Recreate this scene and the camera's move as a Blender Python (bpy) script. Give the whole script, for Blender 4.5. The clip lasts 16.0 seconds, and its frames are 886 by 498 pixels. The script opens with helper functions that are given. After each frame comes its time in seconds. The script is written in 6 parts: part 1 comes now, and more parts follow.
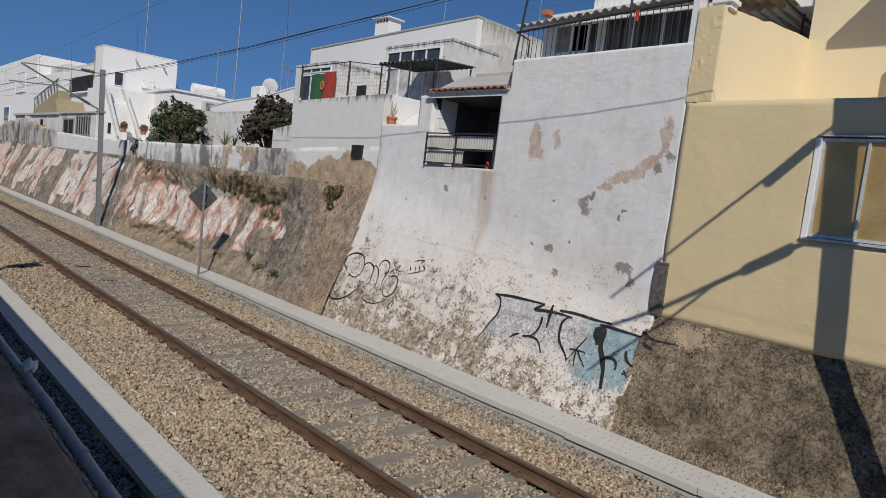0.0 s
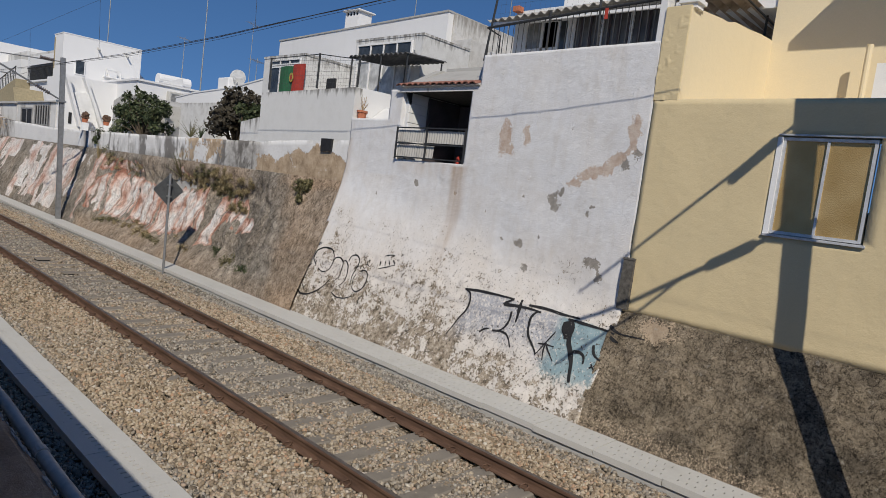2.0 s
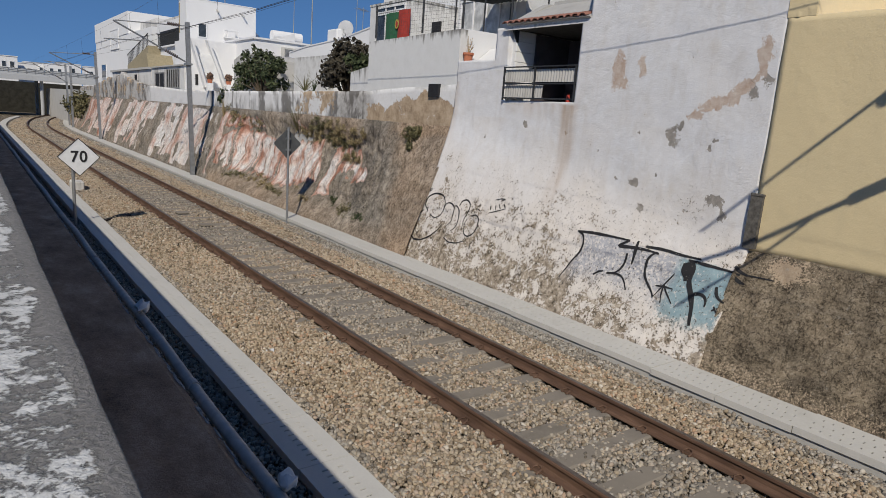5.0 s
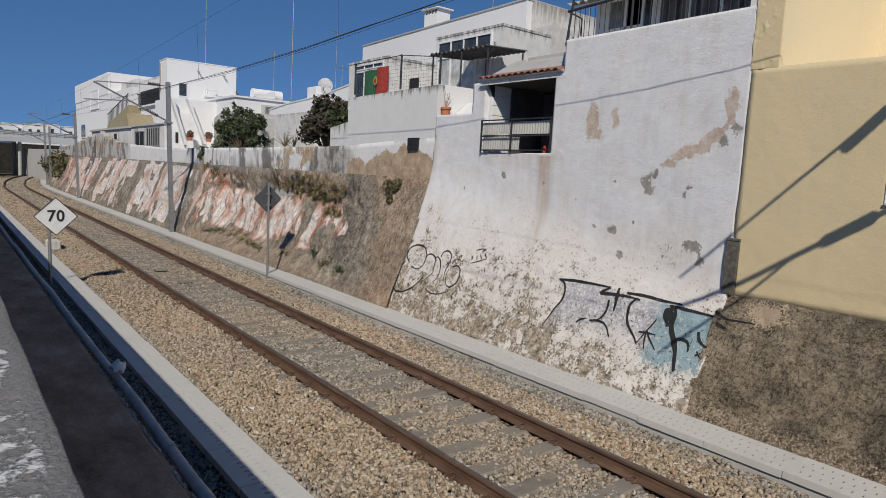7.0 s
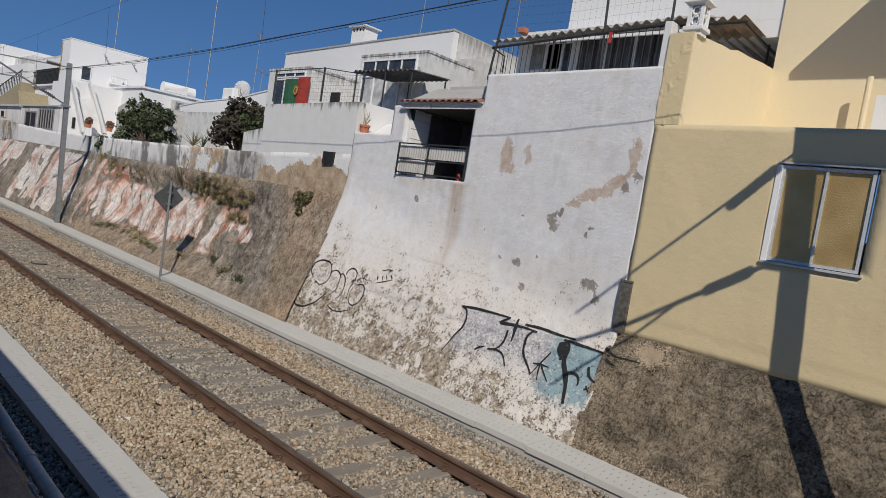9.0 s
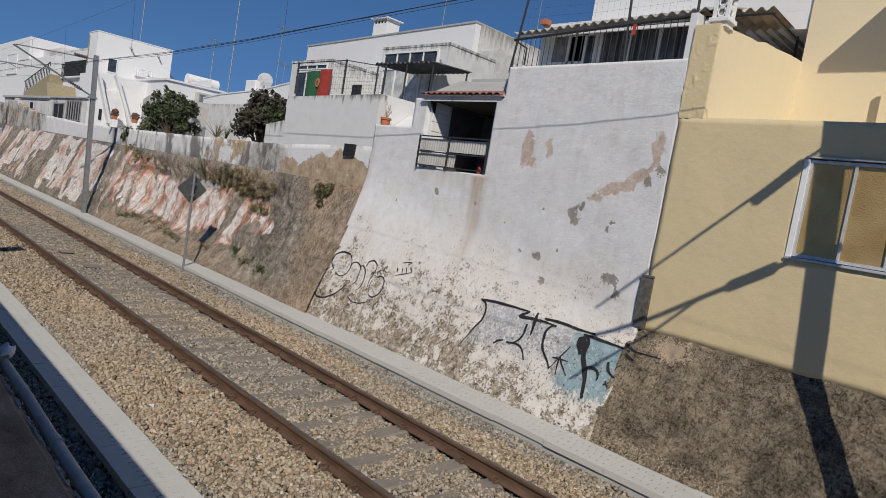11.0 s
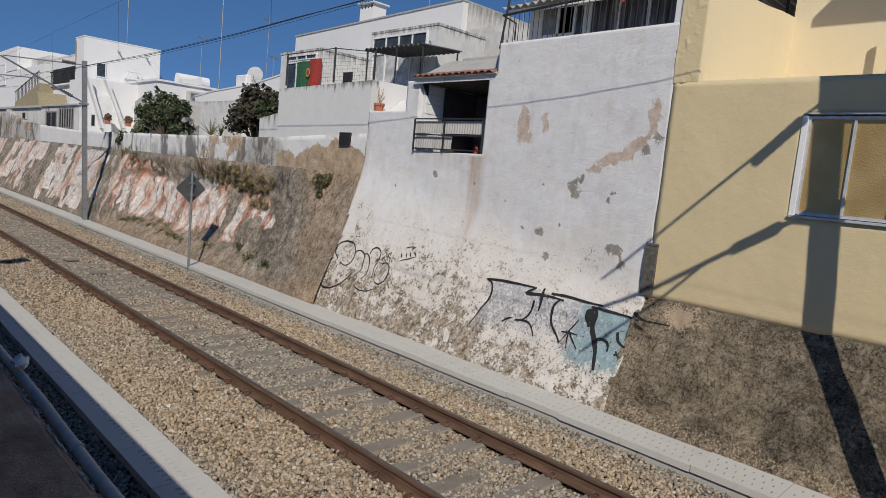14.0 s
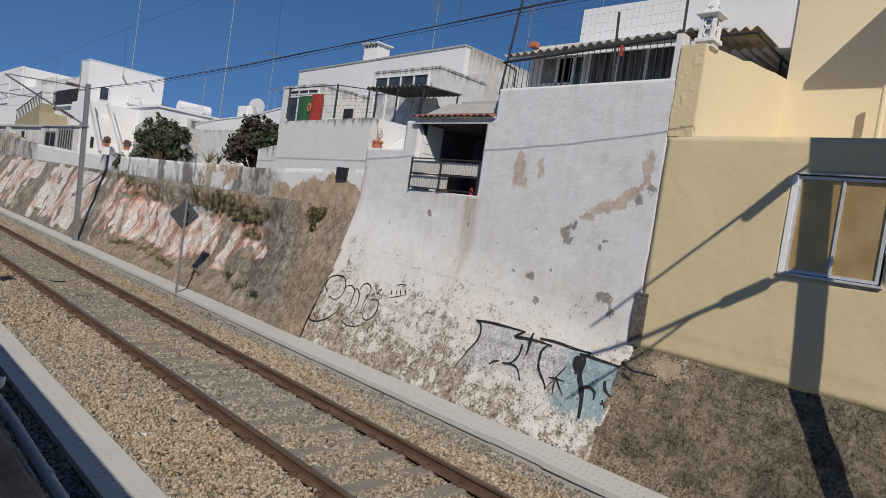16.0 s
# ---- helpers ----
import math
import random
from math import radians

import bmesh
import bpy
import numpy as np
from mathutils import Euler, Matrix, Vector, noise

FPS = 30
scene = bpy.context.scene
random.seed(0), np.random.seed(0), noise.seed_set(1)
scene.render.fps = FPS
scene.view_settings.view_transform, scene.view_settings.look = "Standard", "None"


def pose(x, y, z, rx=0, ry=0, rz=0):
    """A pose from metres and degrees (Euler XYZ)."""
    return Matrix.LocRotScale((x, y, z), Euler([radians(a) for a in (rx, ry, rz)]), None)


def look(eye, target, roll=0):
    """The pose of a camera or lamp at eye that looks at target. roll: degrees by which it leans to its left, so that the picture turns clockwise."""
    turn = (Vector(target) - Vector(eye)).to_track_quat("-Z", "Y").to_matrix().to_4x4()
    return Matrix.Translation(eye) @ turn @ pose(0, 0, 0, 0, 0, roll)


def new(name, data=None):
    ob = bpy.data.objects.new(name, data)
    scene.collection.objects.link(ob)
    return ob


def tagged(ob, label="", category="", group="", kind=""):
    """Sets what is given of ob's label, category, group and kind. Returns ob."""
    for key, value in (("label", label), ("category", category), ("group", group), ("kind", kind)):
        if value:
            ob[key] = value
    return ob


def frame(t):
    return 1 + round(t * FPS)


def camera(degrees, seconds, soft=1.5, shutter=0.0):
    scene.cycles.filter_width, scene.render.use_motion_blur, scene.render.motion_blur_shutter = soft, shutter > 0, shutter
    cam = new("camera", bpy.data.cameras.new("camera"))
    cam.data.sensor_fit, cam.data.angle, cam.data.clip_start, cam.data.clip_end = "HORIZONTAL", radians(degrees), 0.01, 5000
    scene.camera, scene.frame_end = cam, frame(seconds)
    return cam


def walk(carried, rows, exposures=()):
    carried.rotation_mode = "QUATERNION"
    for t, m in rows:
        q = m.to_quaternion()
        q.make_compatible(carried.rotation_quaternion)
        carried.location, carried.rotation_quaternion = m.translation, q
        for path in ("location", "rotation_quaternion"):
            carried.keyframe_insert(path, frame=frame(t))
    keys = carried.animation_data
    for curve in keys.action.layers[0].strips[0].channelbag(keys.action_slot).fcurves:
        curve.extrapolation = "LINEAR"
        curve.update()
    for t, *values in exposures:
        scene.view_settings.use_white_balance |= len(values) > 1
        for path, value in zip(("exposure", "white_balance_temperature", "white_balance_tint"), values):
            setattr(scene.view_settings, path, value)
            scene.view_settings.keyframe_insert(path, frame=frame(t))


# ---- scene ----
cam = camera(70.0, 16.0, soft=0.85)
PATH = [
    (0, pose(0, 0, 3.27, 84.53, -6.49, -43.48)),
    (0.5, pose(0, 0, 3.27, 84.34, -6.42, -43.22)),
    (1, pose(0, 0, 3.27, 85.11, -6.26, -44.00)),
    (1.5, pose(0, 0, 3.27, 84.88, -5.96, -43.78)),
    (2, pose(0, 0, 3.27, 84.38, -6.97, -46.17)),
    (2.5, pose(0, 0, 3.27, 84.93, -6.53, -46.36)),
    (3, pose(0, 0, 3.27, 84.88, -5.05, -44.80)),
    (3.5, pose(0, 0, 3.27, 85.35, -6.15, -43.19)),
    (4, pose(0, 0, 3.27, 85.21, -7.06, -42.57)),
    (4.5, pose(0, 0, 3.27, 80.31, -3.44, -36.62)),
    (4.7, pose(0, 0, 3.27, 78.32, -4.10, -36.46)),
    (6.8, pose(0, 0, 3.27, 81.83, -1.72, -36.88)),
    (7, pose(0, 0, 3.27, 83.12, -2.95, -38.30)),
    (7.5, pose(0, 0, 3.27, 85.85, -6.72, -41.02)),
    (8, pose(0, 0, 3.27, 87.99, -9.78, -42.33)),
    (8.5, pose(0, 0, 3.27, 86.85, -8.55, -43.22)),
    (9, pose(0, 0, 3.27, 85.87, -8.83, -46.18)),
    (9.2, pose(0, 0, 3.27, 85.85, -9.18, -45.28)),
    (11.5, pose(0, 0, 3.27, 84.36, -9.00, -43.83)),
    (12, pose(0, 0, 3.27, 82.56, -7.19, -41.77)),
    (12.5, pose(0, 0, 3.27, 82.61, -6.19, -43.56)),
    (13, pose(0, 0, 3.27, 83.32, -5.93, -44.81)),
    (13.5, pose(0, 0, 3.27, 83.08, -5.63, -44.61)),
    (14, pose(0, 0, 3.27, 83.36, -5.29, -44.45)),
    (14.5, pose(0, 0, 3.27, 81.44, -4.41, -43.73)),
    (15, pose(0, 0, 3.27, 83.81, -5.49, -44.03)),
    (15.5, pose(0, 0, 3.27, 85.94, -7.18, -45.62)),
    (16, pose(0, 0, 3.27, 86.98, -8.24, -44.98)),
]
walk(cam, PATH)

# ---- sky, sun, exposure ----
SUN_DIR = Vector((1.0, 1.08, -1.22)).normalized()
world = bpy.data.worlds.new("sky")
scene.world = world
world.use_nodes = True
wn = world.node_tree
sky = wn.nodes.new("ShaderNodeTexSky")
sky.sky_type = "NISHITA"
sky.sun_disc = False
sky.sun_elevation = math.asin(-SUN_DIR.z)
sky.sun_rotation = math.atan2(-SUN_DIR.x, -SUN_DIR.y)
sky.air_density, sky.dust_density, sky.ozone_density = 1.0, 0.15, 3.0
sky.altitude = 2200.0
bg = wn.nodes["Background"]
bg.inputs["Strength"].default_value = 0.096
hue = wn.nodes.new("ShaderNodeHueSaturation")
hue.inputs["Saturation"].default_value = 1.18
hue.inputs["Value"].default_value = 0.9
hue.inputs["Hue"].default_value = 0.502
# the haze near the horizon is thin: look a little higher into the sky model
coord = wn.nodes.new("ShaderNodeTexCoord")
lift = wn.nodes.new("ShaderNodeMapping")
lift.inputs["Scale"].default_value = (1.0, 1.0, 0.72)
lift.inputs["Location"].default_value = (0.0, 0.0, 0.20)
wn.links.new(coord.outputs["Generated"], lift.inputs["Vector"])
wn.links.new(lift.outputs["Vector"], sky.inputs["Vector"])
wn.links.new(sky.outputs[0], hue.inputs["Color"])
wn.links.new(hue.outputs[0], bg.inputs["Color"])
sun = new("sun", bpy.data.lights.new("sun", "SUN"))
sun.data.energy, sun.data.angle, sun.data.color = 3.75, radians(0.53), (1.0, 0.925, 0.80)
sun.matrix_world = look((0, 0, 60), tuple(Vector((0, 0, 60)) + SUN_DIR))
scene.view_settings.exposure = 0.0


# ---- node helpers ----
class Mat:
    """A small builder for one procedural material."""

    def __init__(self, name, rough=0.85, metal=0.0, spec=0.3):
        self.m = bpy.data.materials.new(name)
        self.m.use_nodes = True
        self.t = self.m.node_tree
        self.b = self.t.nodes["Principled BSDF"]
        self.b.inputs["Roughness"].default_value = rough
        self.b.inputs["Metallic"].default_value = metal
        self.b.inputs["Specular IOR Level"].default_value = spec
        self.pos = self.t.nodes.new("ShaderNodeNewGeometry").outputs["Position"]

    def link(self, a, b):
        self.t.links.new(a, b)

    def sc(self, s, src=None):
        n = self.t.nodes.new("ShaderNodeVectorMath")
        n.operation = "MULTIPLY"
        self.link(src or self.pos, n.inputs[0])
        n.inputs[1].default_value = s
        return n.outputs[0]

    def noise(self, scale, detail=4.0, stretch=None, rough=0.6, dist=0.0):
        n = self.t.nodes.new("ShaderNodeTexNoise")
        n.inputs["Scale"].default_value = scale
        n.inputs["Detail"].default_value = detail
        n.inputs["Roughness"].default_value = rough
        n.inputs["Distortion"].default_value = dist
        self.link(self.sc(stretch) if stretch else self.pos, n.inputs["Vector"])
        return n.outputs["Fac"]

    def cells(self, scale, stretch=None):
        n = self.t.nodes.new("ShaderNodeTexVoronoi")
        n.inputs["Scale"].default_value = scale
        self.link(self.sc(stretch) if stretch else self.pos, n.inputs["Vector"])
        return n

    def ramp(self, fac, *stops):
        n = self.t.nodes.new("ShaderNodeValToRGB")
        e = n.color_ramp.elements
        while len(e) < len(stops):
            e.new(0.5)
        for i, (p, c) in enumerate(stops):
            e[i].position = p
            e[i].color = (*c, 1) if not isinstance(c, (int, float)) else (c, c, c, 1)
        self.link(fac, n.inputs[0])
        return n.outputs[0]

    def mix(self, fac, a, b, kind="MIX"):
        n = self.t.nodes.new("ShaderNodeMix")
        n.data_type, n.blend_type = "RGBA", kind
        for sock, v in ((n.inputs[0], fac), (n.inputs[6], a), (n.inputs[7], b)):
            if isinstance(v, (int, float)):
                sock.default_value = v
            elif isinstance(v, tuple):
                sock.default_value = (*v, 1)
            else:
                self.link(v, sock)
        return n.outputs[2]

    def math(self, op, a, b=0.0):
        n = self.t.nodes.new("ShaderNodeMath")
        n.operation = op
        for sock, v in ((n.inputs[0], a), (n.inputs[1], b)):
            if isinstance(v, (int, float)):
                sock.default_value = v
            else:
                self.link(v, sock)
        return n.outputs[0]

    def attr(self, name):
        n = self.t.nodes.new("ShaderNodeAttribute")
        n.attribute_name = name
        return n.outputs["Fac"]

    def rnd(self):
        return self.t.nodes.new("ShaderNodeObjectInfo").outputs["Random"]

    def island(self):
        return self.t.nodes.new("ShaderNodeNewGeometry").outputs["Random Per Island"]

    def color(self, c):
        if isinstance(c, tuple):
            self.b.inputs["Base Color"].default_value = (*c, 1)
        else:
            self.link(c, self.b.inputs["Base Color"])
        return self

    def rough(self, v):
        self.link(v, self.b.inputs["Roughness"])
        return self

    def bump(self, h, strength=0.3, dist=0.02):
        n = self.t.nodes.new("ShaderNodeBump")
        n.inputs["Strength"].default_value = strength
        n.inputs["Distance"].default_value = dist
        self.link(h, n.inputs["Height"])
        self.link(n.outputs[0], self.b.inputs["Normal"])
        return self


def plaster(name, c, dirt=(0.35, 0.33, 0.30), amount=0.35, streak=0.5, bump=0.25):
    """Painted render with faint blotches, run marks and a trowelled surface."""
    m = Mat(name, 0.9, spec=0.2)
    big = m.noise(0.7, 5)
    run = m.noise(1.0, 5, (4.0, 4.0, 0.35))
    fine = m.noise(45, 3)
    f = m.math("MULTIPLY", m.ramp(big, (0.45, 0.0), (0.75, 1.0)), m.ramp(run, (0.42, 0.15), (0.7, 1.0)))
    col = m.mix(m.math("MULTIPLY", f, amount), c, dirt)
    col = m.mix(m.math("MULTIPLY", m.ramp(run, (0.62, 0.0), (0.75, 1.0)), amount * streak), col, dirt)
    col = m.mix(0.12, col, m.ramp(fine, (0.3, 0.55), (0.7, 1.0)), "MULTIPLY")
    m.color(col)
    m.bump(m.math("ADD", m.math("MULTIPLY", fine, 0.25), m.noise(6, 4)), bump, 0.02)
    return m.m


def plain(name, c, rough=0.6, metal=0.0, vary=0.25, scale=8.0, spec=0.4):
    m = Mat(name, rough, metal, spec)
    n = m.noise(scale, 5)
    m.color(m.mix(m.ramp(n, (0.35, 0.0), (0.7, 1.0)), c, tuple(v * (1 - vary) for v in c)))
    m.rough(m.ramp(n, (0.3, max(0.05, rough - 0.1)), (0.7, min(1.0, rough + 0.12))))
    m.bump(m.noise(scale * 9, 3), 0.12, 0.005)
    return m.m


def stained(name, top, depth, c=(0.66, 0.66, 0.65), dirt=(0.13, 0.12, 0.105), blotch=0.5):
    """White render with dark algae runs that hang from its top edge at the height top, and flaking blotches."""
    m = Mat(name, 0.92, spec=0.15)
    z = m.t.nodes.new("ShaderNodeSeparateXYZ")
    m.link(m.pos, z.inputs[0])
    run = m.noise(1.0, 6, (7.0, 7.0, 0.7), rough=0.65)
    mid = m.noise(3.0, 6, rough=0.7)
    near = m.math("MULTIPLY", m.math("SUBTRACT", z.outputs["Z"], top - depth), 1.0 / depth)
    f = m.math("ADD", m.math("MULTIPLY", near, 0.85), m.math("MULTIPLY", m.math("SUBTRACT", run, 0.5), 2.6))
    col = m.mix(m.math("MULTIPLY", m.ramp(mid, (0.45, 0.0), (0.75, 1.0)), blotch), c, (0.40, 0.385, 0.36))
    col = m.mix(m.math("MULTIPLY", m.ramp(f, (0.55, 0.0), (1.0, 1.0)), 0.8), col, dirt)
    col = m.mix(0.15, col, m.ramp(m.noise(45, 3), (0.3, 0.5), (0.7, 1.0)), "MULTIPLY")
    m.color(col)
    m.bump(m.math("ADD", mid, m.math("MULTIPLY", m.noise(30, 4), 0.4)), 0.3, 0.02)
    return m.m


# ---- mesh helpers ----
def thing(name, label, category, group="", kind="", at=(0, 0, 0)):
    ob = new(name)
    ob.location = at
    ob.empty_display_size = 0.1
    return tagged(ob, label, category, group, kind)


def mesh_from(bm, name, mat, smooth=False):
    me = bpy.data.meshes.new(name)
    bm.to_mesh(me)
    bm.free()
    if mat:
        me.materials.append(mat)
    if smooth:
        me.polygons.foreach_set("use_smooth", [True] * len(me.polygons))
    return me


def part(name, bm, mat, parent=None, label="", smooth=False):
    ob = new(name, mesh_from(bm, name, mat, smooth))
    if parent:
        ob.parent = parent
    if label:
        tagged(ob, label)
    return ob


def box(x0, y0, z0, x1, y1, z1, bevel=0.0, bm=None):
    bm = bm or bmesh.new()
    m = Matrix.Translation(((x0 + x1) / 2, (y0 + y1) / 2, (z0 + z1) / 2)) @ Matrix.Diagonal((abs(x1 - x0), abs(y1 - y0), abs(z1 - z0), 1))
    r = bmesh.ops.create_cube(bm, size=1, matrix=m)
    if bevel:
        es = list({e for v in r["verts"] for e in v.link_edges})
        bmesh.ops.bevel(bm, geom=es, offset=bevel, segments=2, affect="EDGES", profile=0.5)
    return bm


def prism(pts, a, b, axis="y", bm=None):
    """A solid with the outline pts, drawn across the axis, from a to b along it."""
    bm = bm or bmesh.new()

    def at(p, v):
        return {"x": (v, p[0], p[1]), "y": (p[0], v, p[1]), "z": (p[0], p[1], v)}[axis]

    lo = [bm.verts.new(at(p, a)) for p in pts]
    hi = [bm.verts.new(at(p, b)) for p in pts]
    bm.faces.new(lo)
    bm.faces.new(hi[::-1])
    for i in range(len(pts)):
        j = (i + 1) % len(pts)
        bm.faces.new((lo[j], lo[i], hi[i], hi[j]))
    bmesh.ops.recalc_face_normals(bm, faces=bm.faces[:])
    return bm


def tube(pts, r, sides=8, bm=None, r1=None):
    """A round bar along the points, tapering from r to r1."""
    bm = bm or bmesh.new()
    pts = [Vector(p) for p in pts]
    rings = []
    for i, p in enumerate(pts):
        d = (pts[min(i + 1, len(pts) - 1)] - pts[max(i - 1, 0)]).normalized()
        u = d.cross(Vector((0, 0, 1)) if abs(d.z) < 0.9 else Vector((1, 0, 0))).normalized()
        w = d.cross(u)
        k = i / max(1, len(pts) - 1)
        rr = r + ((r1 if r1 is not None else r) - r) * k
        rings.append([bm.verts.new(p + (u * math.cos(2 * math.pi * s / sides) + w * math.sin(2 * math.pi * s / sides)) * rr) for s in range(sides)])
    for a, b in zip(rings, rings[1:]):
        for s in range(sides):
            bm.faces.new((a[s], a[(s + 1) % sides], b[(s + 1) % sides], b[s]))
    bm.faces.new(rings[0][::-1])
    bm.faces.new(rings[-1])
    bmesh.ops.recalc_face_normals(bm, faces=bm.faces[:])
    return bm


def grid_mesh(name, us, vs, fn, mat, skip=None, masks=None, smooth=True):
    """A sheet over us x vs: fn(u, v) gives the place, skip(u, v) leaves cells out, masks(u, v, p) gives named values for the material."""
    nu, nv = len(us), len(vs)
    co = [fn(u, v) for u in us for v in vs]
    faces = []
    for i in range(nu - 1):
        for j in range(nv - 1):
            if skip and skip((us[i] + us[i + 1]) / 2, (vs[j] + vs[j + 1]) / 2):
                continue
            a = i * nv + j
            faces.append((a, a + 1, a + nv + 1, a + nv))
    me = bpy.data.meshes.new(name)
    me.from_pydata(co, [], faces)
    if masks:
        vals = [masks(us[k // nv], vs[k % nv], co[k]) for k in range(len(co))]
        for key in vals[0]:
            at = me.attributes.new(key, "FLOAT", "POINT")
            at.data.foreach_set("value", [v[key] for v in vals])
    if smooth:
        me.polygons.foreach_set("use_smooth", [True] * len(me.polygons))
    me.materials.append(mat)
    return me


def steps(a, b, d):
    n = max(1, round((b - a) / d))
    return [a + (b - a) * i / n for i in range(n + 1)]


def ns(x, y=0.0, z=0.0):
    return noise.noise((x, y, z))


def sstep(a, b, x):
    t = min(1.0, max(0.0, (x - a) / (b - a)))
    return t * t * (3 - 2 * t)


def lerp_table(tab, v):
    if v <= tab[0][0]:
        return tab[0][1]
    for (a, p), (b, q) in zip(tab, tab[1:]):
        if v <= b:
            return p + (q - p) * (v - a) / (b - a)
    return tab[-1][1]


def bend(y):
    """How far the line has swung to the right where it curves, at y."""
    return max(0.0, y - 63.0) ** 2 / 380.0


# ---- materials ----
M_white = plaster("white_render", (0.68, 0.68, 0.68), (0.33, 0.31, 0.28), 0.35)
M_white_clean = plaster("white_paint", (0.74, 0.74, 0.74), (0.5, 0.49, 0.46), 0.18)
M_white_old = plaster("weathered_white_render", (0.64, 0.63, 0.61), (0.12, 0.112, 0.10), 1.3, 0.9)
M_yellow = plaster("ochre_paint", (0.63, 0.52, 0.32), (0.47, 0.40, 0.26), 0.45, 0.4, 0.45)
M_cream = plaster("cream_paint", (0.72, 0.62, 0.43), (0.60, 0.52, 0.38), 0.25)
M_concrete = plaster("concrete", (0.46, 0.45, 0.43), (0.24, 0.23, 0.21), 0.55)
M_dark = plain("dark_opening", (0.02, 0.02, 0.022), 0.7)
M_steel = plain("galvanised_steel", (0.33, 0.34, 0.35), 0.5, 0.6)
M_iron = plain("dark_painted_iron", (0.035, 0.037, 0.04), 0.55)
M_wire = plain("dark_wire", (0.03, 0.03, 0.032), 0.5)
M_alu = plain("aluminium_frame", (0.62, 0.63, 0.64), 0.4, 0.3)


def white_wall_mat():
    """Flaking whitewash over render: bare patches, grime that thickens towards the foot, run marks."""
    m = Mat("flaking_whitewash", 0.92, spec=0.15)
    fine = m.noise(22, 5, rough=0.7)
    mid = m.noise(5, 6, rough=0.65)
    grain = m.noise(90, 3)
    low = m.attr("low")
    bare = m.attr("bare")
    tan = m.attr("tan")
    run = m.noise(1.3, 4, (5, 5, 0.3))
    white = m.mix(m.ramp(mid, (0.35, 0.0), (0.75, 0.5)), (0.74, 0.74, 0.75), (0.60, 0.59, 0.58))
    thin = m.ramp(m.noise(2.2, 7, (1, 1, 0.8), rough=0.75, dist=0.6), (0.50, 0.0), (0.66, 0.55))
    white = m.mix(thin, white, (0.60, 0.575, 0.545))
    white = m.mix(m.ramp(low, (0.0, 0.0), (0.35, 0.7)), white, (0.68, 0.62, 0.555))
    white = m.mix(m.math("MULTIPLY", m.ramp(run, (0.5, 0.0), (0.75, 1.0)), 0.22), white, (0.52, 0.46, 0.40))
    worn = m.ramp(m.noise(9, 6, rough=0.75), (0.36, (0.06, 0.05, 0.037)), (0.47, (0.27, 0.222, 0.17)), (0.58, (0.44, 0.38, 0.31)), (0.68, (0.58, 0.52, 0.44)))
    f = m.math("ADD", m.math("MULTIPLY", low, 1.0), m.math("MULTIPLY", m.math("SUBTRACT", fine, 0.5), 1.7))
    f = m.math("ADD", f, m.math("MULTIPLY", m.math("SUBTRACT", mid, 0.5), 1.6))
    f = m.math("ADD", f, m.math("MULTIPLY", m.math("SUBTRACT", m.noise(1.6, 4), 0.5), 1.2))
    col = m.mix(m.ramp(f, (0.58, 0.0), (0.63, 1.0)), white, worn)
    blue = m.math("MULTIPLY", m.attr("blue"), m.ramp(m.math("ADD", fine, m.math("MULTIPLY", m.attr("blue"), 0.16)), (0.50, 0.0), (0.58, 1.0)))
    col = m.mix(blue, col, m.ramp(mid, (0.3, (0.22, 0.325, 0.365)), (0.7, (0.34, 0.44, 0.475))))
    pale = m.math("MULTIPLY", m.attr("pale"), m.ramp(fine, (0.40, 0.0), (0.52, 1.0)))
    col = m.mix(m.math("MULTIPLY", pale, 0.85), col, (0.36, 0.375, 0.42))
    specks = m.math("MULTIPLY", m.ramp(m.noise(20, 6, rough=0.75), (0.585, 0.0), (0.61, 1.0)), m.ramp(low, (0.12, 0.0), (0.4, 1.0)))
    col = m.mix(specks, col, (0.065, 0.055, 0.045))
    chips = m.math("MULTIPLY", m.ramp(m.noise(13, 4, rough=0.6), (0.73, 0.0), (0.75, 1.0)), 0.8)
    col = m.mix(chips, col, (0.25, 0.22, 0.19))
    flake = m.noise(34, 7, rough=0.8)
    bf = m.math("ADD", bare, m.math("ADD", m.math("MULTIPLY", m.math("SUBTRACT", fine, 0.5), 1.3), m.math("MULTIPLY", m.math("SUBTRACT", flake, 0.5), 1.4)))
    barecol = m.ramp(m.noise(11, 5, rough=0.7), (0.3, (0.22, 0.20, 0.18)), (0.7, (0.40, 0.37, 0.33)))
    col = m.mix(m.ramp(bf, (0.48, 0.0), (0.56, 1.0)), col, barecol)
    tf = m.math("ADD", tan, m.math("ADD", m.math("MULTIPLY", m.math("SUBTRACT", fine, 0.5), 1.2), m.math("MULTIPLY", m.math("SUBTRACT", flake, 0.5), 1.6)))
    tancol = m.ramp(m.noise(8, 5), (0.3, (0.46, 0.34, 0.27)), (0.7, (0.60, 0.52, 0.45)))
    col = m.mix(m.ramp(tf, (0.46, 0.0), (0.56, 1.0)), col, tancol)
    col = m.mix(m.attr("rust"), col, (0.42, 0.30, 0.20))
    col = m.mix(m.math("MULTIPLY", m.attr("ochre"), 0.9), col, (0.56, 0.48, 0.26))
    col = m.mix(0.25, col, m.ramp(grain, (0.3, 0.6), (0.7, 1.0)), "MULTIPLY")
    m.color(col)
    edge = m.math("SUBTRACT", m.math("MULTIPLY", mid, 0.6), m.math("MULTIPLY", m.ramp(bf, (0.48, 0.0), (0.53, 1.0)), 0.5))
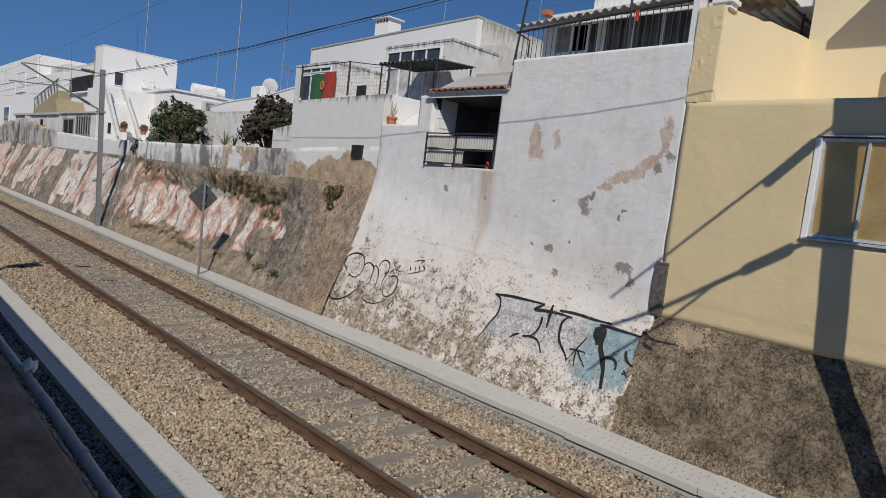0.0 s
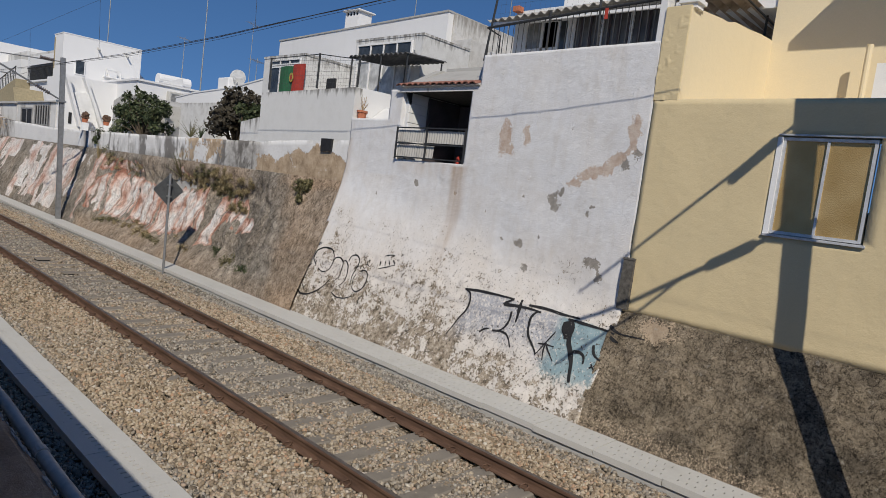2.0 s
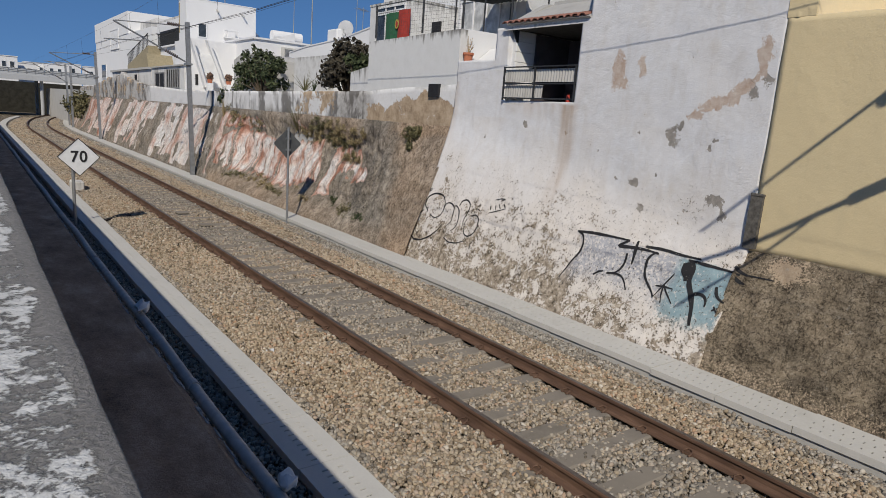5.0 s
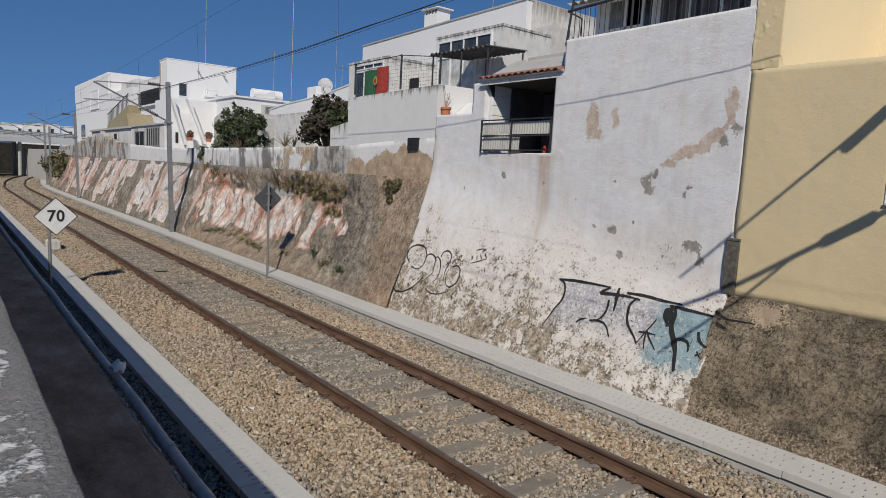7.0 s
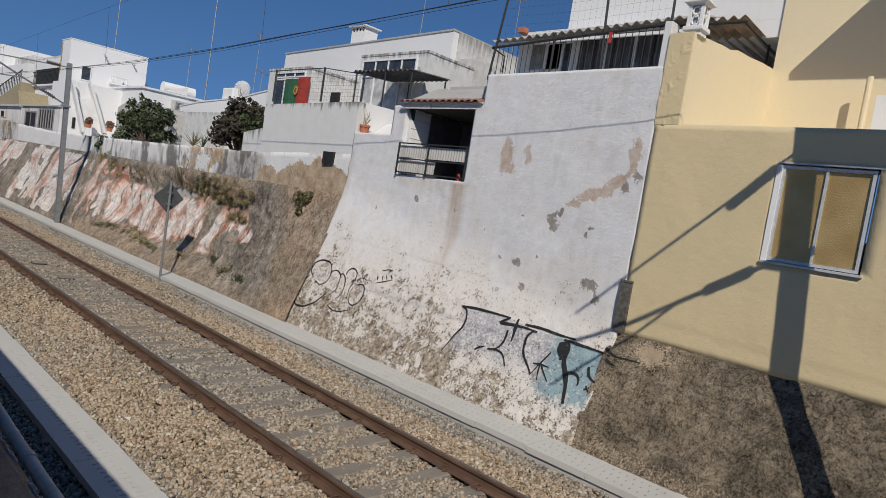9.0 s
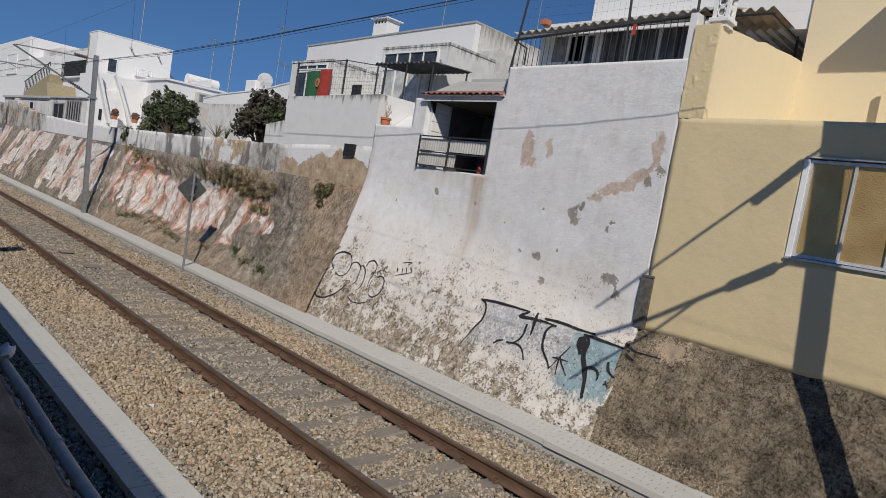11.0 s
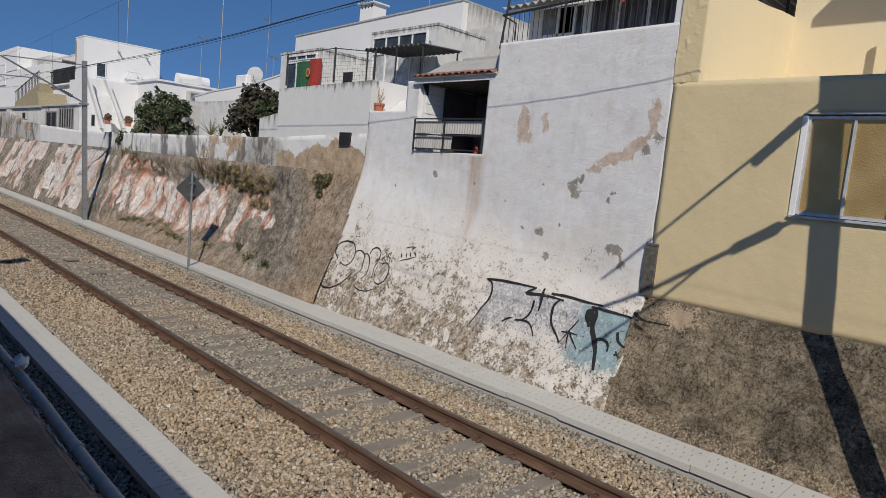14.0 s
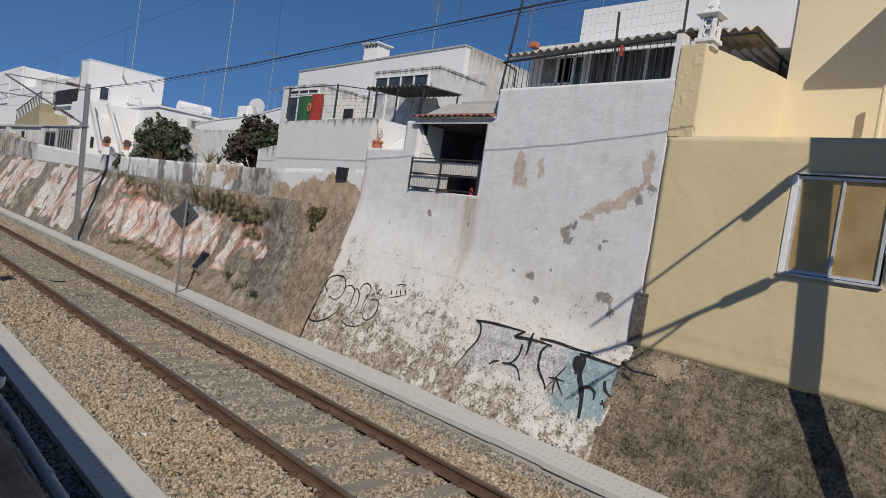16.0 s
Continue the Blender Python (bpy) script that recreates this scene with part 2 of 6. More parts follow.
    edge = m.math("SUBTRACT", edge, m.math("MULTIPLY", m.ramp(f, (0.5, 0.0), (0.62, 1.0)), 0.45))
    drip = m.ramp(m.noise(1.0, 5, (11, 11, 0.9), rough=0.6), (0.52, 0.0), (0.62, 1.0))
    edge = m.math("ADD", edge, m.math("MULTIPLY", drip, 0.05))
    m.bump(m.math("ADD", edge, m.math("MULTIPLY", flake, 0.45)), 0.6, 0.03)
    return m.m


def slope_mat():
    """The battered cutting: rough concrete and earth, splashed with paint that ran straight down."""
    m = Mat("painted_rock_slope", 0.95, spec=0.1)
    rough = m.noise(3.0, 8, rough=0.75)
    fine = m.noise(16, 6, rough=0.75)
    soil = m.attr("soil")
    grit = m.noise(42, 5, rough=0.75)
    patch = m.noise(0.8, 6, rough=0.7, dist=0.8)
    mixed = m.math("ADD", m.math("MULTIPLY", rough, 0.4), m.math("ADD", m.math("MULTIPLY", fine, 0.3), m.math("MULTIPLY", grit, 0.3)))
    grey = m.ramp(m.math("ADD", mixed, m.math("MULTIPLY", m.math("SUBTRACT", patch, 0.5), 0.35)), (0.39, (0.07, 0.062, 0.052)), (0.5, (0.225, 0.20, 0.168)), (0.61, (0.43, 0.39, 0.335)))
    earth = m.ramp(mixed, (0.39, (0.12, 0.085, 0.058)), (0.5, (0.36, 0.265, 0.185)), (0.60, (0.54, 0.43, 0.33)))
    col = m.mix(soil, grey, earth)
    # paint that ran down the fall line: how much there is, and whether white or red
    amount = m.math("ADD", m.attr("paint"), m.math("MULTIPLY", m.math("SUBTRACT", m.math("ADD", m.math("MULTIPLY", fine, 0.5), m.math("MULTIPLY", grit, 0.5)), 0.5), 2.2))
    amount = m.math("ADD", amount, m.math("MULTIPLY", m.math("SUBTRACT", m.noise(1.0, 7, (1.0, 3.0, 1.0), rough=0.75), 0.5), 1.6))
    tint = m.math("ADD", m.attr("red"), m.math("MULTIPLY", m.math("SUBTRACT", m.noise(1.0, 6, (1.2, 3.5, 1.6), rough=0.75), 0.5), 1.1))
    pc = m.ramp(tint, (0.24, (0.72, 0.70, 0.68)), (0.40, (0.70, 0.61, 0.56)), (0.54, (0.65, 0.49, 0.43)), (0.70, (0.53, 0.33, 0.26)), (0.95, (0.36, 0.17, 0.12)))
    pc = m.mix(0.6, pc, m.ramp(grit, (0.36, 0.35), (0.49, 1.0)), "MULTIPLY")
    col = m.mix(m.math("MULTIPLY", m.ramp(amount, (0.46, 0.0), (0.54, 1.0)), 0.95), col, pc)
    crack = m.ramp(m.math("ABSOLUTE", m.math("SUBTRACT", m.noise(4.0, 7, (1, 1.6, 0.8), rough=0.7, dist=0.4), 0.5)), (0.006, 0.28), (0.022, 1.0))
    col = m.mix(0.85, col, crack, "MULTIPLY")
    pits = m.ramp(m.noise(15, 4, rough=0.65), (0.36, 0.25), (0.40, 1.0))
    col = m.mix(0.8, col, pits, "MULTIPLY")
    m.color(col)
    m.bump(m.math("ADD", rough, m.math("ADD", m.math("MULTIPLY", fine, 0.7), m.math("MULTIPLY", m.noise(45, 5, rough=0.8), 0.4))), 0.6, 0.04)
    return m.m


def rough_batter_mat():
    m = Mat("dark_rough_batter", 0.95, spec=0.1)
    a = m.noise(4.0, 9, rough=0.8)
    b = m.noise(30, 6, rough=0.8)
    col = m.ramp(m.math("ADD", m.math("MULTIPLY", a, 0.5), m.math("MULTIPLY", b, 0.5)), (0.40, (0.060, 0.050, 0.038)), (0.5, (0.160, 0.134, 0.102)), (0.61, (0.29, 0.25, 0.195)))
    crack = m.ramp(m.math("ABSOLUTE", m.math("SUBTRACT", m.noise(5.5, 6, rough=0.65, dist=0.5), 0.5)), (0.006, 0.3), (0.02, 1.0))
    col = m.mix(1.0, col, crack, "MULTIPLY")
    pits = m.ramp(m.noise(24, 4, rough=0.6), (0.36, 0.45), (0.42, 1.0))
    col = m.mix(1.0, col, pits, "MULTIPLY")
    patch = m.ramp(m.noise(0.7, 5, rough=0.6, dist=0.8), (0.38, (0.62, 0.62, 0.62)), (0.62, (1.45, 1.40, 1.32)))
    col = m.mix(1.0, col, patch, "MULTIPLY")
    tan = m.math("ADD", m.attr("tan"), m.math("MULTIPLY", m.math("SUBTRACT", b, 0.5), 1.2))
    col = m.mix(m.ramp(tan, (0.5, 0.0), (0.62, 1.0)), col, m.ramp(b, (0.3, (0.34, 0.25, 0.17)), (0.7, (0.52, 0.42, 0.31))))
    lime = m.math("MULTIPLY", m.ramp(m.noise(11, 6, rough=0.8), (0.60, 0.0), (0.64, 1.0)), 0.4)
    col = m.mix(lime, col, (0.44, 0.41, 0.36))
    m.color(col)
    m.bump(m.math("ADD", a, m.math("ADD", m.math("MULTIPLY", b, 0.9), m.math("MULTIPLY", m.noise(50, 5, rough=0.8), 0.5))), 0.65, 0.035)
    return m.m


M_wall = white_wall_mat()
M_slope = slope_mat()
M_batter = rough_batter_mat()


def gravel_base_mat():
    m = Mat("ballast_bed", 0.95, spec=0.1)
    v = m.cells(24)
    c = m.t.nodes.new("ShaderNodeSeparateColor")
    m.link(v.outputs["Color"], c.inputs[0])
    col = m.ramp(c.outputs[0], (0.0, (0.20, 0.165, 0.12)), (0.4, (0.40, 0.33, 0.24)), (0.7, (0.52, 0.43, 0.32)), (1.0, (0.38, 0.34, 0.30)))
    # shade in the gaps between stones, painted as darker cell borders
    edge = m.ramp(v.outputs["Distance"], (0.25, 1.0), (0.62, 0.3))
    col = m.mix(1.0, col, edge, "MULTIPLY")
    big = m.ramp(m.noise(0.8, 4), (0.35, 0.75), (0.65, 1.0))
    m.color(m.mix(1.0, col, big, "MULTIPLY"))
    m.bump(edge, 0.9, 0.03)
    return m.m


def stone_mat():
    m = Mat("limestone_ballast", 0.92, spec=0.15)
    i = m.island()
    grey = m.attr("grey")
    warm = m.ramp(i, (0.0, (0.15, 0.115, 0.08)), (0.22, (0.29, 0.225, 0.155)), (0.5, (0.41, 0.33, 0.235)), (0.78, (0.50, 0.425, 0.325)), (0.9, (0.40, 0.25, 0.155)), (1.0, (0.60, 0.55, 0.47)))
    cold = m.ramp(i, (0.0, (0.13, 0.12, 0.105)), (0.4, (0.24, 0.22, 0.195)), (0.8, (0.35, 0.325, 0.285)), (1.0, (0.45, 0.42, 0.37)))
    col = m.mix(grey, warm, cold)
    m.color(m.mix(0.4, col, m.ramp(m.noise(60, 4), (0.3, 0.45), (0.7, 1.0)), "MULTIPLY"))
    m.bump(m.noise(80, 4), 0.4, 0.006)
    return m.m


M_gravel = gravel_base_mat()
M_stone = stone_mat()


def rail_mat():
    m = Mat("rusty_rail", 0.75, 0.15, 0.3)
    n = m.noise(12, 5, (1, 0.15, 1))
    col = m.ramp(n, (0.3, (0.075, 0.045, 0.032)), (0.55, (0.135, 0.08, 0.055)), (0.75, (0.19, 0.12, 0.085)))
    m.color(col)
    m.bump(m.noise(70, 3), 0.2, 0.004)
    return m.m


M_rail = rail_mat()
M_rail_top = plain("worn_rail_head", (0.20, 0.165, 0.14), 0.42, 0.7)
M_sleeper = plaster("concrete_sleeper", (0.235, 0.208, 0.175), (0.12, 0.105, 0.086), 0.9)
M_lid = plaster("trough_lid_concrete", (0.52, 0.51, 0.485), (0.33, 0.32, 0.29), 0.45, 0.3, 0.2)
# dark colour for shallow slot floors, painting the shade of deeper holes
M_slot_shade = plain("lid_slot_shade", (0.07, 0.07, 0.066), 0.9)


def parapet_mat():
    m = Mat("peeling_parapet", 0.95, spec=0.1)
    a = m.noise(26, 7, rough=0.75)
    b = m.noise(110, 5, rough=0.7)
    f = m.math("ADD", m.math("MULTIPLY", a, 0.75), m.math("MULTIPLY", b, 0.35))
    f = m.math("SUBTRACT", f, m.attr("bare"))
    col = m.mix(m.ramp(f, (0.50, 0.0), (0.56, 1.0)), m.ramp(b, (0.3, (0.17, 0.165, 0.16)), (0.7, (0.31, 0.30, 0.29))), m.ramp(a, (0.4, (0.52, 0.52, 0.51)), (0.7, (0.74, 0.74, 0.73))))
    m.color(col)
    m.bump(m.math("ADD", m.ramp(f, (0.50, 0.0), (0.56, 0.7)), m.math("MULTIPLY", b, 0.5)), 0.9, 0.012)
    return m.m


def shade_ledge_mat():
    m = Mat("stained_ledge", 0.95, spec=0.1)
    a = m.noise(2.5, 7, (1, 0.5, 1), rough=0.7)
    b = m.noise(30, 5, rough=0.75)
    col = m.ramp(m.math("ADD", m.math("MULTIPLY", a, 0.7), m.math("MULTIPLY", b, 0.3)), (0.34, (0.18, 0.115, 0.078)), (0.5, (0.36, 0.245, 0.17)), (0.66, (0.53, 0.40, 0.30)))
    m.color(col)
    m.bump(m.math("ADD", a, b), 0.6, 0.03)
    return m.m


M_parapet = parapet_mat()
M_ledge = shade_ledge_mat()
M_pipe = plain("grey_plastic_pipe", (0.42, 0.41, 0.40), 0.55)


# ---- ground and line ----
def rise(x):
    """Height of the ballast across the line, rail head at zero."""
    d = abs(x - 5.39)
    return -0.235 + 0.02 * (0.95 < d < 1.6) - max(0.0, d - 1.55) * 0.02


xs = [-400, -120, -40, -10, -0.5, 1.0, 1.7] + steps(1.8, 8.4, 0.3) + [9.0, 12, 40, 120, 400]
ys = [-400, -100, -30] + steps(-10, 40, 0.5) + steps(42, 130, 2)[0:] + [160, 220, 400, 900, 2000]


def ground_at(x, y):
    b = bend(y) if 1.5 < x < 9 else 0.0
    z = rise(x) + 0.012 * ns(x * 3, y * 3) if 1.9 < x < 8.3 else -0.35
    return (x + b if y < 140 else x, y, z)


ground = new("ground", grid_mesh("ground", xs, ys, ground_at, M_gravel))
tagged(ground, "pale limestone gravel ground under the railway line", "ground", kind="structure")

track = thing("railway_track", "single track of rusty rails on concrete sleepers in ballast", "railway track")
PROFILE = [(-0.075, -0.172), (0.075, -0.172), (0.075, -0.158), (0.02, -0.14), (0.011, -0.12), (0.011, -0.05), (0.036, -0.036), (0.036, -0.006), (0.028, 0.0), (-0.028, 0.0), (-0.036, -0.006), (-0.036, -0.036), (-0.011, -0.05), (-0.011, -0.12), (-0.02, -0.14), (-0.075, -0.158)]


def sweep(profile, x, ys_, bm=None):
    bm = bm or bmesh.new()
    rings = []
    for y in ys_:
        b = bend(y)
        rings.append([bm.verts.new((x + b + p[0], y, p[1])) for p in profile])
    n = len(profile)
    for a, b in zip(rings, rings[1:]):
        for i in range(n):
            j = (i + 1) % n
            bm.faces.new((a[i], a[j], b[j], b[i]))
    bm.faces.new(rings[0])
    bm.faces.new(rings[-1])
    bmesh.ops.recalc_face_normals(bm, faces=bm.faces[:])
    return bm


RAIL_Y = [-20, 0, 20, 40] + steps(60, 120, 2.5)
for rx in (4.52, 6.26):
    rail = part("rail", sweep(PROFILE, rx, RAIL_Y), M_rail, track)
    part("running_surface", sweep([(-0.026, -0.001), (0.026, -0.001), (0.026, 0.003), (-0.026, 0.003)], rx, RAIL_Y), M_rail_top, rail, "rubbed dull metal running surface")


def sleeper_mesh():
    bm = prism([(-1.25, -0.36), (1.25, -0.36), (1.25, -0.172), (0.55, -0.172), (0.42, -0.18), (-0.42, -0.18), (-0.55, -0.172), (-1.25, -0.172)], -0.13, 0.13, "y")
    bmesh.ops.bevel(bm, geom=[e for e in bm.edges if abs(e.verts[0].co.y - e.verts[1].co.y) < 1e-4 and max(v.co.z for v in e.verts) > -0.25], offset=0.02, segments=1, affect="EDGES")
    return mesh_from(bm, "sleeper", M_sleeper)


def clip_mesh():
    bm = tube([(-0.05, -0.05, 0.0), (0.02, -0.055, 0.03), (0.06, -0.02, 0.035), (0.06, 0.03, 0.03), (0.0, 0.05, 0.02), (-0.05, 0.02, 0.012)], 0.011, 6)
    box(-0.02, -0.07, -0.005, 0.09, 0.07, 0.012, bm=bm)
    return mesh_from(bm, "rail_clip", M_rail)


SLEEPER, CLIP = sleeper_mesh(), clip_mesh()
k = 0
for i in range(190):
    y = -8 + 0.6 * i
    if y > 106:
        break
    s = new("sleeper", SLEEPER)
    s.parent = track
    s.matrix_basis = pose(5.39 + bend(y), y, 0, 0, 0, -math.degrees(math.atan(max(0, y - 63) / 190)))
    if y < 30:
        for cx, turn in ((-0.87 - 0.09, 0), (-0.87 + 0.09, 180), (0.87 - 0.09, 0), (0.87 + 0.09, 180)):
            c = new("rail_clip", CLIP)
            c.parent = s
            c.matrix_basis = pose(cx, 0, -0.158, 0, 0, turn)


# ---- cable troughs on both sides ----
def lid_mesh(width, rows):
    """One concrete lid 0.99 m long with rows of slots sunk into its top."""
    bm = bmesh.new()
    us = sorted({-width / 2, width / 2, *[r + s for r, _ in rows for s in (-0.030, 0.030)]})
    holes = []
    for r, off in rows:
        for k in range(8):
            holes.append((r, -0.41 + 0.11 * k + off))
    vs = sorted({-0.495, 0.495, *[round(h[1] + s, 4) for h in holes for s in (-0.010, 0.010) if abs(h[1] + s) < 0.49]})
    grid = {(i, j): bm.verts.new((u, v, 0)) for i, u in enumerate(us) for j, v in enumerate(vs)}
    sunk = []
    for i in range(len(us) - 1):
        for j in range(len(vs) - 1):
            f = bm.faces.new((grid[i, j], grid[i + 1, j], grid[i + 1, j + 1], grid[i, j + 1]))
            cu, cv = (us[i] + us[i + 1]) / 2, (vs[j] + vs[j + 1]) / 2
            if any(abs(cu - a) < 0.012 and abs(cv - b) < 0.006 for a, b in holes):
                sunk.append(f)
    r = bmesh.ops.extrude_discrete_faces(bm, faces=sunk)
    for f in r["faces"]:
        bmesh.ops.translate(bm, vec=(0, 0, -0.012), verts=f.verts)
        f.material_index = 1
    outer = [e for e in bm.edges if e.is_boundary and max(abs(e.verts[0].co.x) - width / 2, abs(e.verts[0].co.y) - 0.495) > -1e-5 and abs(e.verts[0].co.z) < 1e-5]
    r = bmesh.ops.extrude_edge_only(bm, edges=outer)
    bmesh.ops.translate(bm, vec=(0, 0, -0.09), verts=[g for g in r["geom"] if isinstance(g, bmesh.types.BMVert)])
    bmesh.ops.recalc_face_normals(bm, faces=bm.faces[:])
    me = mesh_from(bm, "trough_lid", M_lid)
    me.materials.append(M_slot_shade)
    return me


def trough(x, width, rows, y0, y1, label):
    t = thing("cable_trough", label, "cable trough")
    me = lid_mesh(width, rows)
    part("channel", sweep([(-width / 2 + 0.03, -0.45), (width / 2 - 0.03, -0.45), (width / 2 - 0.03, -0.125), (-width / 2 + 0.03, -0.125)], x, steps(y0, y1, 2)), M_concrete, t)
    rng = random.Random(int(x * 10))
    y = y0 + 0.5
    while y < y1:
        o = new("lid", me)
        o.parent = t
        o.matrix_basis = pose(x + bend(y) + rng.uniform(-0.006, 0.006), y, -0.035 + rng.uniform(-0.006, 0.006), rng.uniform(-0.3, 0.3), rng.uniform(-0.4, 0.4), -math.degrees(math.atan(max(0, y - 63) / 190)) + rng.uniform(-0.25, 0.25))
        y += 1.0
    return t


trough(2.575, 0.54, [(-0.075, 0.0), (0.085, 0.0)], -6, 96, "pale concrete cable trough with slotted lids beside the ballast")
trough(8.06, 0.66, [(-0.18, 0.0), (-0.0, 0.04), (0.18, 0.0)], -6, 96, "pale concrete cable trough with slotted lids along the wall foot")

# ---- near parapet, ledge and pipe ----
par_xs = [-0.45, -0.44] + steps(-0.42, 0.10, 0.03) + [0.125, 0.137, 0.14, 0.141]


def par_at(x, y):
    z = 2.82 + 0.006 * ns(x * 9, y * 9) - 0.02 * max(0, (x - 0.10) / 0.04) ** 2 * 0.5
    if x > 0.1405:
        z = 0.0
    if x < -0.445:
        z = 1.6
    # the top lies 0.31 m below the eye
    z = 3.27 + (z - 3.27) * 0.694 if z > 2 else z
    return ((x + 0.003 * ns(y * 4, 3.1)) * 0.694, y, z)


parapet = new("parapet_wall", grid_mesh("parapet_wall", par_xs, steps(-6, 14, 0.05) + steps(14.5, 100, 1.5), par_at, M_parapet, masks=lambda u, v, p: {"bare": 0.30 * sstep(0.095, 0.125, u + 0.03 * ns(v * 2.2) + 0.015 * ns(v * 9)) + 0.0 + 0.14 * ns(u * 6, v * 4)}))
tagged(parapet, "near parapet wall with flaking white paint on its top", "wall", kind="structure")
ledge = part("ledge", prism([(-0.25, -0.5), (1.68, -0.5), (1.69, 0.27), (1.62, 0.30), (-0.25, 0.31)], -6, 100, "y"), M_ledge)
tagged(ledge, "dark stained concrete ledge below the parapet", "ledge", kind="structure")
street = part("pavement", box(-30, -30, -0.5, -0.311, 100, 1.6), M_concrete)
tagged(street, "grey pavement behind the parapet wall", "pavement", kind="structure")


# ---- retaining wall, slope and batter ----
def wall_x(y, z):
    """The face of the whitewashed retaining wall: battered at the foot, upright above."""
    k = min(1.0, max(0.0, (y - 4.7) / 7.85))
    top = 9.33 + 0.27 * k
    foot = 8.46 - 0.06 * k
    h = 1.55 + 1.75 * k
    # a straight batter that eases into the upright face
    s = (top - foot) / h
    d = 0.16
    a = foot + s * z - top
    return top + (a - math.sqrt(a * a + d * d)) / 2 + d * 0.12


def blob(y, z, cy, cz, ry, rz, tilt=0.0):
    y += 0.10 * ns(y * 5, z * 5, 71) + 0.05 * ns(y * 14, z * 14, 72)
    z += 0.10 * ns(y * 5, z * 5, 73) + 0.05 * ns(y * 14, z * 14, 74)
    dy, dz = y - cy, z - cz
    c, s = math.cos(radians(tilt)), math.sin(radians(tilt))
    a, b = dy * c + dz * s, -dy * s + dz * c
    return max(0.0, 1.0 - math.sqrt((a / ry) ** 2 + (b / rz) ** 2))


BARE = [(6.30, 3.26, 0.17, 0.26, 0), (6.17, 3.42, 0.07, 0.09, 0), (5.50, 3.22, 0.15, 0.06, -25), (5.60, 3.12, 0.06, 0.1, 0), (6.95, 2.42, 0.12, 0.17, 0), (6.50, 2.55, 0.05, 0.07, 0), (6.72, 2.0, 0.10, 0.2, 0), (6.45, 2.05, 0.05, 0.06, 0), (5.35, 2.28, 0.25, 0.14, 20), (5.2, 2.12, 0.12, 0.18, 0), (5.05, 4.0, 0.12, 0.25, 0), (4.85, 4.15, 0.1, 0.2, 0), (8.75, 3.18, 0.08, 0.08, 0), (9.9, 3.3, 0.1, 0.12, 0), (11.2, 2.9, 0.06, 0.1, 0), (6.95, 3.3, 0.04, 0.05, 0), (7.35, 2.45, 0.05, 0.06, 0)]
TAN = [(5.55, 3.82, 0.55, 0.16, -24), (5.15, 4.05, 0.42, 0.15, -35), (5.95, 3.60, 0.25, 0.10, -10), (4.92, 4.45, 0.16, 0.48, 0), (7.62, 4.32, 0.19, 0.48, 0), (7.45, 4.10, 0.14, 0.2, 20), (7.1, 4.42, 0.11, 0.32, 0)]


def wall_masks(y, z, p):
    low = 0.50 - 0.28 * sstep(0.2, 2.1 + 0.5 * ns(y * 0.7), z) - 0.22 * sstep(1.5, 3.4, z)
    low += 0.16 * ns(y * 1.3, z * 1.3, 4) + 0.10 * sstep(0.5, 0.2, z)
    if y > 7.5:
        low += 0.10 * sstep(1.5, 0.2, z) + 0.05
    bare = max((blob(y, z, *b) for b in BARE), default=0.0)
    bare = min(1.0, bare * 1.3)
    tan = min(1.0, 1.5 * max(blob(y, z, *b) for b in TAN))
    rust = 1.15 * sstep(0.30, 0.0, abs(y - 8.72 - 0.03 * math.sin(z * 4))) * sstep(1.2, 3.6, z) * (z < 3.72) * (0.6 + 0.6 * ns(y * 11, z * 1.5))
    rust += 0.25 * sstep(3.3, 3.72, z) * (z < 3.76) * (8.4 < y < 10.7) * (0.5 + ns(y * 7, z))
    if y > 12.0:
        rust += 0.3 * sstep(12.3, 12.55, y) * sstep(2.2, 3.4, z) * (z < 4.2)
    # ochre paint lapped over the corner
    ochre = 0.0
    edge = lerp_table([(4.7, 1.30), (5.35, 1.37), (6.3, 1.36), (6.7, 1.42), (7.8, 1.40)], y)
    left = lerp_table([(0.5, 7.8), (0.8, 7.7), (1.0, 7.58), (1.2, 7.56), (1.4, 7.79)], z)
    under = sstep(edge + 0.01, edge - 0.01, z)
    blue = under * sstep(0.30, 0.55, z + 0.12 * ns(y * 5, z * 5)) * sstep(5.85, 5.6, y + 0.1 * ns(z * 6, 2)) * sstep(4.70, 4.76, y)
    pale = under * sstep(0.45, 0.95, z + 0.2 * ns(y * 3, z * 3)) * sstep(left + 0.02, left - 0.02, y) * sstep(5.5, 5.8, y)
    return {"low": max(0.0, low) if z < 3.4 else max(0.0, 0.02 + 0.1 * ns(y, z)), "bare": bare, "tan": tan, "rust": max(0.0, min(0.75, rust)), "ochre": ochre, "blue": blue, "pale": pale}


def wall_at(y, z):
    x = wall_x(y, z)
    lump = 0.018 * ns(y * 1.1, z * 1.1, 7) + 0.005 * ns(y * 4, z * 4, 2)
    if z < 1.6:
        lump += 0.022 * ns(y * 5, z * 5, 9)
    if abs(y - 12.55) < 1e-6:
        lump += 0.03 * ns(z * 3)
    e = 0.0
    if abs(y - 4.70) < 1e-6:
        e = 0.035 * ns(z * 1.6, 5.0)
    return (x - lump, y + e, z)


